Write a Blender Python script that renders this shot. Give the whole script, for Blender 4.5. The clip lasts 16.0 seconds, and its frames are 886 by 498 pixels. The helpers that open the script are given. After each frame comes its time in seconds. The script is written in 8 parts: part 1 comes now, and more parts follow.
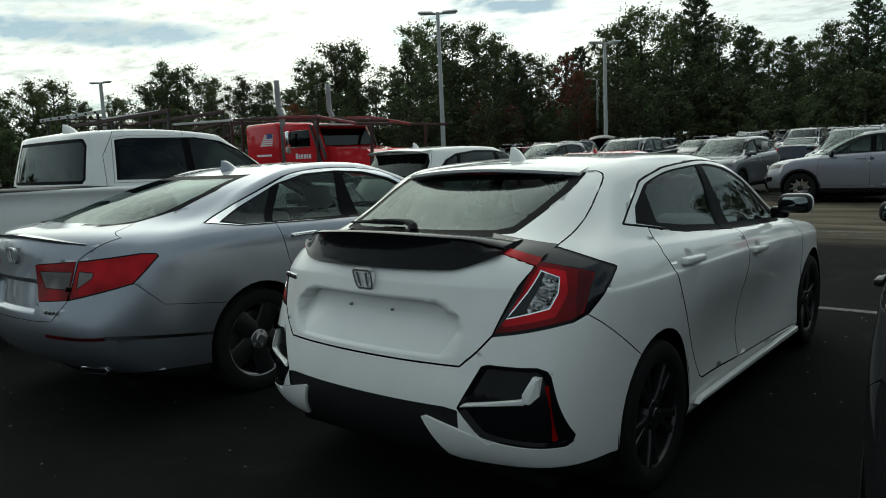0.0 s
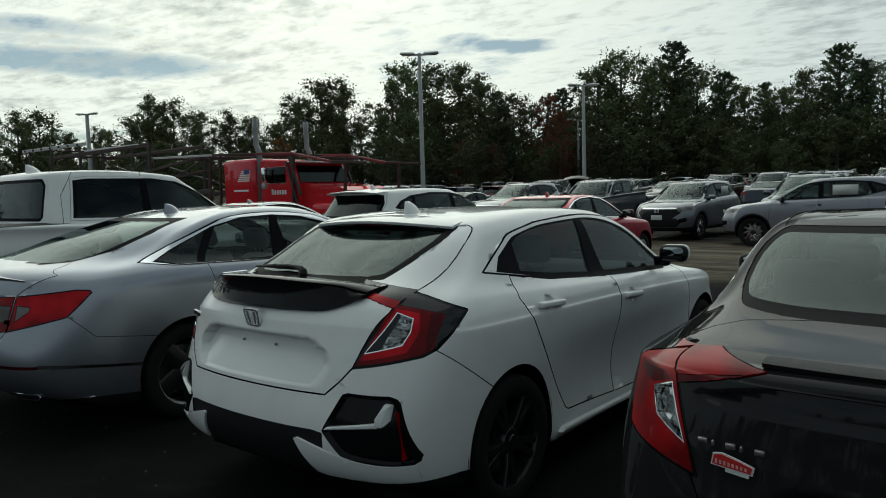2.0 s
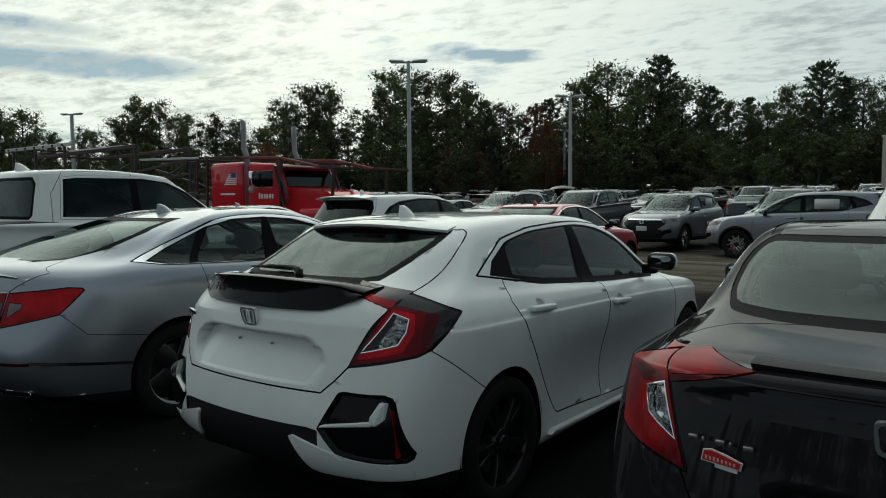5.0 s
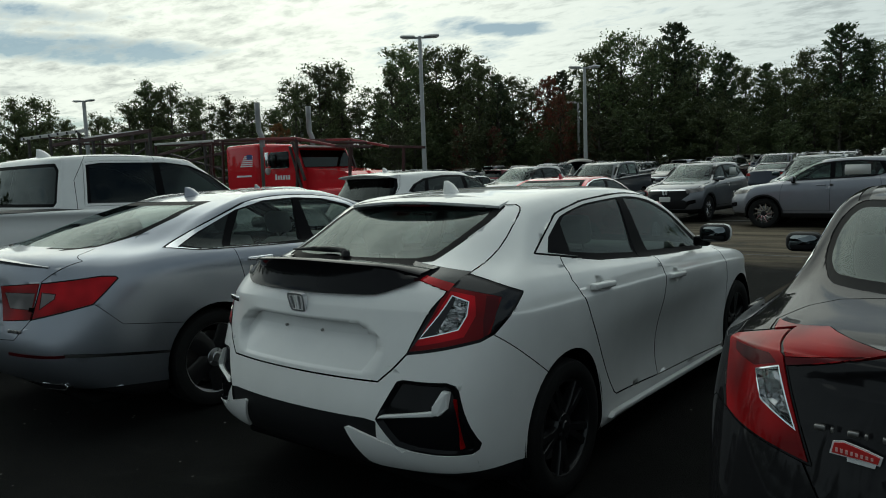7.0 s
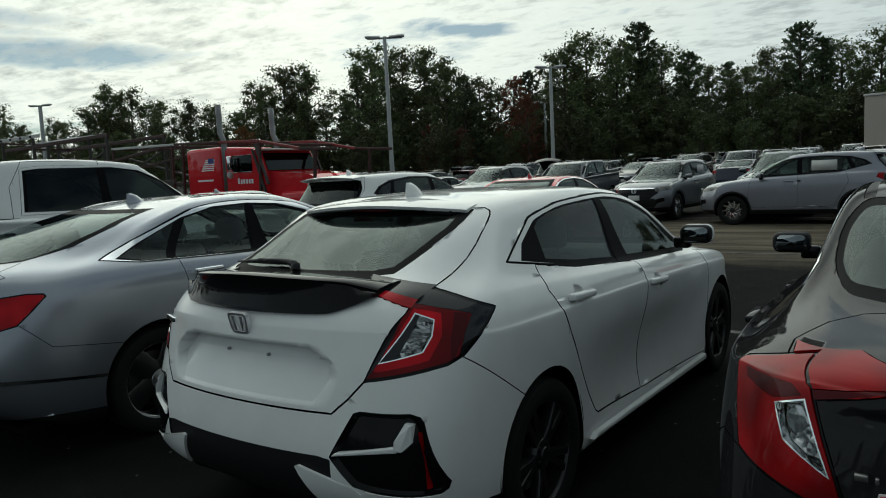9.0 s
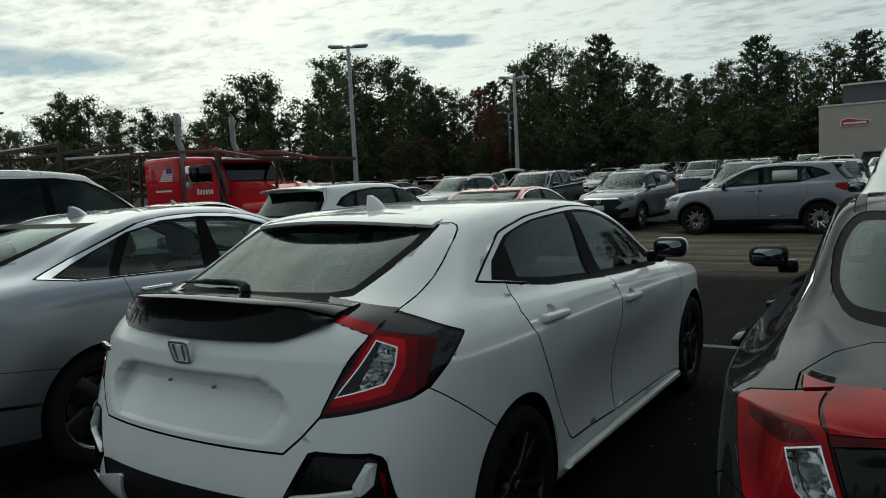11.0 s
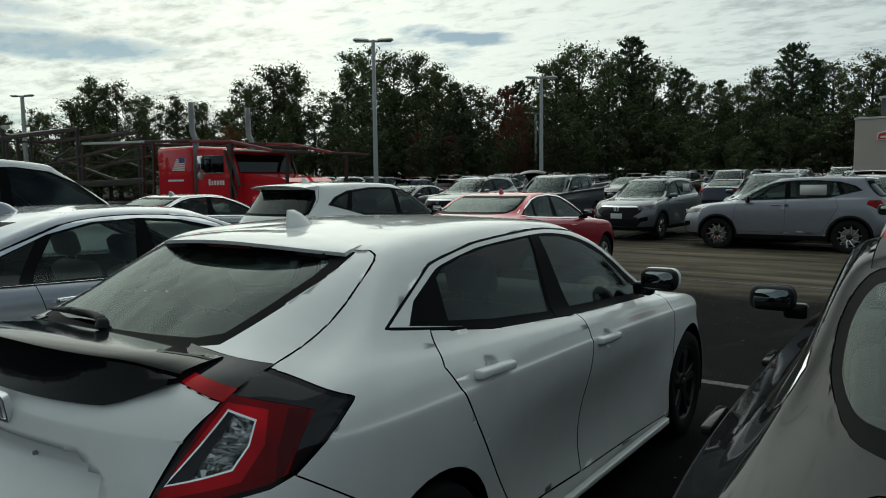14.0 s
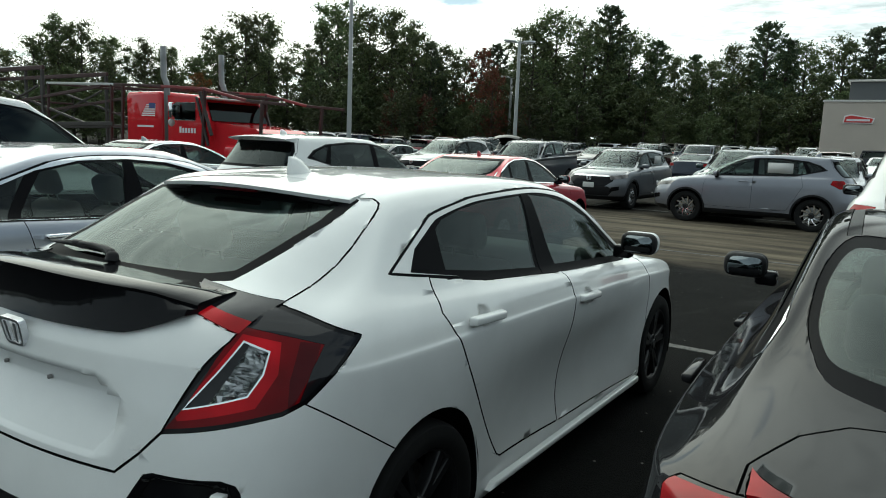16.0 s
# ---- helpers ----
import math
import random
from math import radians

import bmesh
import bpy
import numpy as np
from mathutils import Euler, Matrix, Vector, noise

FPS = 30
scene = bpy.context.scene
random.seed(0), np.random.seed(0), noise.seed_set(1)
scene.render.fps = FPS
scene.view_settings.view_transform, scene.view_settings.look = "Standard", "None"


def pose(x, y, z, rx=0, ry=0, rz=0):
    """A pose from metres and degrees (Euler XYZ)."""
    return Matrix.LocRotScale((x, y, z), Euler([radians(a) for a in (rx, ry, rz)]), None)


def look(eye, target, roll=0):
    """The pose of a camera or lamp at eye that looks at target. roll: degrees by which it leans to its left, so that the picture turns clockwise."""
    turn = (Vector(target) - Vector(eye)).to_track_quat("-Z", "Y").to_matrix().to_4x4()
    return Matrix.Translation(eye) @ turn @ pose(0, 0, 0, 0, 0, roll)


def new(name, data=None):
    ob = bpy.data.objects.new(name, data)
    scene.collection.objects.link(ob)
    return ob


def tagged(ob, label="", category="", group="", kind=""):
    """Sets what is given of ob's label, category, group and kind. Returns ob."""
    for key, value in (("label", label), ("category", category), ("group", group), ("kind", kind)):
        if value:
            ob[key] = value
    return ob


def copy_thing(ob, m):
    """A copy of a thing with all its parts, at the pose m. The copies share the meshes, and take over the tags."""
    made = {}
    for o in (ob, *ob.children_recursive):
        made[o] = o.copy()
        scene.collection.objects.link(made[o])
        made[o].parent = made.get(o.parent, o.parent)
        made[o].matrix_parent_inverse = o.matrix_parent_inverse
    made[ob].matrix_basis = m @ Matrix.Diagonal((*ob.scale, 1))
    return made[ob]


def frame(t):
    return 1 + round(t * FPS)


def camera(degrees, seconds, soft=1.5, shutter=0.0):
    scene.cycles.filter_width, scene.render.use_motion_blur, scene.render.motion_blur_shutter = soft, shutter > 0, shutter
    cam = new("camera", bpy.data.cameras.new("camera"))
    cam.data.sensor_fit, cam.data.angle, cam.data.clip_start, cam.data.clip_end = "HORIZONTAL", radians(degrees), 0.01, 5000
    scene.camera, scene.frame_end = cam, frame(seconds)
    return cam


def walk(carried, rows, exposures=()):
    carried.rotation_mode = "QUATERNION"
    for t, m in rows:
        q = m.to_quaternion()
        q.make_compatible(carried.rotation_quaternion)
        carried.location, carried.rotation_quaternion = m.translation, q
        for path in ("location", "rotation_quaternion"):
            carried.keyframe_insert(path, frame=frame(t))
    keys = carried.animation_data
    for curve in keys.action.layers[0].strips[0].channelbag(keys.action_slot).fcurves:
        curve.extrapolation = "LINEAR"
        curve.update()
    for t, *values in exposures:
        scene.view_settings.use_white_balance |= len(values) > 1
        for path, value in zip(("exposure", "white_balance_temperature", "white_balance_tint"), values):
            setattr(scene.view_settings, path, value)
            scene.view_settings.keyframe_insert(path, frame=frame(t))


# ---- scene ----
cam = camera(63.7, 16.0, soft=1.0)
PATH = [
    (0, (2.035, -1.887, 1.465), (0.774, -0.356, 1.204), -2.6),
    (0.5, (2.295, -1.991, 1.465), (1.08, -0.421, 1.225), 1.4),
    (1, (2.491, -2.006, 1.516), (1.281, -0.426, 1.317), -0.7),
    (1.5, (2.622, -1.957, 1.538), (1.409, -0.376, 1.369), -0.7),
    (2, (2.699, -1.916, 1.547), (1.463, -0.351, 1.382), -1.6),
    (2.5, (2.725, -1.918, 1.554), (1.464, -0.373, 1.407), -3.2),
    (3, (2.752, -1.93, 1.531), (1.47, -0.404, 1.366), -2.3),
    (3.5, (2.747, -1.926, 1.535), (1.463, -0.403, 1.352), -2.5),
    (4, (2.721, -1.942, 1.546), (1.444, -0.409, 1.403), -2.5),
    (4.2, (2.729, -1.945, 1.536), (1.467, -0.399, 1.407), -2.1),
    (6.3, (2.538, -2.085, 1.524), (1.383, -0.462, 1.344), 0.5),
    (6.5, (2.504, -2.056, 1.52), (1.333, -0.447, 1.324), 0.0),
    (7, (2.427, -1.955, 1.522), (1.197, -0.392, 1.315), -2.1),
    (7.5, (2.403, -1.806, 1.54), (1.135, -0.27, 1.366), -3.5),
    (8, (2.401, -1.73, 1.517), (1.13, -0.198, 1.318), -2.4),
    (8.5, (2.342, -1.691, 1.517), (1.12, -0.122, 1.308), -2.9),
    (9, (2.237, -1.658, 1.519), (1.075, -0.044, 1.312), -2.9),
    (9.2, (2.15, -1.616, 1.523), (1.02, 0.02, 1.311), -2.1),
    (11.3, (2.109, -1.394, 1.529), (1.029, 0.279, 1.345), -3.0),
    (11.5, (2.127, -1.323, 1.526), (0.99, 0.312, 1.348), -2.6),
    (12, (2.152, -1.24, 1.507), (0.936, 0.333, 1.288), -2.4),
    (12.5, (2.141, -1.15, 1.508), (0.916, 0.407, 1.235), -4.1),
    (13, (2.078, -0.96, 1.566), (0.911, 0.654, 1.377), -2.5),
    (13.5, (2.071, -0.835, 1.578), (0.924, 0.795, 1.413), -1.6),
    (14, (2.11, -0.794, 1.594), (0.972, 0.84, 1.404), -0.7),
    (14.5, (2.121, -0.805, 1.582), (0.972, 0.815, 1.344), 0.1),
    (15, (2.116, -0.821, 1.579), (0.978, 0.801, 1.302), 0.2),
    (15.5, (2.09, -0.863, 1.578), (0.969, 0.766, 1.283), 1.1),
    (16, (2.075, -0.942, 1.568), (1.022, 0.732, 1.273), 2.3),
]
EXPOSURES = [(t, stops, 6500, -5) for t, stops in ((0, 0.45), (1, 0.33), (1.6, 0.17), (3.5, -0.02), (6.3, 0.14), (7.5, 0.10), (9, 0.10), (12, 0.10), (12.9, 0.38), (13.5, 0.22), (14, 0.12), (14.5, 0.13), (15, 0.46), (15.5, 0.70), (16, 0.92))]
walk(cam, [(t, look(eye, target, roll)) for t, eye, target, roll in PATH], EXPOSURES)

# ---- world, sun and sky ----
SUN_AZ, SUN_EL = radians(52), radians(44)      # sun behind cloud, ahead and to the left of the hatchback
world = bpy.data.worlds.new("overcast_sky")
scene.world = world
world.use_nodes = True


class Nodes:
    """Short hand for building node trees."""

    def __init__(self, tree):
        self.tree = tree
        tree.nodes.clear()

    def add(self, kind, inputs=None, **props):
        n = self.tree.nodes.new(kind)
        for k, v in props.items():
            setattr(n, k, v)
        for k, v in (inputs or {}).items():
            s = n.inputs[k]
            if isinstance(v, bpy.types.NodeSocket):
                self.tree.links.new(v, s)
            else:
                s.default_value = v
        return n

    def math(self, op, a, b=0.0, clamp=False):
        n = self.add("ShaderNodeMath", {0: a, 1: b}, operation=op, use_clamp=clamp)
        return n.outputs[0]

    def ramp(self, fac, stops, interp="LINEAR"):
        n = self.add("ShaderNodeValToRGB", {"Fac": fac})
        n.color_ramp.interpolation = interp
        els = n.color_ramp.elements
        while len(els) < len(stops):
            els.new(0.5)
        for e, (p, c) in zip(els, stops):
            e.position, e.color = p, (c if len(c) == 4 else (*c, 1))
        return n.outputs["Color"]

    def mix(self, fac, a, b):
        n = self.add("ShaderNodeMix", {0: fac, 6: a, 7: b}, data_type="RGBA")
        return n.outputs[2]

    def noise(self, vec, scale, detail=3.0, rough=0.55, dist=0.0):
        n = self.add("ShaderNodeTexNoise", {"Vector": vec, "Scale": scale, "Detail": detail, "Roughness": rough, "Distortion": dist})
        return n.outputs["Fac"]


nt = Nodes(world.node_tree)
gen = nt.add("ShaderNodeTexCoord").outputs["Generated"]
sep = nt.add("ShaderNodeSeparateXYZ", {0: gen})
up = nt.math("MAXIMUM", sep.outputs[2], 0.0)
den = nt.math("ADD", up, 0.12)
px = nt.math("DIVIDE", sep.outputs[0], den)
py = nt.math("DIVIDE", sep.outputs[1], den)
flat = nt.add("ShaderNodeCombineXYZ", {0: px, 1: py, 2: 0.0}).outputs[0]
big = nt.noise(flat, 0.55, 4.0, 0.5, 0.4)
streak = nt.add("ShaderNodeMapping", {"Vector": flat, "Rotation": (0, 0, radians(-35)), "Scale": (0.85, 1.35, 1.0)}).outputs[0]
fine = nt.noise(streak, 3.6, 7.0, 0.6, 0.25)
mottle = nt.noise(streak, 11.0, 4.0, 0.6, 0.3)
dens = nt.math("ADD", nt.math("ADD", nt.math("MULTIPLY", big, 0.75), nt.math("MULTIPLY", fine, 0.30)), nt.math("MULTIPLY", mottle, 0.10))


def sky_gap(bearing, height, wide, tall, depth):
    """A thinner stretch of cloud: bearing to the left of +y, sine of its height, half sizes."""
    b = radians(bearing)
    along = nt.add("ShaderNodeVectorMath", {0: gen, 1: (math.cos(b), math.sin(b), 0.0)}, operation="DOT_PRODUCT").outputs["Value"]
    ahead = nt.add("ShaderNodeVectorMath", {0: gen, 1: (-math.sin(b), math.cos(b), 0.0)}, operation="DOT_PRODUCT").outputs["Value"]
    u2 = nt.math("POWER", nt.math("ABSOLUTE", nt.math("DIVIDE", along, wide)), 2.0)
    v2 = nt.math("POWER", nt.math("ABSOLUTE", nt.math("DIVIDE", nt.math("SUBTRACT", sep.outputs[2], height), tall)), 2.0)
    fall = nt.math("SUBTRACT", 1.0, nt.math("ADD", u2, v2), True)
    return nt.math("MULTIPLY", nt.math("MULTIPLY", fall, depth), nt.math("GREATER_THAN", ahead, 0.0))


for gap in ((65.5, 0.168, 0.27, 0.028, 0.25), (69, 0.205, 0.24, 0.020, 0.20), (32, 0.19, 0.07, 0.011, 0.095), (10, 0.34, 0.20, 0.06, 0.15), (115, 0.45, 0.3, 0.10, 0.15), (-60, 0.5, 0.3, 0.12, 0.14), (200, 0.5, 0.3, 0.1, 0.14)):
    dens = nt.math("SUBTRACT", dens, sky_gap(*gap))
cover = nt.ramp(dens, [(0.41, (0.15, 0.15, 0.15)), (0.50, (1, 1, 1))])
sky = nt.add("ShaderNodeTexSky", sky_type="NISHITA", sun_disc=False, sun_elevation=SUN_EL, sun_rotation=-SUN_AZ, air_density=1.0, dust_density=0.3)
blue = nt.add("ShaderNodeVectorMath", {0: sky.outputs[0], 3: 0.052}, operation="SCALE").outputs[0]
# cloud brightness: thin cloud glows towards the sun, thicker bellies are greyer
sun_dir = (-math.sin(SUN_AZ) * math.cos(SUN_EL), math.cos(SUN_AZ) * math.cos(SUN_EL), math.sin(SUN_EL))
toward = nt.add("ShaderNodeVectorMath", {0: gen, 1: sun_dir}, operation="DOT_PRODUCT").outputs["Value"]
low_sun = nt.add("ShaderNodeVectorMath", {0: gen, 1: (-math.sin(SUN_AZ) * 0.96, math.cos(SUN_AZ) * 0.96, 0.28)}, operation="DOT_PRODUCT").outputs["Value"]
glow = nt.math("POWER", nt.math("MAXIMUM", low_sun, 0.0), 2.2)
belly = nt.ramp(nt.math("ADD", nt.math("ADD", nt.math("MULTIPLY", fine, 0.42), nt.math("MULTIPLY", big, 0.40)), nt.math("MULTIPLY", mottle, 0.30)),
                [(0.43, (1.03, 1.02, 1.01)), (0.56, (0.95, 0.95, 0.945)), (0.69, (0.56, 0.57, 0.585))])
halo = nt.math("MULTIPLY", nt.math("POWER", nt.math("MAXIMUM", toward, 0.0), 16.0), 1.3)
lit = nt.math("ADD", nt.math("ADD", nt.math("MULTIPLY", glow, 0.52), 0.45), halo)
high = nt.math("SUBTRACT", 1.0, nt.math("MULTIPLY", up, 0.25))
tint = nt.mix(glow, (0.90, 1.0, 1.15, 1), (1.02, 1.0, 0.955, 1))
belly = nt.add("ShaderNodeVectorMath", {0: belly, 1: tint}, operation="MULTIPLY").outputs[0]
cloud = nt.add("ShaderNodeVectorMath", {0: belly, 3: nt.math("MULTIPLY", lit, high)}, operation="SCALE").outputs[0]
skycol = nt.mix(cover, blue, cloud)
bg = nt.add("ShaderNodeBackground", {"Color": skycol, "Strength": 1.0})
nt.add("ShaderNodeOutputWorld", {"Surface": bg.outputs[0]})

sun = new("sun", bpy.data.lights.new("sun", "SUN"))
sun.data.energy, sun.data.angle, sun.data.color = 0.9, radians(110), (1.0, 0.985, 0.965)
sun.matrix_world = look((0, 0, 0), tuple(-c for c in sun_dir)) 
sun.location = (0, 0, 30)

# ---- materials ----
def material(name):
    m = bpy.data.materials.new(name)
    m.use_nodes = True
    n = Nodes(m.node_tree)
    return m, n


def surface(n, colour, rough=0.5, metal=0.0, bump=None, bump_d=0.002, **more):
    ins = {"Base Color": colour, "Roughness": rough, "Metallic": metal}
    if bump is not None:
        ins["Normal"] = n.add("ShaderNodeBump", {"Height": bump, "Distance": bump_d, "Strength": 1.0}).outputs[0]
    ins.update({k.replace("_", " "): v for k, v in more.items()})
    b = n.add("ShaderNodeBsdfPrincipled", ins)
    n.add("ShaderNodeOutputMaterial", {"Surface": b.outputs[0]})
    return b


def obj_coord(n):
    return n.add("ShaderNodeTexCoord").outputs["Object"]


def world_coord(n):
    return n.add("ShaderNodeNewGeometry").outputs["Position"]


def paint(name, rgb, metal=0.0, flake=0.0, rough=0.42, object_colour=False, coat=1.0, coat_ior=1.45):
    """Clear-coated car paint with faint dust and flake."""
    m, n = material(name)
    v = world_coord(n)
    dust = n.noise(v, 3.5, 4.0, 0.6)
    speck = n.noise(v, 900.0, 1.0, 0.5)
    base = n.add("ShaderNodeObjectInfo").outputs["Color"] if object_colour else (*rgb, 1)
    dark = n.add("ShaderNodeHueSaturation", {"Color": base, "Value": 0.93}).outputs[0]
    col = n.mix(n.ramp(dust, [(0.35, (0, 0, 0)), (0.7, (1, 1, 1))]), base, dark)
    if flake:
        lightc = n.add("ShaderNodeHueSaturation", {"Color": col, "Value": 1.0 + flake}).outputs[0]
        col = n.mix(n.ramp(speck, [(0.5, (0, 0, 0)), (0.6, (1, 1, 1))]), col, lightc)
    rr = n.math("MULTIPLY_ADD", dust, 0.10)
    rr.node.inputs[2].default_value = rough - 0.05
    surface(n, col, rr, metal, Coat_Weight=coat, Coat_Roughness=0.03, Coat_IOR=coat_ior, Specular_IOR_Level=0.0)
    return m


def plain(name, rgb, rough=0.5, metal=0.0, grain=0.0, grain_scale=120.0, coat=0.0, spec=0.5):
    m, n = material(name)
    v = obj_coord(n)
    f = n.noise(v, grain_scale, 3.0)
    g = n.noise(v, 2.3, 3.0)
    a = tuple(c * (1 - 0.12) for c in rgb)
    col = n.mix(g, (*rgb, 1), (*a, 1))
    surface(n, col, rough, metal, bump=f if grain else None, bump_d=grain, Coat_Weight=coat, Coat_Roughness=0.04, Specular_IOR_Level=spec)
    return m


def glass(name, tint, ior=1.5, gain=1.0):
    """Thin car glass: tinted see-through with mirror gloss by Fresnel."""
    m, n = material(name)
    tr = n.add("ShaderNodeBsdfTransparent", {"Color": (*tint, 1)})
    dirt = n.noise(world_coord(n), 6.0, 4.0)
    gl = n.add("ShaderNodeBsdfGlossy", {"Color": (0.90, 1.0, 0.99, 1), "Roughness": n.math("MULTIPLY", dirt, 0.03)})
    fr = n.add("ShaderNodeFresnel", {"IOR": ior}).outputs[0]
    mx = n.add("ShaderNodeMixShader", {0: n.math("MULTIPLY", fr, gain, True), 1: tr.outputs[0], 2: gl.outputs[0]})
    n.add("ShaderNodeOutputMaterial", {"Surface": mx.outputs[0]})
    return m


WHITE = paint("white_paint", (0.71, 0.71, 0.695), 0.0, 0.04, 0.35, coat_ior=1.42)
SILVER = paint("silver_blue_paint", (0.255, 0.27, 0.305), 0.85, 0.12, 0.36)
GREY = paint("dark_grey_paint", (0.011, 0.011, 0.012), 0.0, 0.25, 0.45, coat=0.55, coat_ior=1.36)
FLEET = paint("fleet_paint", (0.5, 0.5, 0.5), 0.5, 0.08, 0.36, object_colour=True)
TRUCKRED = paint("truck_red_paint", (0.55, 0.02, 0.03), 0.0, 0.0, 0.35)
GLASS = glass("tinted_window_glass", (0.27, 0.33, 0.315), 1.45, 0.62)
GLASS_DARK = glass("privacy_glass", (0.08, 0.088, 0.09), 1.45, 0.7)
GLASS_CLEAR = glass("windscreen_glass", (0.62, 0.70, 0.66), 1.45, 0.65)
PIANO = plain("gloss_black_plastic", (0.006, 0.006, 0.007), 0.07, 0.0, spec=0.14)
SMOKE = plain("smoked_lamp_cover", (0.010, 0.010, 0.012), 0.05, 0.0, spec=0.3)
BLACK = plain("satin_black_plastic", (0.010, 0.010, 0.011), 0.55, 0.0, 0.0006, 600.0, spec=0.2)
SEAL = plain("rubber_seal", (0.006, 0.006, 0.007), 0.5, spec=0.02)
CHROME = plain("chrome_trim", (0.80, 0.81, 0.83), 0.12, 1.0)
ALLOY = plain("machined_alloy", (0.60, 0.61, 0.63), 0.30, 1.0)
ALLOYDARK = plain("black_alloy", (0.012, 0.012, 0.013), 0.3, 0.1, spec=0.4)
TYRE = plain("tyre_rubber", (0.010, 0.010, 0.010), 0.8, 0.0, 0.001, 90.0, spec=0.15)
BADGE = plain("satin_chrome", (0.85, 0.86, 0.88), 0.36, 1.0)
CRYSTAL = plain("faceted_silver_reflector", (0.66, 0.66, 0.67), 0.12, 0.9)
DISC = plain("brake_disc_steel", (0.35, 0.34, 0.33), 0.4, 1.0)
CLOTH = plain("dark_seat_cloth", (0.10, 0.10, 0.105), 0.9)
CABIN = plain("cabin_plastic", (0.03, 0.03, 0.032), 0.7)
LINER = plain("wheel_well_liner", (0.007, 0.007, 0.007), 0.95, spec=0.0)
def lens(name, rgb, rough=0.12, ribs=0.0):
    m, n = material(name)
    v = obj_coord(n)
    w = n.add("ShaderNodeTexWave", {"Vector": v, "Scale": 60.0, "Distortion": 0.0}, bands_direction="Z").outputs["Fac"]
    g = n.ramp(n.noise(v, 6.0, 1.0), [(0.35, (0, 0, 0)), (0.65, (1, 1, 1))])
    col = n.mix(g, (*rgb, 1), tuple(c * 0.38 for c in rgb) + (1,))
    surface(n, col, rough, 0.0, bump=w if ribs else None, bump_d=ribs, Coat_Weight=0.25, Coat_Roughness=0.02, Coat_IOR=1.4, Specular_IOR_Level=0.05)
    return m


REDLENS = lens("red_lamp_lens", (0.30, 0.002, 0.005), 0.35, 0.0)
REDDEEP = lens("deep_red_lens", (0.17, 0.002, 0.005), 0.3)
REDGLOW = lens("clear_red_lens", (0.50, 0.006, 0.014), 0.3)
REDDARK = lens("dark_red_reflector", (0.075, 0.003, 0.006), 0.3)

# ---- mesh kit ----
def link(name, bm, mat=None, parent=None, label="", smooth=True, mats=None):
    """Links a bmesh as one object under parent."""
    me = bpy.data.meshes.new(name)
    for f in bm.faces:
        f.smooth = smooth
    bm.to_mesh(me)
    bm.free()
    for mm in (mats or [mat]):
        if mm:
            me.materials.append(mm)
    ob = new(name, me)
    if parent is not None:
        ob.parent = parent
    if label:
        ob["label"] = label
    return ob


def part(name, bm, mat, parent, label="", smooth=True):
    return link(name, bm, mat, parent, label, smooth)


def thing(name, label, category, group="", m=None):
    e = new(name)
    e.empty_display_size = 0.2
    if m is not None:
        e.matrix_basis = m
    return tagged(e, label, category, group)


def box_bm(x0, x1, y0, y1, z0, z1, bevel=0.0, seg=2, bm=None, m=None):
    own = bm or bmesh.new()
    res = bmesh.ops.create_cube(own, size=1.0)
    vs = res["verts"]
    for v in vs:
        v.co = Vector(((x0 + x1) / 2 + v.co.x * (x1 - x0), (y0 + y1) / 2 + v.co.y * (y1 - y0), (z0 + z1) / 2 + v.co.z * (z1 - z0)))
    if bevel > 0:
        es = list({e for v in vs for e in v.link_edges})
        r = bmesh.ops.bevel(own, geom=es, offset=bevel, segments=seg, affect="EDGES", profile=0.5)
        vs = list({v for f in r["faces"] for v in f.verts} | {v for v in vs if v.is_valid})
    if m is not None:
        bmesh.ops.transform(own, matrix=m, verts=[v for v in vs if v.is_valid])
    return own


def lathe_bm(profile, axis="Z", seg=32, bm=None, m=None):
    """Turns a profile of (radius, height) about an axis."""
    own = bm or bmesh.new()
    rings = []
    made = []
    for r, h in profile:
        ring = []
        for i in range(seg):
            a = 2 * math.pi * i / seg
            c, s = r * math.cos(a), r * math.sin(a)
            co = {"Z": (c, s, h), "X": (h, c, s), "Y": (c, h, s)}[axis]
            ring.append(own.verts.new(co))
        rings.append(ring)
        made += ring
    for a, b in zip(rings, rings[1:]):
        for i in range(seg):
            j = (i + 1) % seg
            own.faces.new((a[i], a[j], b[j], b[i]))
    if m is not None:
        bmesh.ops.transform(own, matrix=m, verts=made)
    return own


def tube_bm(points, radius, sides=8, bm=None, caps=True):
    """A tube along points; radius a number or one per point."""
    own = bm or bmesh.new()
    pts = [Vector(p) for p in points]
    rings = []
    ref = None
    for i, p in enumerate(pts):
        d = (pts[min(i + 1, len(pts) - 1)] - pts[max(i - 1, 0)])
        if d.length < 1e-9:
            d = Vector((0, 0, 1))
        d.normalize()
        if ref is None:
            ref = Vector((0, 0, 1)) if abs(d.z) < 0.9 else Vector((1, 0, 0))
        a = d.cross(ref).normalized()
        b = d.cross(a).normalized()
        r = radius[i] if isinstance(radius, (list, tuple)) else radius
        rings.append([own.verts.new(p + r * (math.cos(2 * math.pi * k / sides) * a + math.sin(2 * math.pi * k / sides) * b)) for k in range(sides)])
    for u, v in zip(rings, rings[1:]):
        for k in range(sides):
            own.faces.new((u[k], u[(k + 1) % sides], v[(k + 1) % sides], v[k]))
    if caps:
        own.faces.new(list(reversed(rings[0])))
        own.faces.new(rings[-1])
    return own


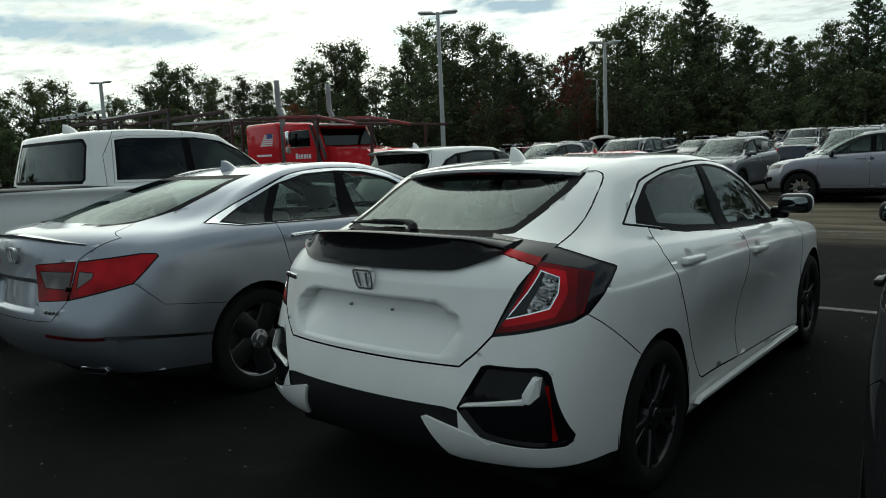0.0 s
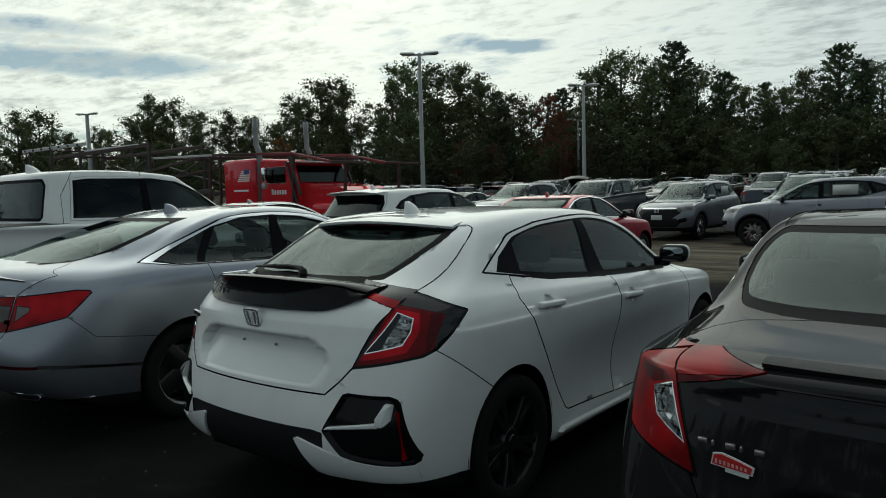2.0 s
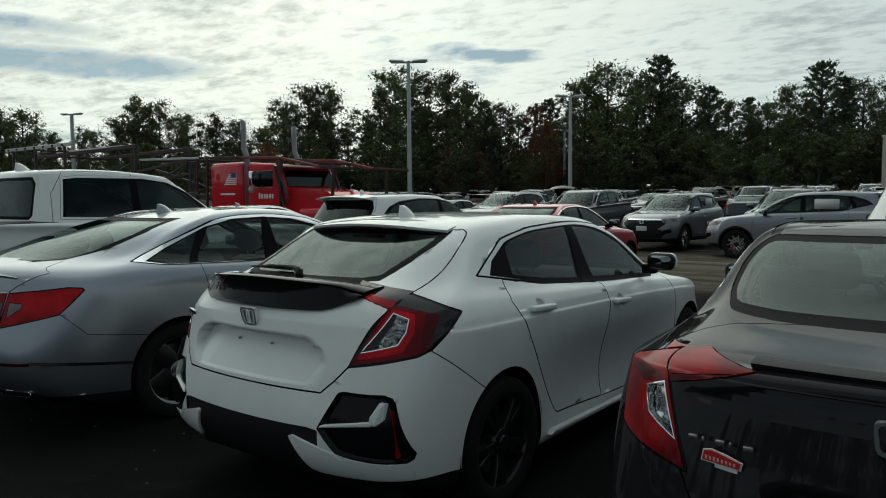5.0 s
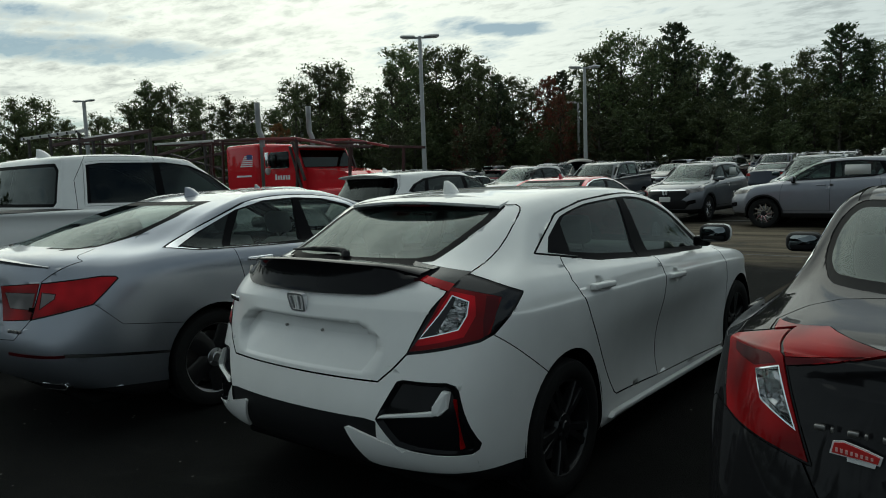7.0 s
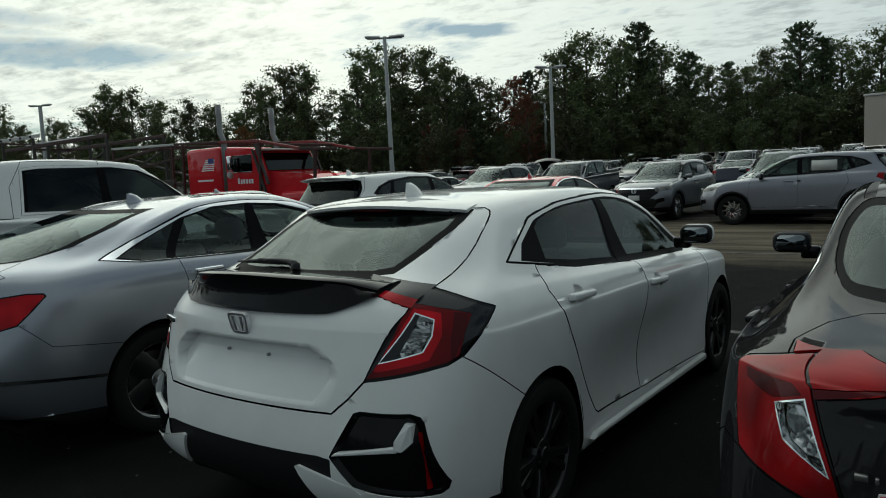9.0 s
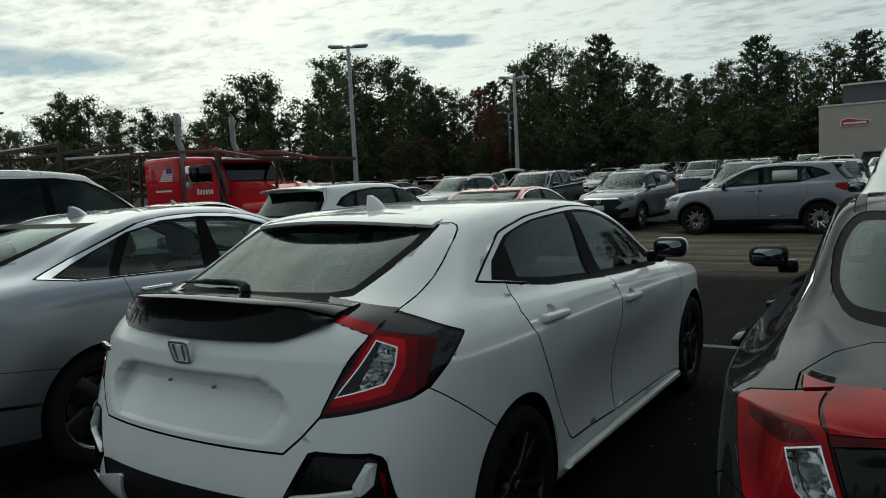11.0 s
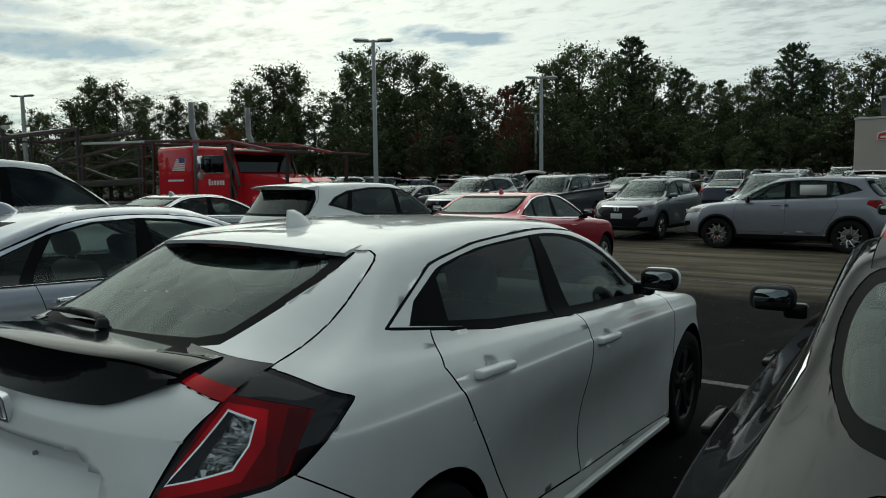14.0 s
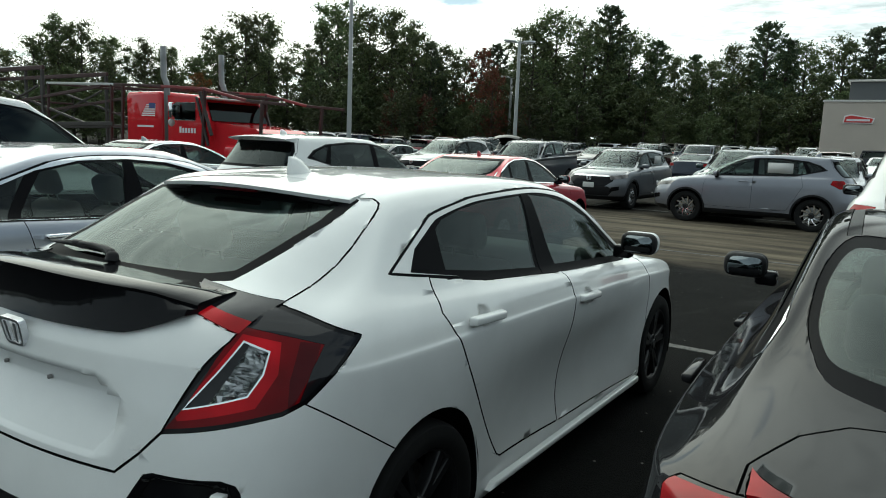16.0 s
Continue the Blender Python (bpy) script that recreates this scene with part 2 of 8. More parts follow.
def prism_bm(poly, depth, m=None, bevel=0.0, bm=None):
    """A 2D outline in xy, pulled along z from 0 to depth."""
    own = bm or bmesh.new()
    a = [own.verts.new((x, y, 0)) for x, y in poly]
    b = [own.verts.new((x, y, depth)) for x, y in poly]
    n = len(poly)
    own.faces.new(list(reversed(a)))
    own.faces.new(b)
    for i in range(n):
        own.faces.new((a[i], a[(i + 1) % n], b[(i + 1) % n], b[i]))
    vs = a + b
    if bevel:
        es = list({e for v in b for e in v.link_edges if all(w in b for w in e.verts)})
        r = bmesh.ops.bevel(own, geom=es, offset=bevel, segments=2, affect="EDGES", profile=0.5)
        vs = list({v for f in r["faces"] for v in f.verts} | {v for v in vs if v.is_valid})
    if m is not None:
        bmesh.ops.transform(own, matrix=m, verts=vs)
    return own

# ---- car shells: rings of control points from sill to roof, smoothed as one spline sheet ----
def ring(yr, dr, wr, w, wf, df, yf, y4, y10, z):
    """One ring of 15 control points, from the middle of the tail round one side to the middle of the nose.
    yr, yf: y at the middle of tail and nose; dr, df: how far the corners are set back; wr, w, wf: half widths at tail corner, side and
    nose corner; y4, y10: where the straight side begins and ends; z: heights at tail, corner, side begin, side middle, side end, nose."""
    zr, z3, z4, z7, z10, zf = z
    p = [(0, yr, zr), (0.45 * wr, yr + 0.10 * dr, zr), (0.82 * wr, yr + 0.42 * dr, zr + (z3 - zr) * 0.3), (wr, yr + dr, z3)]
    for i in range(7):
        k = i / 6
        x = w
        if i == 0:
            x = wr + (w - wr) * 0.78
        if i == 6:
            x = wf + (w - wf) * 0.78
        q = 2 * (k - 0.5) * (k - 1) * z4 - 4 * k * (k - 1) * z7 + 2 * k * (k - 0.5) * z10
        p.append((x, y4 + (y10 - y4) * k, q))
    p += [(wf, yf - df, (z10 + zf) / 2), (0.82 * wf, yf - 0.42 * df, zf), (0.45 * wf, yf - 0.10 * df, zf), (0, yf, zf)]
    return p


def spline_matrix(n, per, start, end):
    """Weights of a uniform cubic B-spline over n control points plus one phantom at each end."""
    rows = []
    for i in range((n - 1) * per + 1):
        s = min(i // per, n - 2)
        u = i / per - s
        w = [(1 - u) ** 3 / 6, (3 * u ** 3 - 6 * u ** 2 + 4) / 6, (-3 * u ** 3 + 3 * u ** 2 + 3 * u + 1) / 6, u ** 3 / 6]
        row = np.zeros(n + 2)
        row[s:s + 4] = w
        rows.append(row)
    return np.array(rows)


MIRROR = np.array([-1.0, 1.0, 1.0])


def pad(p):
    p = np.concatenate([(p[:, 1:2] * MIRROR), p, (p[:, -2:-1] * MIRROR)], 1)
    return np.concatenate([2 * p[:1] - p[1:2], p, p[-2:-1] * MIRROR], 0)


def shell_grid(rings, per_r=5, per_c=5, hold=0.75):
    """The smoothed sheet through rings, as an array of points (rows, columns, 3)."""
    target = np.array(rings, float)
    ctrl = target.copy()
    nr, nc = target.shape[:2]
    a1, b1 = spline_matrix(nr, 1, 0, 0), spline_matrix(nc, 1, 0, 0)
    for _ in range(3):
        got = np.einsum("ri,ijk,cj->rck", a1, pad(ctrl), b1)
        ctrl += hold * (target - got)
        ctrl[-1, :, 0] = 0
        ctrl[:, 0, 0] = ctrl[:, -1, 0] = 0
    a, b = spline_matrix(nr, per_r, 0, 0), spline_matrix(nc, per_c, 0, 0)
    return np.einsum("ri,ijk,cj->rck", a, pad(ctrl), b)


def shell_bm(rings, per_r=5, per_c=5, hold=0.75):
    g = shell_grid(rings, per_r, per_c, hold)
    nr, nc = g.shape[:2]
    bm = bmesh.new()
    right = [[bm.verts.new(g[r, c]) for c in range(nc)] for r in range(nr)]
    left = [[right[r][c] if (c in (0, nc - 1) or r == nr - 1) else bm.verts.new(g[r, c] * MIRROR) for c in range(nc)] for r in range(nr)]
    for r in range(nr - 1):
        for c in range(nc - 1):
            for s, flip in ((right, False), (left, True)):
                q = [s[r][c], s[r][c + 1], s[r + 1][c + 1], s[r + 1][c]]
                q = list(dict.fromkeys(q))
                if len(q) > 2:
                    try:
                        bm.faces.new(q[::-1] if flip else q)
                    except ValueError:
                        pass
    bm.normal_update()
    return bm


def convex_order(poly):
    area = sum(a[0] * b[1] - b[0] * a[1] for a, b in zip(poly, poly[1:] + poly[:1]))
    return poly if area > 0 else poly[::-1]


def inset_poly(poly, d):
    """A convex outline drawn in by d."""
    poly = convex_order(list(poly))
    n = len(poly)
    out = []
    for i in range(n):
        p0, p1, p2 = (Vector(poly[(i + k) % n]) for k in (-1, 0, 1))
        e1, e2 = (p1 - p0).normalized(), (p2 - p1).normalized()
        n1, n2 = Vector((-e1.y, e1.x)), Vector((-e2.y, e2.x))
        b = n1 + n2
        k = d / max(0.25, (1 + n1.dot(n2)))
        out.append(tuple(p1 + b * k))
    return out


def round_poly(poly, r, seg=4):
    """Rounds the corners of a convex outline."""
    poly = convex_order(list(poly))
    n = len(poly)
    out = []
    for i in range(n):
        p0, p1, p2 = (Vector(poly[(i + k) % n]) for k in (-1, 0, 1))
        l1, l2 = (p0 - p1).length, (p2 - p1).length
        d = min(r, l1 * 0.45, l2 * 0.45)
        a, b = p1 + (p0 - p1) / l1 * d, p1 + (p2 - p1) / l2 * d
        for k in range(seg + 1):
            t = k / seg
            out.append(tuple(a * (1 - t) ** 2 + p1 * 2 * t * (1 - t) + b * t * t))
    return out


def smooth_chain(poly, i0, i1, sub=4):
    """The outline with its points i0 to i1 drawn as one flowing curve."""
    c = [Vector(p) for p in poly[i0:i1 + 1]]
    out = []
    for k in range(len(c) - 1):
        p0, p1, p2, p3 = c[max(0, k - 1)], c[k], c[k + 1], c[min(len(c) - 1, k + 2)]
        for j in range(sub):
            t = j / sub
            out.append(tuple(0.5 * (2 * p1 + (p2 - p0) * t + (2 * p0 - 5 * p1 + 4 * p2 - p3) * t * t + (3 * p1 - p0 - 3 * p2 + p3) * t ** 3)))
    return list(poly[:i0]) + out + list(poly[i1:])


def crystal(car, sh, tag, lift, seed):
    """A faceted reflector behind the clear lens of one tag."""
    bm = sh.take(tag, 0, 0, lift)
    if bm is None:
        return
    bmesh.ops.triangulate(bm, faces=bm.faces)
    for _ in range(1):
        bmesh.ops.subdivide_edges(bm, edges=[e for e in bm.edges if e.calc_length() > 0.022], cuts=1)
        bmesh.ops.triangulate(bm, faces=bm.faces)
    bm.normal_update()
    rd = random.Random(seed)
    for v, n in [(v, v.normal.copy()) for v in bm.verts]:
        v.co += n * rd.uniform(-0.007, 0.007)
    part("lamp_bowl", bm, CRYSTAL, car, "faceted chrome lamp reflector", smooth=False)


def circle_poly(cx, cy, r, n=28):
    return [(cx + r * math.cos(2 * math.pi * i / n), cy + r * math.sin(2 * math.pi * i / n)) for i in range(n)]


AX = {"side": (Vector((0, 1, 0)), Vector((0, 0, 1))), "rear": (Vector((1, 0, 0)), Vector((0, 0, 1))), "top": (Vector((1, 0, 0)), Vector((0, 1, 0)))}


class Shell:
    """A car sheet that is cut along outlines into panels, panes and lamps; every face carries a tag."""

    def __init__(self, bm):
        self.bm = bm
        self.tag = bm.faces.layers.int.new("tag")
        self.names = ["body"]

    def ident(self, name):
        if name not in self.names:
            self.names.append(name)
        return self.names.index(name)

    def cut(self, view, poly, name, where=None, only=None):
        """Cuts the convex outline poly, seen along a view (a name of AX or an angle in degrees about z), and tags what lies in it."""
        if isinstance(view, str):
            u, v = AX[view]
        else:
            a = radians(view)
            u, v = Vector((math.cos(a), math.sin(a), 0)), Vector((0, 0, 1))
        poly = convex_order(list(poly))
        us, vs = [p[0] for p in poly], [p[1] for p in poly]
        box = min(us), max(us), min(vs), max(vs)
        bm, tag = self.bm, self.tag
        ids = None if only is None else {self.ident(o) for o in only}
        inside = []
        for f in bm.faces:
            if ids is not None and f[tag] not in ids:
                continue
            c = f.calc_center_median()
            if where and not where(c, f.normal):
                continue
            fu, fv = [w.co.dot(u) for w in f.verts], [w.co.dot(v) for w in f.verts]
            if max(fu) < box[0] or min(fu) > box[1] or max(fv) < box[2] or min(fv) > box[3]:
                continue
            inside.append(f)
        n = len(poly)
        for i in range(n):
            if not inside:
                return
            p, q = poly[i], poly[(i + 1) % n]
            du, dv = q[0] - p[0], q[1] - p[1]
            if du * du + dv * dv < 1e-10:
                continue
            no = (u * dv - v * du).normalized()
            co = u * p[0] + v * p[1]
            es = {e for f in inside for e in f.edges}
            ws = {w for f in inside for w in f.verts}
            res = bmesh.ops.bisect_plane(bm, geom=list(inside) + list(es) + list(ws), dist=1e-5, plane_co=co, plane_no=no)
            faces = [g for g in res["geom"] if isinstance(g, bmesh.types.BMFace)]
            inside = [f for f in faces if (f.calc_center_median() - co).dot(no) < 0]
        t = self.ident(name)
        for f in inside:
            f[tag] = t

    def both(self, view, poly, name, where=None, only=None):
        """The same outline on the right side and, mirrored, on the left."""
        w = where or (lambda c, n: True)
        self.cut(view, poly, name + "_r", lambda c, n: c.x > 0 and w(c, n), None if only is None else [o + "_r" if o + "_r" in self.names else o for o in only])
        wl = lambda c, n: c.x < 0 and w(Vector((-c.x, c.y, c.z)), Vector((-n.x, n.y, n.z)))
        ol = None if only is None else [o + "_l" if o + "_l" in self.names else o for o in only]
        if isinstance(view, str):
            self.cut(view, poly if view == "side" else [(-a, b) for a, b in poly], name + "_l", wl, ol)
        else:
            self.cut(180 - view, poly, name + "_l", wl, ol)

    def drop(self, *names):
        ids = {self.names.index(n) for n in names if n in self.names}
        bmesh.ops.delete(self.bm, geom=[f for f in self.bm.faces if f[self.tag] in ids], context="FACES")

    def take(self, name, gap=0.0, depth=0.02, lift=0.0):
        """A bmesh of one tag's faces, drawn in by gap along its rim, with a flange turned inwards, and lifted along its normals."""
        if name not in self.names:
            return None
        t = self.names.index(name)
        bm = self.bm.copy()
        lay = bm.faces.layers.int["tag"]
        bmesh.ops.delete(bm, geom=[f for f in bm.faces if f[lay] != t], context="FACES")
        if not bm.faces:
            bm.free()
            return None
        if gap > 0.001:
            bmesh.ops.remove_doubles(bm, verts=[w for w in bm.verts if w.is_boundary], dist=0.0025)
        bm.normal_update()
        if lift:
            for w in [(w, w.normal.copy()) for w in bm.verts]:
                w[0].co += w[1] * lift
        rim = [e for e in bm.edges if len(e.link_faces) == 1]
        if depth and rim:
            norm = {w: w.normal.copy() for e in rim for w in e.verts}
            if gap:
                pull = {}
                for e in rim:
                    f = e.link_faces[0]
                    d = (e.verts[1].co - e.verts[0].co).normalized()
                    t2 = f.normal.cross(d)
                    if t2.dot(f.calc_center_median() - e.verts[0].co) < 0:
                        t2 = -t2
                    for w in e.verts:
                        pull.setdefault(w, []).append(t2)
                for w, ts in pull.items():
                    w.co += sum(ts, Vector()) / len(ts) * gap
            r = bmesh.ops.extrude_edge_only(bm, edges=rim)
            fresh = [g for g in r["geom"] if isinstance(g, bmesh.types.BMVert)]
            for g in r["geom"]:
                if isinstance(g, bmesh.types.BMFace):
                    g.material_index = 1
            at = {tuple(round(c, 6) for c in w.co): n for w, n in norm.items()}
            for w in fresh:
                n = at.get(tuple(round(c, 6) for c in w.co), Vector((0, 0, 0)))
                w.co -= n * depth
            for e in rim:
                e.smooth = False
        bm.normal_update()
        return bm

    def shift(self, name, fn):
        """Moves every vertex of one tag's faces by fn(place)."""
        if name not in self.names:
            return
        t = self.names.index(name)
        vs = {w for f in self.bm.faces if f[self.tag] == t for w in f.verts}
        for w in vs:
            w.co += Vector(fn(w.co.copy()))
        self.bm.normal_update()

    def retag(self, old, fresh):
        if old in self.names:
            a, b = self.names.index(old), self.ident(fresh)
            for f in self.bm.faces:
                if f[self.tag] == a:
                    f[self.tag] = b


PANELS = ("body", "bumper", "tailgate", "boot_lid", "bonnet", "rear_door", "front_door")


def emit(car, sh, table, colour=None):
    """Turns tags into parts. table: tag -> (part name, material, gap, flange depth, lift, label)."""
    made = {}
    # dark inner skin that closes the joints between the painted panels
    skin = sh.bm.copy()
    lay = skin.faces.layers.int["tag"]
    keep = {i for i, nm in enumerate(sh.names) if nm in PANELS or nm[:-2] in PANELS}
    bmesh.ops.delete(skin, geom=[f for f in skin.faces if f[lay] not in keep], context="FACES")
    skin.normal_update()
    for v, nrm in [(v, v.normal.copy()) for v in skin.verts]:
        v.co -= nrm * 0.007
    part("inner_skin", skin, LINER, car)
    for tag in sh.names:
        row = table.get(tag) or table.get(tag[:-2] if tag[-2:] in ("_r", "_l") else tag)
        if row is None:
            continue
        name, mat, gap, depth, lift, label = row
        b = sh.take(tag, gap, depth, lift)
        if b is None:
            continue
        made[tag] = part(name, b, mat, car, label)
        if tag in PANELS or tag[:-2] in PANELS:
            made[tag].data.materials.append(LINER)      # joint edges coloured black to stand in for the shade in the gap
        if colour:
            made[tag].color = colour
    sh.bm.free()
    return made


def mirrored(poly):
    """A half outline (x >= 0, from bottom to top) closed by its mirror image."""
    return list(poly) + [(-x, z) for x, z in reversed(poly)]

# ---- car proportions ----
def top_ring(y0, y1, z0, zm, z1):
    return [(0.0, y0 + (y1 - y0) * k, z0 * (1 - k) + z1 * k + (zm - (z0 + z1) / 2) * 4 * k * (1 - k)) for k in (i / 14 for i in range(15))]


def hatch_rings():
    rows = [
        ring(0.26, 0.25, 0.70, 0.80, 0.70, 0.35, 4.35, 0.60, 3.95, (0.24, 0.21, 0.17, 0.17, 0.17, 0.17)),
        ring(0.07, 0.22, 0.76, 0.865, 0.78, 0.42, 4.46, 0.55, 3.95, (0.34, 0.29, 0.24, 0.22, 0.22, 0.24)),
        ring(0.00, 0.22, 0.78, 0.880, 0.82, 0.45, 4.51, 0.52, 3.95, (0.50, 0.47, 0.42, 0.40, 0.42, 0.42)),
        ring(0.02, 0.24, 0.785, 0.884, 0.82, 0.48, 4.50, 0.52, 3.95, (0.66, 0.64, 0.64, 0.60, 0.62, 0.58)),
        ring(0.06, 0.26, 0.78, 0.890, 0.80, 0.50, 4.45, 0.55, 3.90, (0.84, 0.82, 0.80, 0.75, 0.72, 0.66)),
        ring(0.088, 0.285, 0.775, 0.896, 0.785, 0.50, 4.40, 0.57, 3.90, (0.965, 0.925, 0.915, 0.874, 0.80, 0.725)),
        ring(0.095, 0.29, 0.772, 0.887, 0.78, 0.50, 4.38, 0.57, 3.90, (0.99, 0.95, 0.938, 0.894, 0.82, 0.74)),
        ring(0.115, 0.305, 0.757, 0.873, 0.77, 0.50, 4.33, 0.59, 3.90, (1.03, 1.0, 0.99, 0.935, 0.845, 0.77)),
        ring(0.18, 0.34, 0.72, 0.838, 0.74, 0.50, 4.10, 0.66, 3.75, (1.10, 1.07, 1.06, 0.985, 0.90, 0.84)),
        ring(0.36, 0.36, 0.68, 0.775, 0.70, 0.30, 3.42, 0.80, 3.12, (1.145, 1.14, 1.13, 1.05, 0.99, 0.99)),
        ring(0.68, 0.20, 0.62, 0.69, 0.63, 0.25, 3.02, 0.98, 2.84, (1.27, 1.27, 1.28, 1.27, 1.20, 1.21)),
        ring(0.95, 0.08, 0.56, 0.605, 0.56, 0.15, 2.52, 1.10, 2.40, (1.368, 1.366, 1.376, 1.396, 1.362, 1.372)),
        ring(1.06, 0.06, 0.38, 0.43, 0.36, 0.10, 2.38, 1.20, 2.30, (1.402, 1.398, 1.410, 1.426, 1.404, 1.404)),
        top_ring(1.14, 2.30, 1.415, 1.438, 1.413)]
    # the nose narrows early and its wings fall away
    for r in range(9):
        for c, dx, dy, dz in ((9, 0.0, -0.02, -0.004), (10, 0.006, -0.05, -0.018), (11, 0.030, -0.09, -0.028), (12, 0.045, -0.06, -0.020)):
            x, y, z = rows[r][c]
            rows[r][c] = (x - dx, y + dy, z + dz)
    # the doors are hollowed above the sill, between the wheels
    for r, deep in ((1, 0.014), (2, 0.058), (3, 0.042), (4, 0.006)):
        for c, k in ((5, 0.15), (6, 0.95), (7, 1.0), (8, 0.9), (9, 0.1)):
            x, y, z = rows[r][c]
            rows[r][c] = (x - deep * k, y, z)
    return rows


def sedan_rings():
    return [
        ring(0.28, 0.28, 0.70, 0.80, 0.70, 0.35, 4.45, 0.65, 4.05, (0.25, 0.22, 0.17, 0.17, 0.17, 0.17)),
        ring(0.08, 0.24, 0.76, 0.865, 0.78, 0.42, 4.57, 0.60, 4.05, (0.36, 0.30, 0.24, 0.22, 0.22, 0.24)),
        ring(0.00, 0.24, 0.78, 0.888, 0.82, 0.45, 4.62, 0.58, 4.05, (0.52, 0.48, 0.42, 0.40, 0.42, 0.42)),
        ring(0.02, 0.26, 0.79, 0.897, 0.82, 0.48, 4.61, 0.58, 4.05, (0.68, 0.66, 0.64, 0.60, 0.62, 0.58)),
        ring(0.06, 0.28, 0.785, 0.893, 0.80, 0.50, 4.56, 0.60, 4.00, (0.86, 0.84, 0.82, 0.78, 0.74, 0.68)),
        ring(0.085, 0.32, 0.76, 0.880, 0.78, 0.50, 4.47, 0.64, 4.00, (1.02, 0.99, 0.96, 0.92, 0.82, 0.75)),
        ring(0.17, 0.40, 0.72, 0.840, 0.74, 0.50, 4.20, 0.80, 3.85, (1.085, 1.06, 1.05, 0.99, 0.90, 0.84)),
        ring(0.62, 0.36, 0.68, 0.775, 0.70, 0.30, 3.52, 1.02, 3.20, (1.12, 1.11, 1.11, 1.04, 0.99, 0.99)),
        ring(1.02, 0.20, 0.62, 0.69, 0.62, 0.25, 3.05, 1.28, 2.85, (1.25, 1.25, 1.26, 1.25, 1.19, 1.20)),
        ring(1.45, 0.10, 0.57, 0.605, 0.55, 0.15, 2.52, 1.55, 2.38, (1.362, 1.362, 1.37, 1.385, 1.355, 1.365)),
        ring(1.60, 0.06, 0.38, 0.42, 0.36, 0.10, 2.40, 1.70, 2.30, (1.39, 1.39, 1.395, 1.405, 1.39, 1.39)),
        top_ring(1.72, 2.32, 1.40, 1.415, 1.40)]


def suv_rings():
    return [
        ring(0.25, 0.25, 0.68, 0.80, 0.68, 0.35, 4.15, 0.55, 3.75, (0.30, 0.28, 0.25, 0.25, 0.25, 0.25)),
        ring(0.08, 0.22, 0.74, 0.86, 0.76, 0.40, 4.26, 0.50, 3.75, (0.42, 0.40, 0.34, 0.33, 0.33, 0.33)),
        ring(0.00, 0.22, 0.77, 0.882, 0.80, 0.42, 4.32, 0.50, 3.75, (0.60, 0.58, 0.52, 0.52, 0.52, 0.52)),
        ring(0.02, 0.24, 0.775, 0.885, 0.80, 0.44, 4.31, 0.50, 3.75, (0.80, 0.78, 0.76, 0.74, 0.72, 0.70)),
        ring(0.06, 0.26, 0.77, 0.88, 0.78, 0.45, 4.26, 0.52, 3.70, (1.00, 0.97, 0.95, 0.92, 0.86, 0.82)),
        ring(0.10, 0.28, 0.74, 0.86, 0.75, 0.45, 4.15, 0.55, 3.65, (1.08, 1.06, 1.06, 1.02, 0.94, 0.91)),
        ring(0.14, 0.28, 0.72, 0.82, 0.72, 0.45, 3.85, 0.58, 3.50, (1.14, 1.13, 1.13, 1.09, 1.00, 1.00)),
        ring(0.18, 0.28, 0.70, 0.775, 0.68, 0.30, 3.25, 0.62, 2.95, (1.18, 1.18, 1.18, 1.14, 1.08, 1.08)),
        ring(0.36, 0.22, 0.63, 0.69, 0.61, 0.25, 2.80, 0.75, 2.60, (1.38, 1.38, 1.38, 1.38, 1.32, 1.32)),
        ring(0.50, 0.12, 0.56, 0.60, 0.53, 0.15, 2.30, 0.85, 2.15, (1.535, 1.535, 1.54, 1.55, 1.52, 1.525)),
        ring(0.58, 0.08, 0.40, 0.44, 0.38, 0.10, 2.20, 0.92, 2.05, (1.57, 1.57, 1.58, 1.588, 1.565, 1.56)),
        top_ring(0.68, 2.10, 1.59, 1.605, 1.58)]


def scaled(rings, sx, sy, sz):
    return [[(x * sx, y * sy, z * sz) for x, y, z in r] for r in rings]


SIDE = lambda c, n: abs(c.x) > 0.40 and (abs(n.x) > 0.35 or c.z > 1.24)
REAR = lambda c, n: n.y < -0.15
FRONT = lambda c, n: n.y > 0.1


# ---- wheels ----
def rim_bm(radius, width, spokes, pairs=True, twist=0.0, spoke_w=0.045, with_spokes=True):
    """An alloy rim, axis along x, outer face at x = 0, with or without its spokes."""
    bm = lathe_bm([(radius * 0.93, -width), (radius * 0.90, -width * 0.6), (radius * 0.93, -0.02), (radius, -0.004), (radius * 1.0, 0.0),
                   (radius * 0.965, -0.003), (radius * 0.94, -0.02)], "X", 40)
    lathe_bm([(0.001, -0.004), (0.028, -0.004), (0.032, -0.010), (0.062, -0.016), (0.075, -0.035), (0.075, -0.08)], "X", 20, bm)
    for i in range(spokes if with_spokes else 0):
        spoke_bm(radius, 2 * math.pi * i / spokes, pairs, twist, spoke_w, bm)
    for i in range(5):
        a = 2 * math.pi * i / 5 + 0.3
        lathe_bm([(0.001, -0.006), (0.010, -0.006), (0.011, -0.02)], "X", 8, bm, pose(0, 0.05 * math.cos(a), 0.05 * math.sin(a)))
    bmesh.ops.recalc_face_normals(bm, faces=bm.faces)
    return bm


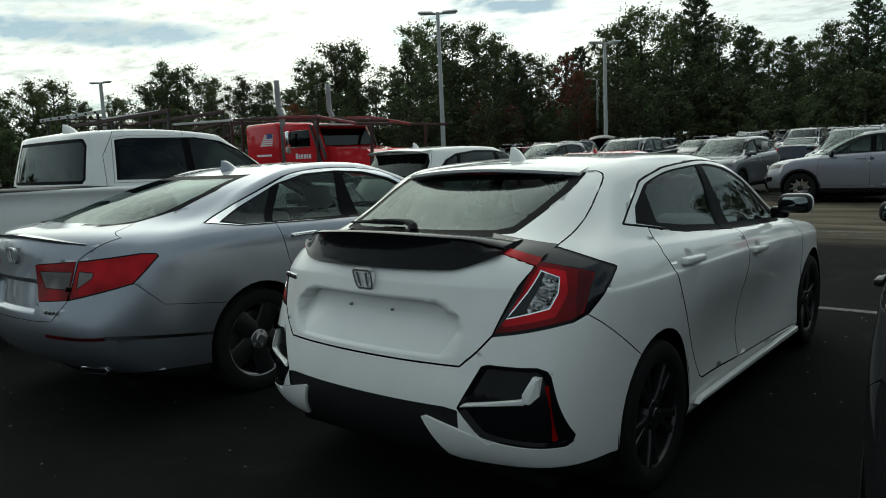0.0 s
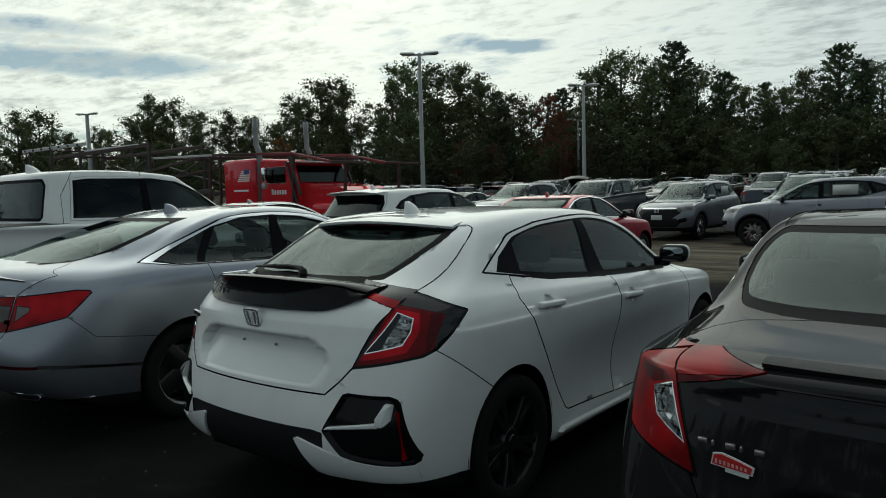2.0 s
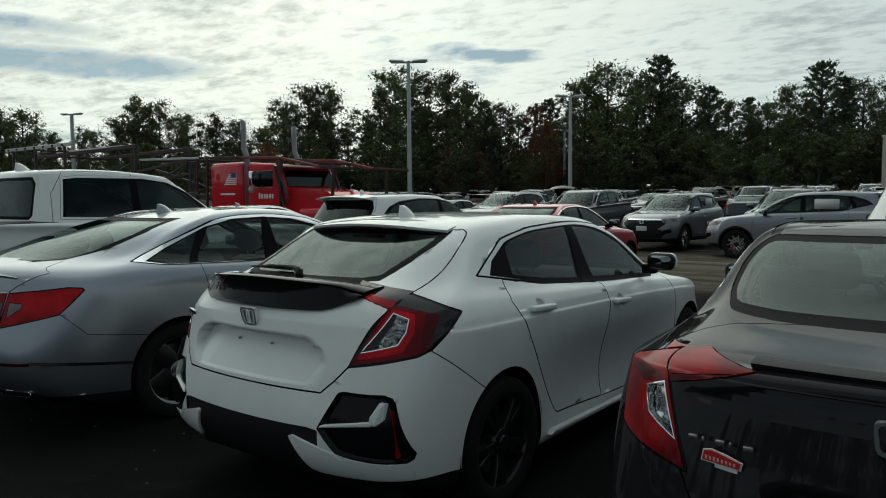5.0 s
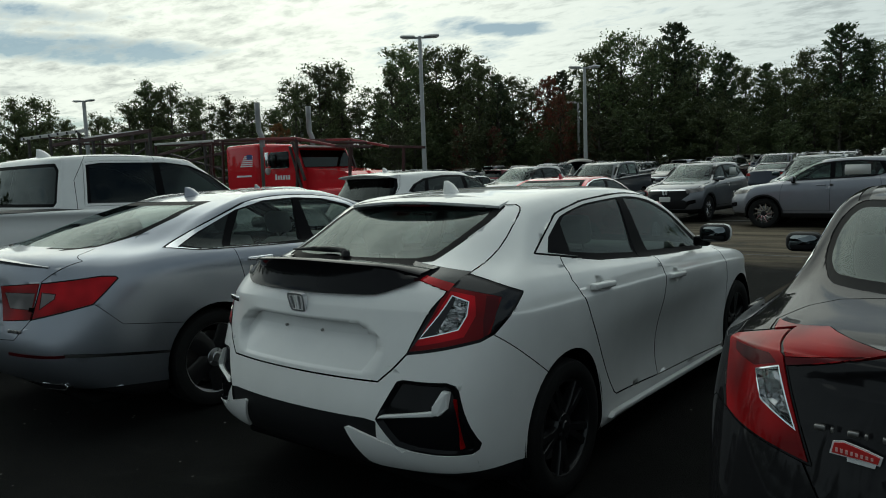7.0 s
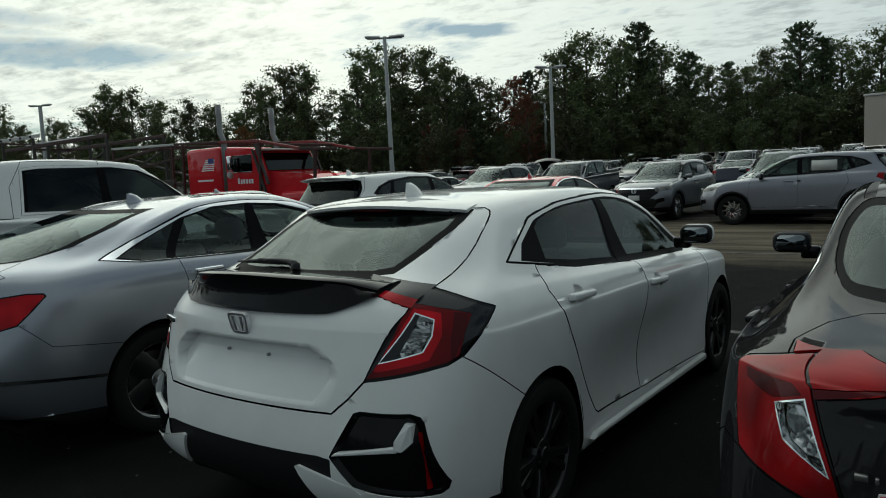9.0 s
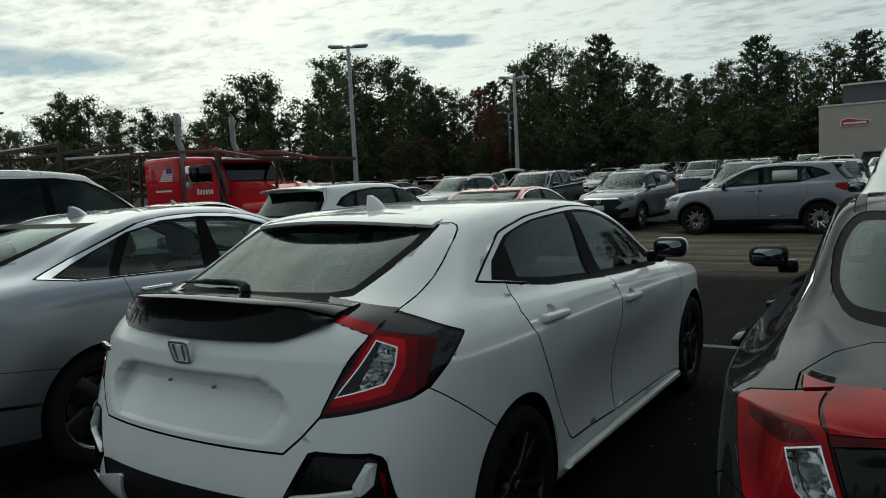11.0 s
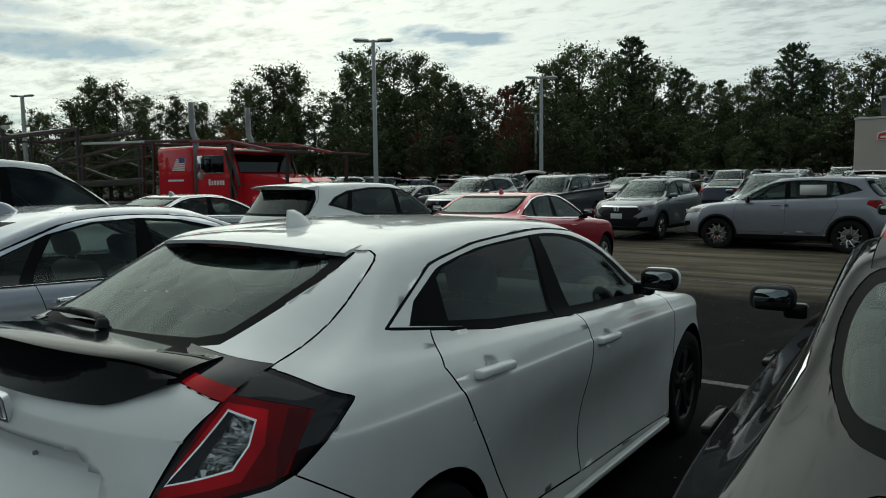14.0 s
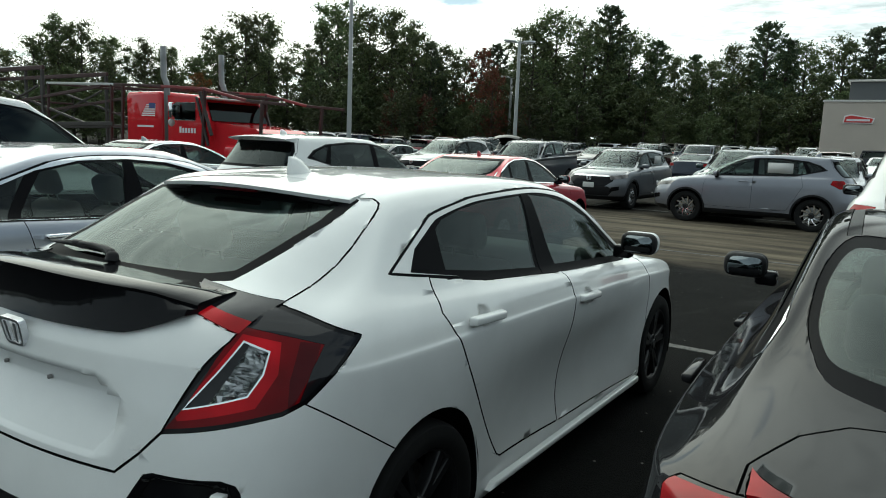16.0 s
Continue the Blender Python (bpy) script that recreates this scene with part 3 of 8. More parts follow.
def spoke_bm(radius, a0, pairs, twist, spoke_w, bm=None):
    """One spoke, single or a forked pair, with chamfered flanks."""
    bm = bm or bmesh.new()
    for s in ((-1, 1) if pairs else (0,)):
        rows = []
        for (x, r, w, ang) in ((-0.020, 0.050, spoke_w * 0.62, s * 0.10), (-0.012, radius * 0.5, spoke_w * 0.50, s * 0.14 + twist * 0.45), (-0.008, radius * 0.955, spoke_w * 0.55, s * 0.17 + twist)):
            row = []
            for sx, dx in ((-1.0, -0.012), (-0.72, 0), (0.72, 0), (1.0, -0.012), (0.8, -0.045), (-0.8, -0.045)):
                row.append(bm.verts.new(Matrix.Rotation(a0 + ang, 3, "X") @ Vector((x + dx, r, sx * w))))
            rows.append(row)
        for a, b in zip(rows, rows[1:]):
            for k in range(6):
                bm.faces.new((a[k], a[(k + 1) % 6], b[(k + 1) % 6], b[k]))
    bmesh.ops.recalc_face_normals(bm, faces=bm.faces)
    return bm


def tyre_bm(radius, rim, width):
    h = width / 2
    prof = [(rim * 0.97, -h * 0.86), (rim * 1.02, -h * 0.95), ((rim + radius) / 2, -h * 1.03), (radius * 0.955, -h * 0.96), (radius * 0.99, -h * 0.80),
            (radius, -h * 0.55), (radius, -h * 0.30), (radius - 0.007, -h * 0.28), (radius - 0.007, -h * 0.22), (radius, -h * 0.20),
            (radius, h * 0.20), (radius - 0.007, h * 0.22), (radius - 0.007, h * 0.28), (radius, h * 0.30), (radius, h * 0.55),
            (radius * 0.99, h * 0.80), (radius * 0.955, h * 0.96), ((rim + radius) / 2, h * 1.03), (rim * 1.02, h * 0.95), (rim * 0.97, h * 0.86)]
    return lathe_bm(prof, "X", 48)


MESH = {}


def shared(key, maker, mat):
    if key not in MESH:
        bm = maker()
        me = bpy.data.meshes.new(key[0])
        for f in bm.faces:
            f.smooth = True
        bm.to_mesh(me)
        bm.free()
        me.materials.append(mat)
        if "sharp" not in key:
            me.set_sharp_from_angle(angle=radians(35))
        MESH[key] = me
    return MESH[key]


def put_wheels(car, half, ya, yb, radius, rim, width, style, rim_mat, spoke_mat=None):
    """Four wheels; half: x of the outer tyre face."""
    spokes, pairs, twist, sw = style
    for y in (ya, yb):
        for side in (1, -1):
            turn = 0 if side > 0 else 180
            whole = spoke_mat is None
            w = new("wheel", shared(("rim", rim, style, rim_mat.name, whole), lambda: rim_bm(rim, width * 0.8, spokes, pairs, twist, sw, whole), rim_mat))
            w.parent = car
            w.matrix_basis = pose(side * (half - 0.018), y, radius, 0, 0, turn) @ pose(0, 0, 0, 40 * y + 10 * side)
            t = new("tyre", shared(("tyre", radius, rim, width), lambda: tyre_bm(radius, rim, width), TYRE))
            t.parent = w
            t.location = (-width / 2 + 0.012, 0, 0)
            for i in range(0 if whole else spokes):
                sp = new("spoke", shared(("spoke", rim, style, spoke_mat.name), lambda: spoke_bm(rim, 0.0, pairs, twist, sw), spoke_mat))
                sp.parent = w
                sp.matrix_basis = pose(0, 0, 0, 360 * i / spokes)
            d = new("brake_disc", shared(("disc", rim), lambda: lathe_bm([(0.001, -0.09), (rim * 0.72, -0.09), (rim * 0.72, -0.115), (0.001, -0.115)], "X", 32), DISC))
            d.parent = w


def liner(car, half, ya, yb, radius, zc):
    """Dark wheel wells, each its own part."""
    for y in (ya, yb):
        for side in (1, -1):
            bm = bmesh.new()
            n = 20
            rows = []
            for x in (half - 0.015, half - 0.36):
                rows.append([bm.verts.new((side * x, y + (radius) * math.cos(a), max(0.1, zc + radius * math.sin(a)))) for a in [math.pi * (-0.12 + 1.24 * i / n) for i in range(n + 1)]])
            for i in range(n):
                bm.faces.new((rows[0][i], rows[0][i + 1], rows[1][i + 1], rows[1][i]))
            bm.faces.new(rows[1])
            part("wheel_well", bm, LINER, car)


def underbody(car, w, y0, y1, z=0.19):
    bm = box_bm(-w, w, y0, y1, z, z + 0.06, 0.02)
    part("underbody", bm, LINER, car)


def seat_set(car, rows, zc=0.30, half=0.37, detail=True):
    """Seats: rows of (y of the backrest foot, bench or not)."""
    for y, bench in rows:
        for side in ((0,) if bench else (-1, 1)):
            w = 0.60 if bench else 0.24
            cx = side * half
            bm = box_bm(cx - w, cx + w, y, y + 0.48, zc, zc + 0.20, 0.06)
            m = Matrix.Translation((cx, y, zc + 0.15)) @ Matrix.Rotation(radians(16), 4, "X") @ Matrix.Translation((-cx, -y, -zc - 0.15))
            box_bm(cx - w, cx + w, y - 0.10, y + 0.06, zc + 0.15, zc + 0.74, 0.06, 2, bm, m)
            seat = part("seat", bm, CLOTH, car)
            for hx in ((-0.40, 0.40) if bench else (0,)):
                hb = box_bm(cx + hx - 0.125, cx + hx + 0.125, y - 0.08, y + 0.03, zc + 0.79, zc + 0.97, 0.045, 2, None, m)
                for q in (-0.06, 0.06):
                    tube_bm([m @ Vector((cx + hx + q, y - 0.02, zc + 0.70)), m @ Vector((cx + hx + q, y - 0.02, zc + 0.82))], 0.007, 6, hb)
                part("headrest", hb, CLOTH, seat)


def dashboard(car, y, z, w=0.68):
    bm = box_bm(-w, w, y, y + 0.42, z - 0.30, z, 0.07, 3)
    part("dashboard", bm, CABIN, car)
    m = pose(-0.37, y - 0.12, z - 0.06, 65)
    bm = bmesh.new()
    n, k = 28, 8
    rings = []
    for i in range(n):
        a = 2 * math.pi * i / n
        c = Vector((0.18 * math.cos(a), 0.18 * math.sin(a), 0))
        rings.append([bm.verts.new(m @ (c + 0.016 * (math.cos(2 * math.pi * j / k) * c.normalized() + math.sin(2 * math.pi * j / k) * Vector((0, 0, 1))))) for j in range(k)])
    for i in range(n):
        for j in range(k):
            bm.faces.new((rings[i][j], rings[(i + 1) % n][j], rings[(i + 1) % n][(j + 1) % k], rings[i][(j + 1) % k]))
    box_bm(-0.17, 0.17, -0.03, 0.03, -0.02, 0.01, 0.01, 1, bm, m)
    part("steering_wheel", bm, CABIN, car)


def fin_bm(y, z, h=0.075, l=0.19, w=0.035):
    """A shark-fin aerial with its trailing edge at y."""
    bm = bmesh.new()
    rows = []
    for k in range(7):
        t = k / 6
        zz = z - 0.03 + (h + 0.03) * t
        y0 = y + 0.02 + 0.012 * t
        y1 = y + l * (1 - t) ** 0.75 + 0.05 * t + 0.02
        hw = w * (1 - t) ** 0.6 + 0.004
        pts = [(0, y0), (hw * 0.8, y0 + (y1 - y0) * 0.15), (hw, y0 + (y1 - y0) * 0.4), (hw * 0.6, y0 + (y1 - y0) * 0.8), (0, y1),
               (-hw * 0.6, y0 + (y1 - y0) * 0.8), (-hw, y0 + (y1 - y0) * 0.4), (-hw * 0.8, y0 + (y1 - y0) * 0.15)]
        rows.append([bm.verts.new((a, b, zz)) for a, b in pts])
    for a, b in zip(rows, rows[1:]):
        for i in range(8):
            bm.faces.new((a[i], a[(i + 1) % 8], b[(i + 1) % 8], b[i]))
    bm.faces.new(rows[-1])
    return bm


def mirror_shell(s, x, y, z, y0, y1, grow):
    bm = bmesh.new()
    res = bmesh.ops.create_cube(bm, size=1.0)
    for v in res["verts"]:
        front = v.co.y > 0
        kx, kz = (0.72, 0.62) if front else (1, 1)
        v.co = Vector((s * (x - 0.115 + v.co.x * s * (0.212 + grow) * kx), y + (y1 if front else y0), z + 0.07 + v.co.z * (0.130 + grow) * kz + (0.008 if front else 0)))
    bmesh.ops.bevel(bm, geom=list(bm.edges), offset=0.042, segments=4, affect="EDGES", profile=0.5)
    return bm


def mirror_parts(car, side, x, y, z, cap_mat, lower_mat=None):
    """A door mirror: black housing, painted cap, stalk and glass; (x, y, z): its outer, lower rear corner."""
    s = side
    cap = part("mirror_housing", mirror_shell(s, x, y, z, -0.015, 0.10, 0.0), BLACK, car, "black mirror housing")
    part("mirror_cap", mirror_shell(s, x, y, z, 0.025, 0.122, 0.005), cap_mat, cap)
    bm = box_bm(x - 0.26, x - 0.16, y + 0.02, y + 0.10, z - 0.02, z + 0.05, 0.015)
    if s < 0:
        for v in bm.verts:
            v.co.x *= -1
        bmesh.ops.reverse_faces(bm, faces=bm.faces)
    part("stalk", bm, PIANO, cap)
    g = prism_bm(round_poly([(-0.082, -0.047), (0.082, -0.047), (0.077, 0.044), (-0.068, 0.044)], 0.03, 3), 0.004,
                 pose(s * (x - 0.115), y - 0.013, z + 0.072, 90 + 8, 0, 0))
    part("mirror_glass", g, MIRRORGLASS, cap, "mirror glass")


MIRRORGLASS = plain("mirror_glass", (0.16, 0.18, 0.19), 0.02, 1.0)


def handle_bm(L=0.20, h=0.030, out=0.032):
    """A pull handle along y, standing out along +x."""
    bm = bmesh.new()
    res = bmesh.ops.create_cube(bm, size=1.0)
    for v in res["verts"]:
        v.co = Vector((out * (0.5 + v.co.x) , v.co.y * L, v.co.z * h))
        if v.co.x > out * 0.5:
            v.co.y *= 0.92
            v.co.z *= 0.8
    bmesh.ops.bevel(bm, geom=list(bm.edges), offset=0.009, segments=3, affect="EDGES", profile=0.5)
    return bm

# ---- ground: one asphalt sheet that rises gently away from the camera ----
def ground_z(x, y):
    d = max(0.0, y - 18)
    return 0.016 * d * d / (d + 6)


def asphalt():
    m, n = material("worn_asphalt")
    v = world_coord(n)
    big = n.noise(v, 0.22, 4.0, 0.6, 0.5)
    mid = n.noise(v, 1.7, 5.0, 0.65)
    grit = n.noise(v, 95.0, 2.0, 0.6)
    stone = n.add("ShaderNodeTexVoronoi", {"Vector": v, "Scale": 140.0}).outputs["Distance"]
    flat = n.add("ShaderNodeMapping", {"Vector": v, "Scale": (0.35, 2.4, 1.0)}).outputs[0]
    track = n.noise(flat, 0.9, 3.0, 0.55)
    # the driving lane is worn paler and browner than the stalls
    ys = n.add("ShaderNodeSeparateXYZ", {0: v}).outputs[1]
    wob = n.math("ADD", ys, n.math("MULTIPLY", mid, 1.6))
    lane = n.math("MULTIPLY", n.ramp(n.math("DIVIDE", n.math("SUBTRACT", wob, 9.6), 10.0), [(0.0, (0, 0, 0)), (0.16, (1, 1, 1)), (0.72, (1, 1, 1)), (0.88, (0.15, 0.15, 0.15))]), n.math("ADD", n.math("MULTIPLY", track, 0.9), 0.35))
    # stalls darker than asphalt's own tone: deep shade is mixed into the colour
    shaded_stall = n.mix(n.ramp(mid, [(0.3, (0, 0, 0)), (0.7, (1, 1, 1))]), (0.0045, 0.0048, 0.0045, 1), (0.0095, 0.0095, 0.0090, 1))
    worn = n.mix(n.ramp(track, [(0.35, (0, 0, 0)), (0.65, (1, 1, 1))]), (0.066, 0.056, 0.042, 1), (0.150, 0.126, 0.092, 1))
    col = n.mix(lane, shaded_stall, worn)
    chips = n.ramp(n.noise(v, 26.0, 3.0, 0.7), [(0.69, (0, 0, 0)), (0.74, (1, 1, 1))])
    col = n.mix(n.math("MULTIPLY", chips, 0.35), col, (0.16, 0.15, 0.14, 1))
    grain = n.add("ShaderNodeTexVoronoi", {"Vector": v, "Scale": 7.0}).outputs["Distance"]
    crumb = n.math("MULTIPLY", n.ramp(grain, [(0.035, (1, 1, 1)), (0.07, (0, 0, 0))]), n.ramp(n.noise(v, 1.1, 2.0), [(0.42, (0, 0, 0)), (0.56, (1, 1, 1))]))
    col = n.mix(n.math("MULTIPLY", crumb, 0.8), col, (0.30, 0.29, 0.27, 1))
    oil = n.ramp(n.noise(v, 0.8, 2.0, 0.5, 1.2), [(0.60, (0, 0, 0)), (0.72, (1, 1, 1))])
    col = n.mix(n.math("MULTIPLY", oil, 0.55), col, (0.008, 0.008, 0.008, 1))
    rough = n.math("SUBTRACT", 0.95, n.math("MULTIPLY", oil, 0.25))
    h = n.math("ADD", n.math("MULTIPLY", grit, 0.6), n.math("MULTIPLY", stone, 0.6))
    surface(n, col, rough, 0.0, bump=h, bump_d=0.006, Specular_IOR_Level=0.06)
    return m


ASPHALT = asphalt()
bm = bmesh.new()
xs = [-600, -250, -150, -100, -60, -40] + list(range(-30, 31, 3)) + [40, 60, 100, 150, 300]
ys = [-300, -100, -40, -20] + list(range(-10, 60, 3)) + [60, 70, 80, 100, 140, 200, 700]
grid = [[bm.verts.new((x, y, ground_z(x, y))) for x in xs] for y in ys]
for j in range(len(ys) - 1):
    for i in range(len(xs) - 1):
        bm.faces.new((grid[j][i], grid[j][i + 1], grid[j + 1][i + 1], grid[j + 1][i]))
tagged(link("ground", bm, ASPHALT), "worn asphalt car park, stall colour darkened for shade, paler driving lane", "ground", kind="structure")


def line_paint():
    m, n = material("worn_line_paint")
    v = world_coord(n)
    f = n.noise(v, 14.0, 5.0, 0.7)
    g = n.noise(v, 1.3, 2.0, 0.5)
    k = n.math("ADD", n.math("MULTIPLY", f, 0.7), n.math("MULTIPLY", g, 0.3))
    col = n.mix(n.ramp(k, [(0.44, (0, 0, 0)), (0.54, (1, 1, 1))]), (0.10, 0.097, 0.09, 1), (0.03, 0.029, 0.026, 1))
    surface(n, col, 0.85)
    return m


LINE = line_paint()


def painted_line(x0, y0, x1, y1, w=0.10):
    """A thin coat of paint that follows the ground."""
    n = max(2, int(math.hypot(x1 - x0, y1 - y0) / 2))
    d = Vector((x1 - x0, y1 - y0, 0)).normalized()
    s = Vector((-d.y, d.x, 0)) * w / 2
    bm = bmesh.new()
    prev = None
    for i in range(n + 1):
        p = Vector((x0 + (x1 - x0) * i / n, y0 + (y1 - y0) * i / n, 0))
        row = []
        for q, dz in ((p - s, 0.0005), (p - s, 0.005), (p + s, 0.005), (p + s, 0.0005)):
            row.append(bm.verts.new((q.x, q.y, ground_z(q.x, q.y) + dz)))
        if prev:
            for k in range(3):
                bm.faces.new((prev[k], prev[k + 1], row[k + 1], row[k]))
        prev = row
    tagged(link("line_marking", bm, LINE, smooth=False), "worn white parking line painted on asphalt", "road marking", kind="structure")


painted_line(-32, 4.86, 14, 4.86)
painted_line(-32, 10.55, 14, 10.55)
painted_line(-32, 18.05, 14, 18.05)
for k in range(-10, 5):
    x = 1.22 + 2.65 * k
    painted_line(x - 0.9, 18.1, x - 0.9, 29.0)

# ---- the white hatchback ----
def wing_part(name, rows, mat, car, label="", m=None):
    """A lofted solid: rows of equal-length point loops, joined end to end and capped."""
    bm = bmesh.new()
    loops = [[bm.verts.new(p) for p in row] for row in rows]
    n = len(rows[0])
    for a, b in zip(loops, loops[1:]):
        for i in range(n):
            bm.faces.new((a[i], a[(i + 1) % n], b[(i + 1) % n], b[i]))
    bm.faces.new(loops[0][::-1])
    bm.faces.new(loops[-1])
    bmesh.ops.recalc_face_normals(bm, faces=bm.faces)
    ob = part(name, bm, mat, car, label)
    ob.data.set_sharp_from_angle(angle=radians(40))
    return ob


def poly_x(d, z):
    return 0.706 * d + 0.19


def poly_y(d, z):
    return d * 1.4142 - poly_x(d, z)


CLEARLENS = glass("clear_lamp_lens", (0.85, 0.85, 0.85), 1.45, 1.0)
PLATEHOLE = plain("bolt_hole", (0.25, 0.24, 0.23), 0.6)


def handle_cup(sh, y, z, name):
    """A shallow finger cup behind a door handle."""
    sh.both("side", circle_poly(y, z, 0.056, 16), "cup" + name, SIDE)
    sh.both("side", circle_poly(y, z, 0.034, 14), "cupin" + name, SIDE)
    for s, k in (("_r", -1), ("_l", 1)):
        sh.shift("cupin" + name + s, lambda c, k=k: (k * 0.016, 0, 0))
        sh.retag("cupin" + name + s, name + s)
        sh.retag("cup" + name + s, name + s)


def white_hatchback(m):
    car = thing("white_hatchback", "white five-door hatchback parked on dark asphalt, no number plate", "car", "", m)
    sh = Shell(shell_bm(hatch_rings(), 7, 7))
    for y in (0.93, 3.63):
        sh.cut("side", circle_poly(y, 0.335, 0.362, 40), "arch", lambda c, n: abs(c.x) > 0.45)
    sh.drop("arch")
    # outer panels
    sh.cut("side", [(-0.3, 0.1), (0.95, 0.1), (0.95, 0.495), (0.40, 0.868), (-0.3, 0.868)], "bumper")
    sh.both("side", [(1.05, 1.12), (1.0, 0.995), (1.142, 0.80), (1.333, 0.50), (1.43, 0.37), (1.50, 0.332), (2.095, 0.288), (2.095, 1.36), (1.59, 1.35), (1.41, 1.33), (1.20, 1.28)], "rear_door", SIDE)
    sh.both("side", [(2.095, 0.288), (3.24, 0.235), (3.31, 0.28), (3.33, 0.45), (3.30, 0.70), (3.20, 0.93), (3.14, 0.99), (2.70, 1.225), (2.40, 1.33), (2.095, 1.36)], "front_door", SIDE)
    sh.cut("top", mirrored([(0.73, 3.32), (0.70, 4.1), (0.5, 4.32), (0.3, 4.40)]), "bonnet", lambda c, n: n.z > 0.3 and c.y > 3.2)
    hatch = mirrored([(0.47, 0.70), (0.53, 0.755), (0.58, 0.815), (0.655, 1.03), (0.650, 1.10), (0.632, 1.22), (0.60, 1.335), (0.55, 1.366)])
    hatch = smooth_chain(smooth_chain(hatch, len(hatch) - 8, len(hatch) - 4), 3, 7)
    sh.cut("rear", hatch, "tailgate", lambda c, n: c.y < 1.12 and (n.y < 0.05 or n.z > 0.5))
    # plate recess in the tailgate, deepest under its upper edge
    rec = mirrored([(0.462, 0.718), (0.502, 0.84), (0.40, 0.928), (0.33, 0.948)])
    rec_in = mirrored([(0.38, 0.73), (0.438, 0.825), (0.378, 0.898), (0.322, 0.914)])
    sh.cut("rear", rec, "recess", REAR, ["tailgate"])
    sh.cut("rear", inset_poly(rec, 0.006), "recess_wall", REAR, ["recess"])
    sh.cut("rear", rec_in, "recess_floor", REAR, ["recess_wall"])
    sh.shift("recess_floor", lambda c: (0, 0.052 * min(1, max(0, (c.z - 0.70) / 0.16)), 0))
    sh.cut("rear", inset_poly(rec_in, 0.006), "recess_mid", REAR, ["recess_floor"])
    for nm in ("recess", "recess_wall", "recess_floor", "recess_mid"):
        sh.retag(nm, "tailgate")
    # lower bumper: black valance, white blades, gloss inserts
    sh.cut("rear", mirrored([(0.47, 0.10), (0.475, 0.545), (0.42, 0.553)]), "valance", REAR, ["bumper"])
    sh.cut("side", [(-0.3, 0.05), (0.95, 0.05), (0.95, 0.285), (0.5, 0.308), (0.26, 0.340), (-0.3, 0.340)], "valance", None, ["bumper"])
    blade_a = [(0.325, 0.505), (0.40, 0.355), (0.44, 0.340), (0.60, 0.44), (0.556, 0.452), (0.464, 0.548)]
    sh.both("rear", convex_order(blade_a), "blade", REAR, ["valance", "bumper"])
    sh.both("rear", [(0.44, 0.340), (0.80, 0.338), (0.80, 0.410), (0.60, 0.441)], "blade", REAR, ["valance", "bumper"])
    ins = [(0.474, 0.555), (0.552, 0.708), (0.575, 0.715), (0.726, 0.703), (0.752, 0.688), (0.762, 0.668), (0.814, 0.444), (0.809, 0.420), (0.795, 0.408), (0.612, 0.441), (0.556, 0.456)]
    sh.both("rear", ins, "insert_rim", REAR)
    sh.both("rear", inset_poly(ins, 0.016), "insert", REAR)
    for s in ("_r", "_l"):
        sh.shift("insert" + s, lambda c: (0, 0.016, 0))
    # lamps, seen from the corner at 45 degrees
    lamp = [(0.478, 0.810), (0.803, 0.846), (0.866, 0.869), (0.950, 0.940), (1.025, 1.016), (0.772, 1.110), (0.668, 1.052)]
    corner = lambda c, n: n.x - n.y > 0.2 and c.y < 0.9
    sh.both(45, lamp, "lamp_edge", corner, ["body", "bumper"])
    sh.both(45, inset_poly(lamp, 0.011), "lamp_red", corner, ["lamp_edge"])
    sh.both(45, [(0.668, 1.068), (0.772, 1.112), (1.025, 1.018), (1.0, 0.995), (0.909, 1.007), (0.802, 1.035)], "lamp_hood", corner, ["lamp_red"])
    sh.both(45, [(1.04, 1.01), (0.915, 1.008), (0.882, 0.955), (0.833, 0.842), (0.90, 0.86), (0.97, 0.94)], "lamp_hood", corner, ["lamp_red"])
    sh.both(45, [(0.470, 0.800), (0.660, 1.056), (0.700, 1.033), (0.566, 0.884), (0.520, 0.812)], "lamp_border", corner, ["lamp_red"])
    sh.both(45, [(0.915, 1.008), (0.850, 1.018), (0.822, 0.93), (0.815, 0.843), (0.838, 0.842), (0.884, 0.955)], "lamp_dark", corner, ["lamp_red"])
    clear = [(0.703, 1.032), (0.772, 1.003), (0.756, 0.951), (0.716, 0.900), (0.552, 0.872)]
    sh.both(45, [(0.700, 1.046), (0.800, 1.020), (0.792, 0.948), (0.735, 0.872), (0.545, 0.846), (0.535, 0.862)], "lamp_glow", corner, ["lamp_red"])
    sh.both(45, clear, "lamp_bezel", corner, ["lamp_red", "lamp_glow"])
    sh.both(45, inset_poly(clear, 0.0045), "lamp_clear", corner, ["lamp_bezel"])
    sh.both(45, [(0.703, 1.036), (0.722, 1.026), (0.618, 0.884), (0.552, 0.868)], "lamp_fin", corner, ["lamp_clear"])
    sh.both(45, [(0.560, 1.118), (0.579, 1.146), (0.830, 1.100), (0.740, 1.062)], "inner_hood", corner, ["tailgate"])
    sh.both(45, [(0.560, 1.122), (0.730, 1.065), (0.725, 1.033), (0.585, 1.089)], "inner_red", corner, ["tailgate"])
    sh.both("side", [(4.00, 0.60), (4.08, 0.605), (4.08, 0.640), (4.00, 0.635)], "side_marker", lambda c, n: c.x > 0.5 and n.x > 0.2)
    # rear window and side windows
    glass_r = mirrored([(0.40, 1.140), (0.47, 1.148), (0.500, 1.23), (0.520, 1.30), (0.512, 1.360)])
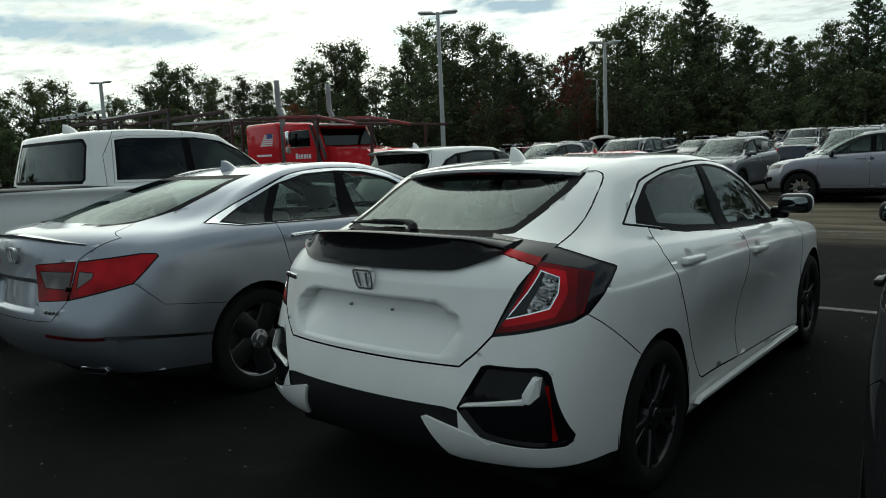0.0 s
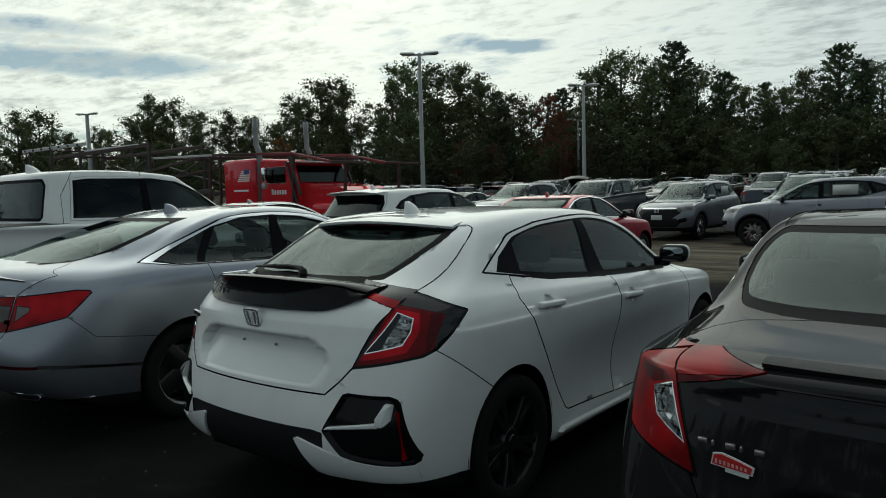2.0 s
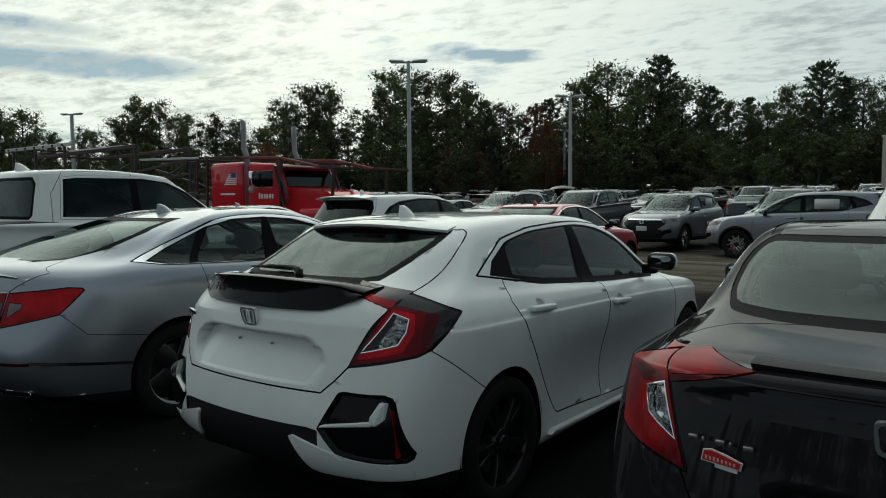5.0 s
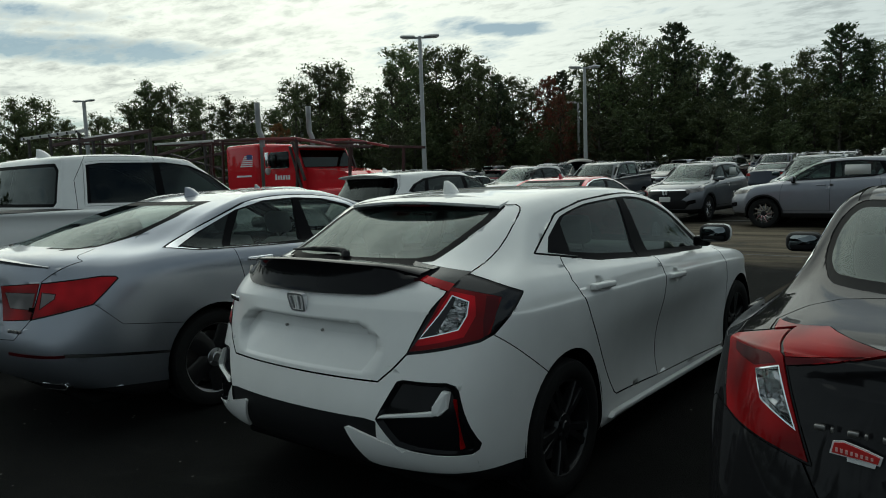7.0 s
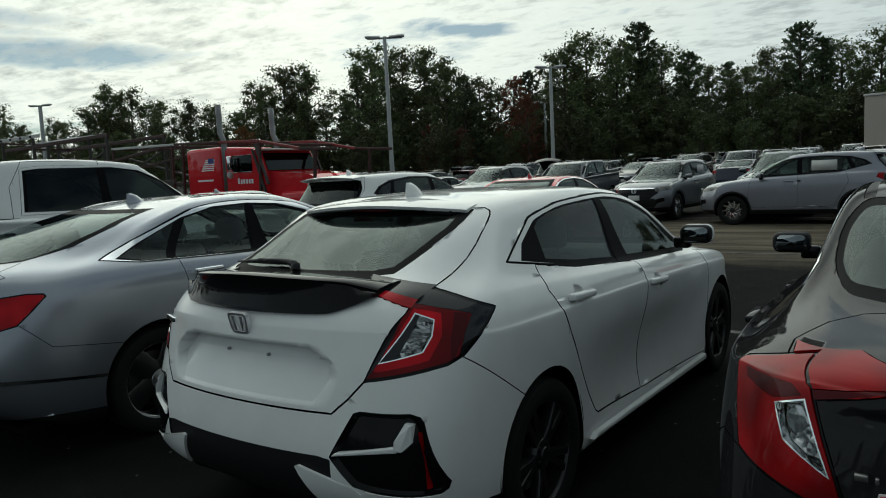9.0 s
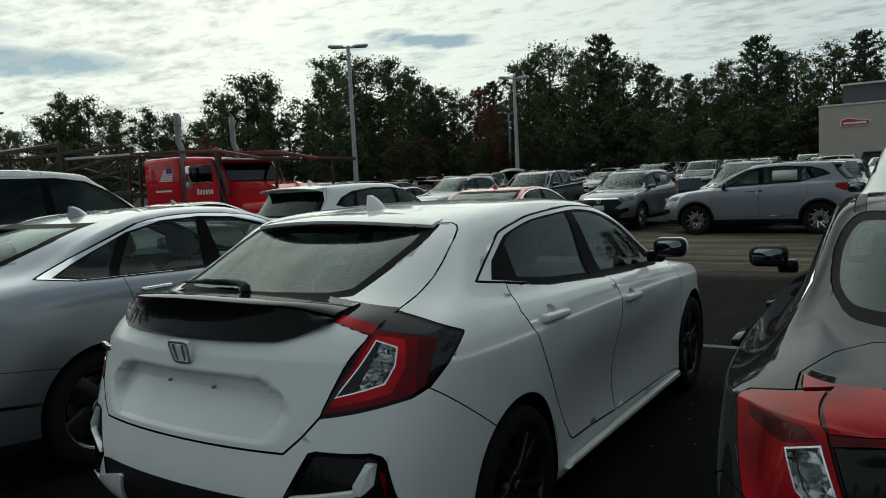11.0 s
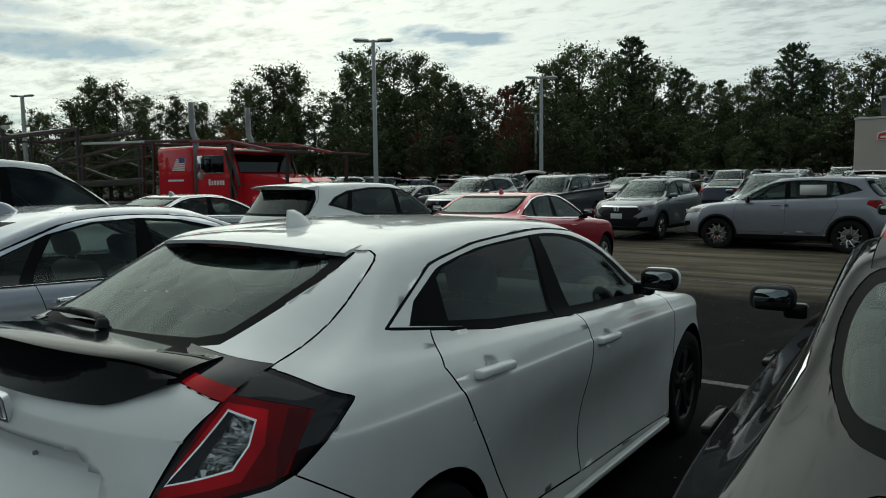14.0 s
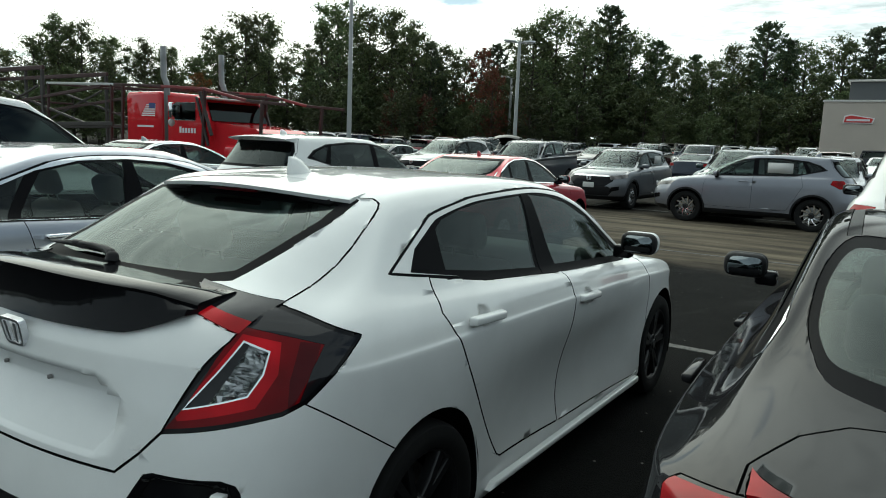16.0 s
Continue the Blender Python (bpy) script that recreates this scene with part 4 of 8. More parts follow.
    sh.cut("rear", glass_r, "rear_frit", lambda c, n: c.y > 0.25, ["tailgate"])
    sh.cut("rear", mirrored([(0.38, 1.158), (0.44, 1.168), (0.462, 1.235), (0.480, 1.30), (0.472, 1.345)]), "rear_glass", lambda c, n: c.y > 0.25, ["rear_frit"])
    dlo = [(0.852, 1.147), (1.40, 1.060), (2.08, 1.003), (2.98, 0.955), (3.13, 0.988), (2.72, 1.24), (2.50, 1.328), (2.34, 1.358), (2.05, 1.377), (1.592, 1.365), (1.41, 1.348), (1.21, 1.318), (1.155, 1.300)]
    dlo = smooth_chain(dlo, 4, 12)
    sh.both("side", dlo, "seal", SIDE)
    sh.both("side", inset_poly(dlo, 0.008), "trim", SIDE, ["seal"])
    sh.both("side", [(0.85, 1.165), (1.40, 1.082), (2.08, 1.026), (3.02, 0.978), (3.1, 0.9), (0.85, 0.9)], "seal", SIDE, ["trim"])
    inner = [(0.957, 1.140), (1.40, 1.066), (2.08, 1.010), (2.98, 0.962), (3.06, 0.990), (2.70, 1.215), (2.48, 1.300), (2.30, 1.336), (2.05, 1.354), (1.60, 1.343), (1.41, 1.326), (1.23, 1.297), (1.17, 1.276), (1.04, 1.222)]
    inner = smooth_chain(inner, 4, 12)
    sh.both("side", inner, "seal", SIDE, ["trim"])
    sh.both("side", [(0.968, 1.150), (1.066, 1.134), (1.135, 1.268), (1.04, 1.222)], "quarter_panel", SIDE, ["seal"])
    sh.both("side", [(1.165, 1.125), (1.45, 1.086), (1.885, 1.046), (1.955, 1.347), (1.60, 1.337), (1.41, 1.320), (1.25, 1.290), (1.19, 1.262)], "rear_side_glass", SIDE, ["seal"])
    sh.both("side", [(2.09, 1.035), (2.90, 0.985), (2.98, 0.992), (2.68, 1.205), (2.46, 1.291), (2.28, 1.329), (2.05, 1.347)], "front_side_glass", SIDE, ["seal"])
    sh.both("side", [(1.905, 1.0), (2.07, 1.0), (2.03, 1.375), (1.968, 1.375)], "pillar", SIDE, ["seal"])
    ws = mirrored([(0.66, 0.99), (0.63, 1.10), (0.575, 1.25), (0.50, 1.368)])
    sh.cut("rear", ws, "windscreen", lambda c, n: n.y > 0.12 and c.y > 2.3 and n.z > 0.3)
    handle_cup(sh, 1.262, 0.958, "rear_door")
    handle_cup(sh, 2.262, 0.876, "front_door")
    tab = {
        "body": ("body", WHITE, 0.0030, 0.03, 0, ""), "bumper": ("rear_bumper", WHITE, 0.0018, 0.03, 0, ""),
        "tailgate": ("tailgate", WHITE, 0.0058, 0.03, 0, ""), "bonnet": ("bonnet", WHITE, 0.002, 0.02, 0, ""),
        "rear_door": ("rear_door", WHITE, 0.0046, 0.025, 0, ""), "front_door": ("front_door", WHITE, 0.0034, 0.025, 0, ""),
        "valance": ("valance", BLACK, 0.0, 0.02, -0.006, "matt black lower bumper"), "blade": ("blade", WHITE, 0.0, 0.03, 0.006, "white lower blade"),
        "insert_rim": ("insert_rim", PIANO, 0.0, 0.01, 0.002, "gloss black vent surround"), "insert": ("insert", PIANO, 0.0, 0.0, 0.0, "black vent insert"),
        "lamp_edge": ("lamp_edge", PIANO, 0.0, 0.03, -0.003, ""), "lamp_red": ("tail_lamp", REDDEEP, 0.0, 0.012, 0.002, "red tail lamp lens"), "lamp_glow": ("lamp_strip", REDGLOW, 0.0, 0.012, 0.002, "bright red lamp strip"),
        "lamp_hood": ("lamp_hood", SMOKE, 0.0005, 0.012, 0.003, "smoked lamp cover"), "lamp_border": ("lamp_border", SMOKE, 0.0005, 0.012, 0.0015, "smoked lamp border"), "lamp_dark": ("lamp_reflector", REDDARK, 0.0, 0.01, 0.002, "dark red reflector"),
        "lamp_bezel": ("lamp_bezel", CHROME, 0.0, 0.02, 0.0025, "chrome lamp bezel"), "lamp_clear": ("clear_lens", CLEARLENS, 0.0, 0.0, 0.0, "clear lamp lens"),
        "inner_hood": ("inner_lamp_hood", SMOKE, 0.0005, 0.012, 0.003, "smoked lamp cover"), "inner_red": ("inner_lamp", REDGLOW, -0.002, 0.012, 0.004, "red lamp lens"),
        "rear_frit": ("rear_window_border", SEAL, 0.0, 0.008, -0.002, "black glass border"), "rear_glass": ("rear_window", GLASS, 0.0, 0.0, -0.002, "tinted rear window"),
        "seal": ("window_seal", SEAL, 0.0, 0.012, -0.001, "black window seal"), "trim": ("window_trim", WHITE, 0.0, 0.012, 0.002, "white window trim"),
        "quarter_panel": ("quarter_panel", SEAL, 0.0, 0.01, 0.0, "black quarter panel"), "pillar": ("pillar_cover", SEAL, 0.0, 0.01, 0.001, "black pillar cover"),
        "rear_side_glass": ("rear_side_window", GLASS, 0.0, 0.0, -0.003, "tinted side window"), "front_side_glass": ("front_side_window", GLASS, 0.0, 0.0, -0.003, "tinted side window"),
        "windscreen": ("windscreen", GLASS_CLEAR, 0.0, 0.0, -0.002, "clear windscreen"), "side_marker": ("side_marker", REDLENS, 0.0, 0.01, 0.004, "red side marker"),
        "lamp_fin": ("lamp_fin", SMOKE, 0.0, 0.01, -0.004, "dark lamp fins"),
    }
    crystal(car, sh, "lamp_clear_r", -0.024, 5)
    crystal(car, sh, "lamp_clear_l", -0.024, 6)
    made = emit(car, sh, tab)
    for s in (1, -1):
        # light bar across the clear lens
        p, q = (0.60, 0.925), (0.755, 0.955)
        tube = tube_bm([(s * (poly_x(*a) - 0.004), poly_y(*a) + 0.004, a[1]) for a in (p, q)], 0.006, 6)
        part("light_bar", tube, ALLOY, car)
        # white fin and red reflector in each vent
        for poly in ([(0.488, 0.562), (0.70, 0.579), (0.70, 0.600), (0.50, 0.574)], [(0.694, 0.585), (0.718, 0.582), (0.736, 0.605), (0.737, 0.667), (0.717, 0.674), (0.700, 0.622)]):
            bm = prism_bm(poly, 0.045, bevel=0.005)
            for v in bm.verts:
                x, z, d = v.co.x, v.co.y, v.co.z
                surf = 0.0455 + 0.55 * max(0, x - 0.47) ** 1.15 + (0.03 if x > 0.70 and z > 0.6 else 0)
                v.co = Vector((s * x, surf + 0.030 - d, z))
            bmesh.ops.recalc_face_normals(bm, faces=bm.faces)
            part("vent_fin", bm, WHITE, car, "white vent fin", smooth=False)
        bm = prism_bm([(0.746, 0.638), (0.758, 0.640), (0.780, 0.438), (0.768, 0.434)], 0.02, bevel=0.002)
        for v in bm.verts:
            x, z, d = v.co.x, v.co.y, v.co.z
            v.co = Vector((s * x, 0.228 + (0.008 if z < 0.5 else 0.0) - d, z))
        bmesh.ops.recalc_face_normals(bm, faces=bm.faces)
        part("reflector", bm, REDLENS, car, "red rear reflector", smooth=False)
    # black lip spoiler across the tailgate
    rows = []
    for i in range(25):
        k = -1 + 2 * i / 24
        x = 0.54 * k
        a = abs(k)
        drop = 0.035 * a ** 2 + 0.024 * max(0, a - 0.80) / 0.20
        yl, zl = 0.116 + 0.165 * a ** 2.6, 1.174 - drop
        yb = 0.375 + 0.035 * a * a
        low = 1.036 + 0.008 * a * a + 0.048 * max(0, (a - 0.72) / 0.28) ** 1.6
        ylow = 0.100 + 0.088 * a ** 2.2 + 0.9 * (low - 1.036)
        rows.append([(x, yb, 1.151 - 0.02 * a * a), (x, (yb + yl) / 2, 1.162 - 0.6 * drop), (x, yl + 0.012, zl + 0.004), (x, yl, zl - 0.002), (x, yl + 0.004, zl - 0.012),
                     (x, (yl + ylow) / 2 + 0.022 * (1 - a), zl * 0.6 + low * 0.4), (x, ylow + 0.010, low + 0.016), (x, ylow, low), (x, ylow + 0.06, low - 0.002), (x, yb + 0.02, 1.12)])
    wing_part("lip_spoiler", rows, PIANO, car, "gloss black tailgate spoiler")
    # white roof spoiler above the rear window
    rows = []
    for i in range(25):
        k = -1 + 2 * i / 24
        x = 0.50 * k
        a = abs(k)
        bow = 0.085 * a ** 3
        z0 = 1.408 - 0.030 * a * a
        yt = 0.845 + bow * 1.2
        rows.append([(x, 1.16, z0 + 0.004), (x, 1.02, z0 + 0.002), (x, yt + 0.02, z0 - 0.010), (x, yt, z0 - 0.017), (x, yt + 0.006, z0 - 0.030), (x, yt + 0.07, z0 - 0.042), (x, 0.99, z0 - 0.05), (x, 1.12, z0 - 0.03)])
    wing_part("roof_spoiler", rows, WHITE, car, "white roof spoiler")
    for s in (1, -1):
        bm = box_bm(0.30, 0.44, 0.915, 0.96, 1.335, 1.366, 0.008)
        for v in bm.verts:
            v.co.x *= s
        bmesh.ops.recalc_face_normals(bm, faces=bm.faces)
        part("spoiler_foot", bm, BLACK, car)
    part("brake_light", box_bm(-0.12, 0.12, 0.872, 0.89, 1.362, 1.372, 0.003), REDDARK, car, "high brake light")
    part("aerial", fin_bm(1.13, 1.418, 0.07, 0.19, 0.032), WHITE, car, "white shark-fin aerial")
    # wiper
    bm = tube_bm([(0.0, 0.385, 1.168), (-0.015, 0.392, 1.178), (-0.05, 0.400, 1.185), (-0.13, 0.410, 1.188), (-0.20, 0.416, 1.186), (-0.25, 0.420, 1.182)], [0.016, 0.017, 0.013, 0.009, 0.008, 0.007], 8)
    w = part("wiper", bm, BLACK, car, "black rear wiper")
    part("wiper_blade", tube_bm([(-0.08, 0.414, 1.174), (-0.20, 0.420, 1.178), (-0.30, 0.424, 1.178), (-0.42, 0.428, 1.172)], [0.006, 0.011, 0.010, 0.005], 6), BLACK, w)
    part("wiper_pivot", lathe_bm([(0.001, 0.030), (0.013, 0.029), (0.019, 0.020), (0.022, 0.0)], "Z", 16, None, pose(0.0, 0.385, 1.156, -12)), BLACK, w)
    part("wiper_clip", box_bm(-0.275, -0.225, 0.412, 0.432, 1.172, 1.192, 0.006), BLACK, w)
    # badge: chrome frame with a plain chrome core
    m_b = pose(0, 0.080, 0.990, 90 + 12)
    frame_o, frame_i = round_poly([(-0.048, -0.042), (0.048, -0.042), (0.056, 0.042), (-0.056, 0.042)], 0.022), round_poly([(-0.039, -0.034), (0.039, -0.034), (0.046, 0.034), (-0.046, 0.034)], 0.016)
    bm = bmesh.new()
    n = len(frame_o)
    vs = [[bm.verts.new(m_b @ Vector((x, y, z))) for x, y in poly] for poly, z in ((frame_o, -0.012), (frame_o, 0.007), (frame_i, 0.007), (frame_i, -0.004))]
    for a, b in zip(vs, vs[1:]):
        for i in range(n):
            bm.faces.new((a[i], a[(i + 1) % n], b[(i + 1) % n], b[i]))
    bmesh.ops.recalc_face_normals(bm, faces=bm.faces)
    badge = part("badge", bm, BADGE, car, "plain chrome badge", smooth=False)
    for sx in (-1, 1):
        part("badge_core", prism_bm([(sx * 0.013, -0.030), (sx * 0.024, -0.030), (sx * 0.032, 0.030), (sx * 0.017, 0.030)], 0.008, m_b), BADGE, badge, smooth=False)
    # model name as plain chrome bars, plate bolt holes
    for k in range(4):
        x = -0.53 + 0.030 * k
        part("name_bar", box_bm(x, x + 0.022, 0.112 - 0.012 * k, 0.122 - 0.012 * k, 0.957, 0.979, 0.002), CHROME, car, "chrome lettering bar")
    for x, z in ((-0.12, 0.87), (0.115, 0.87), (-0.13, 0.755), (0.10, 0.755)):
        part("bolt_hole", lathe_bm([(0.001, 0.0), (0.006, 0.0), (0.0065, 0.010)], "Y", 10, None, pose(x, 0.087 + (z - 0.755) * 0.18, z)), PLATEHOLE, car)
    part("plate_pad", tube_bm([(-0.14, 0.093, 0.80), (-0.10, 0.094, 0.80), (-0.08, 0.091, 0.785), (0.06, 0.091, 0.785), (0.08, 0.094, 0.80), (0.13, 0.095, 0.80)], 0.0035, 6), WHITE, car)
    part("release_button", box_bm(-0.03, 0.03, 0.11, 0.13, 0.915, 0.93, 0.004), BLACK, car)
    # door handles, mirrors
    for y, z, x in ((1.262, 0.953, 0.880), (2.262, 0.872, 0.886)):
        for s in (1, -1):
            bm = handle_bm(0.245, 0.036, 0.034)
            bmesh.ops.transform(bm, matrix=pose(s * x, y, z, 0, 0, 0 if s > 0 else 180) @ pose(0, 0, 0, -3 * s), verts=bm.verts)
            h = part("door_handle", bm, WHITE, car, "white door handle")
    for s in (1, -1):
        mirror_parts(car, s, 1.062, 2.80, 1.005, WHITE)
    # side sill blade and rear mud flare
    for s in (1, -1):
        pts = [(1.36, 0.245), (3.22, 0.185), (3.22, 0.220), (1.40, 0.268)]
        bm = prism_bm(pts, 0.03, bevel=0.008)
        for v in bm.verts:
            v.co = Vector((s * (0.860 + v.co.z), v.co.x, v.co.y))
        bmesh.ops.recalc_face_normals(bm, faces=bm.faces)
        part("side_skirt", bm, WHITE, car, "white side skirt", smooth=False)
    put_wheels(car, 0.878, 0.93, 3.63, 0.323, 0.232, 0.235, (5, True, 0.0, 0.038), ALLOYDARK, ALLOYDARK)
    liner(car, 0.875, 0.93, 3.63, 0.375, 0.335)
    underbody(car, 0.72, 0.30, 4.1)
    seat_set(car, [(1.30, True), (2.15, False)], 0.32)
    dashboard(car, 2.75, 0.98)
    part("parcel_shelf", box_bm(-0.52, 0.52, 0.50, 1.05, 0.93, 0.96, 0.01), CABIN, car)
    return car


white_hatchback(pose(0, 0, 0))

# ---- the silver sedan ----
def badge_at(car, m_b, k=1.0, mat=None):
    """A plain chrome badge: an open frame with two upright bars."""
    fo = round_poly([(-0.050 * k, -0.042 * k), (0.050 * k, -0.042 * k), (0.058 * k, 0.042 * k), (-0.058 * k, 0.042 * k)], 0.022 * k)
    fi = round_poly([(-0.041 * k, -0.034 * k), (0.041 * k, -0.034 * k), (0.048 * k, 0.034 * k), (-0.048 * k, 0.034 * k)], 0.016 * k)
    bm = bmesh.new()
    n = len(fo)
    vs = [[bm.verts.new(m_b @ Vector((x, y, z))) for x, y in poly] for poly, z in ((fo, -0.012), (fo, 0.007), (fi, 0.007), (fi, -0.004))]
    for a, b in zip(vs, vs[1:]):
        for i in range(n):
            bm.faces.new((a[i], a[(i + 1) % n], b[(i + 1) % n], b[i]))
    bmesh.ops.recalc_face_normals(bm, faces=bm.faces)
    badge = part("badge", bm, mat or BADGE, car, "plain chrome badge", smooth=False)
    for sx in (-1, 1):
        part("badge_bar", prism_bm([(sx * 0.013 * k, -0.030 * k), (sx * 0.024 * k, -0.030 * k), (sx * 0.032 * k, 0.030 * k), (sx * 0.017 * k, 0.030 * k)], 0.006, m_b), mat or BADGE, badge, smooth=False)
    return badge


def silver_sedan(m):
    car = thing("silver_sedan", "silver-blue four-door sedan with big red tail lamps, parked on asphalt", "car", "", m)
    rows = sedan_rings()
    for r, d in ((7, 0.20), (8, 0.17), (9, 0.06)):
        for c, k in ((0, 1.0), (1, 1.0), (2, 0.9), (3, 0.6), (4, 0.3)):
            x, y, z = rows[r][c]
            rows[r][c] = (x, y - d * k, z)
    sh = Shell(shell_bm(scaled(rows, 0.93 / 0.897, 4.88 / 4.63, 1.465 / 1.415), 6, 6))
    for y in (1.15, 3.98):
        sh.cut("side", circle_poly(y, 0.345, 0.375, 36), "arch", lambda c, n: abs(c.x) > 0.45)
    sh.drop("arch")
    sh.cut("side", [(-0.3, 0.1), (1.0, 0.1), (1.0, 0.615), (0.51, 0.688), (-0.3, 0.688)], "bumper")
    sh.cut("side", [(-0.3, 0.688), (0.51, 0.688), (0.375, 0.824), (-0.3, 0.824)], "bumper")
    sh.both("side", [(1.30, 1.08), (1.29, 1.0), (1.40, 0.80), (1.46, 0.50), (1.55, 0.34), (2.17, 0.30), (2.17, 1.385), (1.72, 1.375), (1.48, 1.31)], "rear_door", SIDE)
    sh.both("side", [(2.17, 0.30), (3.40, 0.26), (3.48, 0.45), (3.44, 0.75), (3.34, 0.98), (2.62, 1.29), (2.30, 1.37), (2.17, 1.385)], "front_door", SIDE)
    sh.cut("top", mirrored([(0.75, 3.5), (0.72, 4.4), (0.5, 4.66), (0.3, 4.72)]), "bonnet", lambda c, n: n.z > 0.3 and c.y > 3.3)
    sh.cut("rear", mirrored([(0.30, 0.625), (0.47, 0.632), (0.577, 0.752), (0.610, 0.985)]), "boot_lid", lambda c, n: c.y < 0.58 and abs(n.x) < 0.9)
    sh.cut("rear", mirrored([(0.6055, 0.955), (0.668, 1.03), (0.718, 1.078), (0.55, 1.15)]), "boot_lid", lambda c, n: c.y < 0.58 and abs(n.x) < 0.9)
    # plate recess
    sh.cut("rear", mirrored([(0.30, 0.66), (0.33, 0.83), (0.28, 0.86)]), "rec", REAR, ["boot_lid"])
    sh.cut("rear", mirrored([(0.27, 0.68), (0.295, 0.805), (0.26, 0.83)]), "rec_in", REAR, ["rec"])
    sh.shift("rec_in", lambda c: (0, 0.03, 0))
    sh.retag("rec", "boot_lid")
    sh.retag("rec_in", "boot_lid")
    sh.cut("side", [(-0.3, 0.05), (1.0, 0.05), (1.0, 0.25), (0.5, 0.30), (-0.3, 0.345)], "valance", None, ["bumper"])
    corner = lambda c, n: n.x - n.y > 0.15 and c.y < 0.8
    lamp = [(0.489, 0.752), (0.846, 0.825), (0.914, 0.895), (0.974, 0.966), (0.962, 0.982), (0.886, 0.990), (0.556, 0.968)]
    sh.both(45, lamp, "lamp_edge", corner)
    sh.both(45, inset_poly(lamp, 0.006), "lamp_red", corner, ["lamp_edge"])
    sh.both(45, [(0.558, 0.915), (0.648, 0.904), (0.640, 0.872), (0.540, 0.808)], "lamp_bezel", corner, ["lamp_red"])
    sh.both(45, inset_poly([(0.558, 0.915), (0.648, 0.904), (0.640, 0.872), (0.540, 0.808)], 0.005), "lamp_clear", corner, ["lamp_bezel"])
    sh.both("rear", [(0.262, 0.940), (0.335, 0.738), (0.572, 0.754), (0.596, 0.966)], "lid_lamp", REAR, ["boot_lid"])
    sh.both("rear", [(0.315, 0.905), (0.385, 0.815), (0.568, 0.812), (0.576, 0.908)], "lid_clear", REAR, ["lid_lamp"])
    # chrome line and reflector round the bumper
    sh.both("rear", [(0.42, 0.540), (0.78, 0.530), (0.78, 0.545), (0.42, 0.558)], "bump_reflector", REAR, ["bumper"])
    sh.both("side", [(0.20, 0.534), (0.80, 0.452), (0.80, 0.466), (0.20, 0.551)], "chrome_line", lambda c, n: c.x > 0.78, ["bumper"])
    back = lambda c, n: n.y < -0.1 and c.y > 0.38
    gl = mirrored([(0.45, 1.135), (0.56, 1.145), (0.60, 1.20), (0.585, 1.30), (0.515, 1.392)])
    sh.cut("rear", gl, "rear_frit", back)
    sh.cut("rear", mirrored([(0.49, 1.146), (0.545, 1.156), (0.565, 1.20), (0.552, 1.29), (0.485, 1.372)]), "rear_glass", back, ["rear_frit"])
    dlo = [(0.845, 1.120), (1.14, 1.070), (1.70, 1.055), (2.60, 1.020), (3.22, 1.000), (3.32, 1.022), (2.66, 1.328), (2.38, 1.390), (2.08, 1.411), (1.76, 1.401), (1.48, 1.345), (1.12, 1.215)]
    dlo = smooth_chain(dlo, 5, 11)
    sh.both("side", dlo, "seal", SIDE)
    sh.both("side", inset_poly(dlo, 0.006), "trim", SIDE, ["seal"])
    sh.both("side", [(0.955, 1.112), (1.14, 1.077), (1.70, 1.062), (2.60, 1.027), (3.16, 1.007), (3.24, 1.025), (2.62, 1.306), (2.36, 1.367), (2.08, 1.388), (1.77, 1.378), (1.50, 1.324), (1.15, 1.195)], "seal", SIDE, ["trim"])
    sh.both("side", [(0.985, 1.122), (1.14, 1.088), (1.275, 1.083), (1.435, 1.297), (1.40, 1.288), (1.15, 1.187)], "quarter_glass", SIDE, ["seal"])
    sh.both("side", [(1.345, 1.086), (1.98, 1.066), (2.055, 1.378), (1.78, 1.370), (1.53, 1.322)], "rear_side_glass", SIDE, ["seal"])
    sh.both("side", [(2.15, 1.058), (3.05, 1.025), (3.15, 1.032), (2.60, 1.291), (2.35, 1.355), (2.12, 1.376)], "front_side_glass", SIDE, ["seal"])
    sh.both("side", [(1.995, 1.03), (2.14, 1.03), (2.11, 1.42), (2.065, 1.42)], "pillar", SIDE, ["seal"])
    sh.cut("rear", mirrored([(0.69, 1.03), (0.66, 1.14), (0.60, 1.29), (0.52, 1.40)]), "windscreen", lambda c, n: n.y > 0.12 and c.y > 2.4 and n.z > 0.3)
    P = SILVER
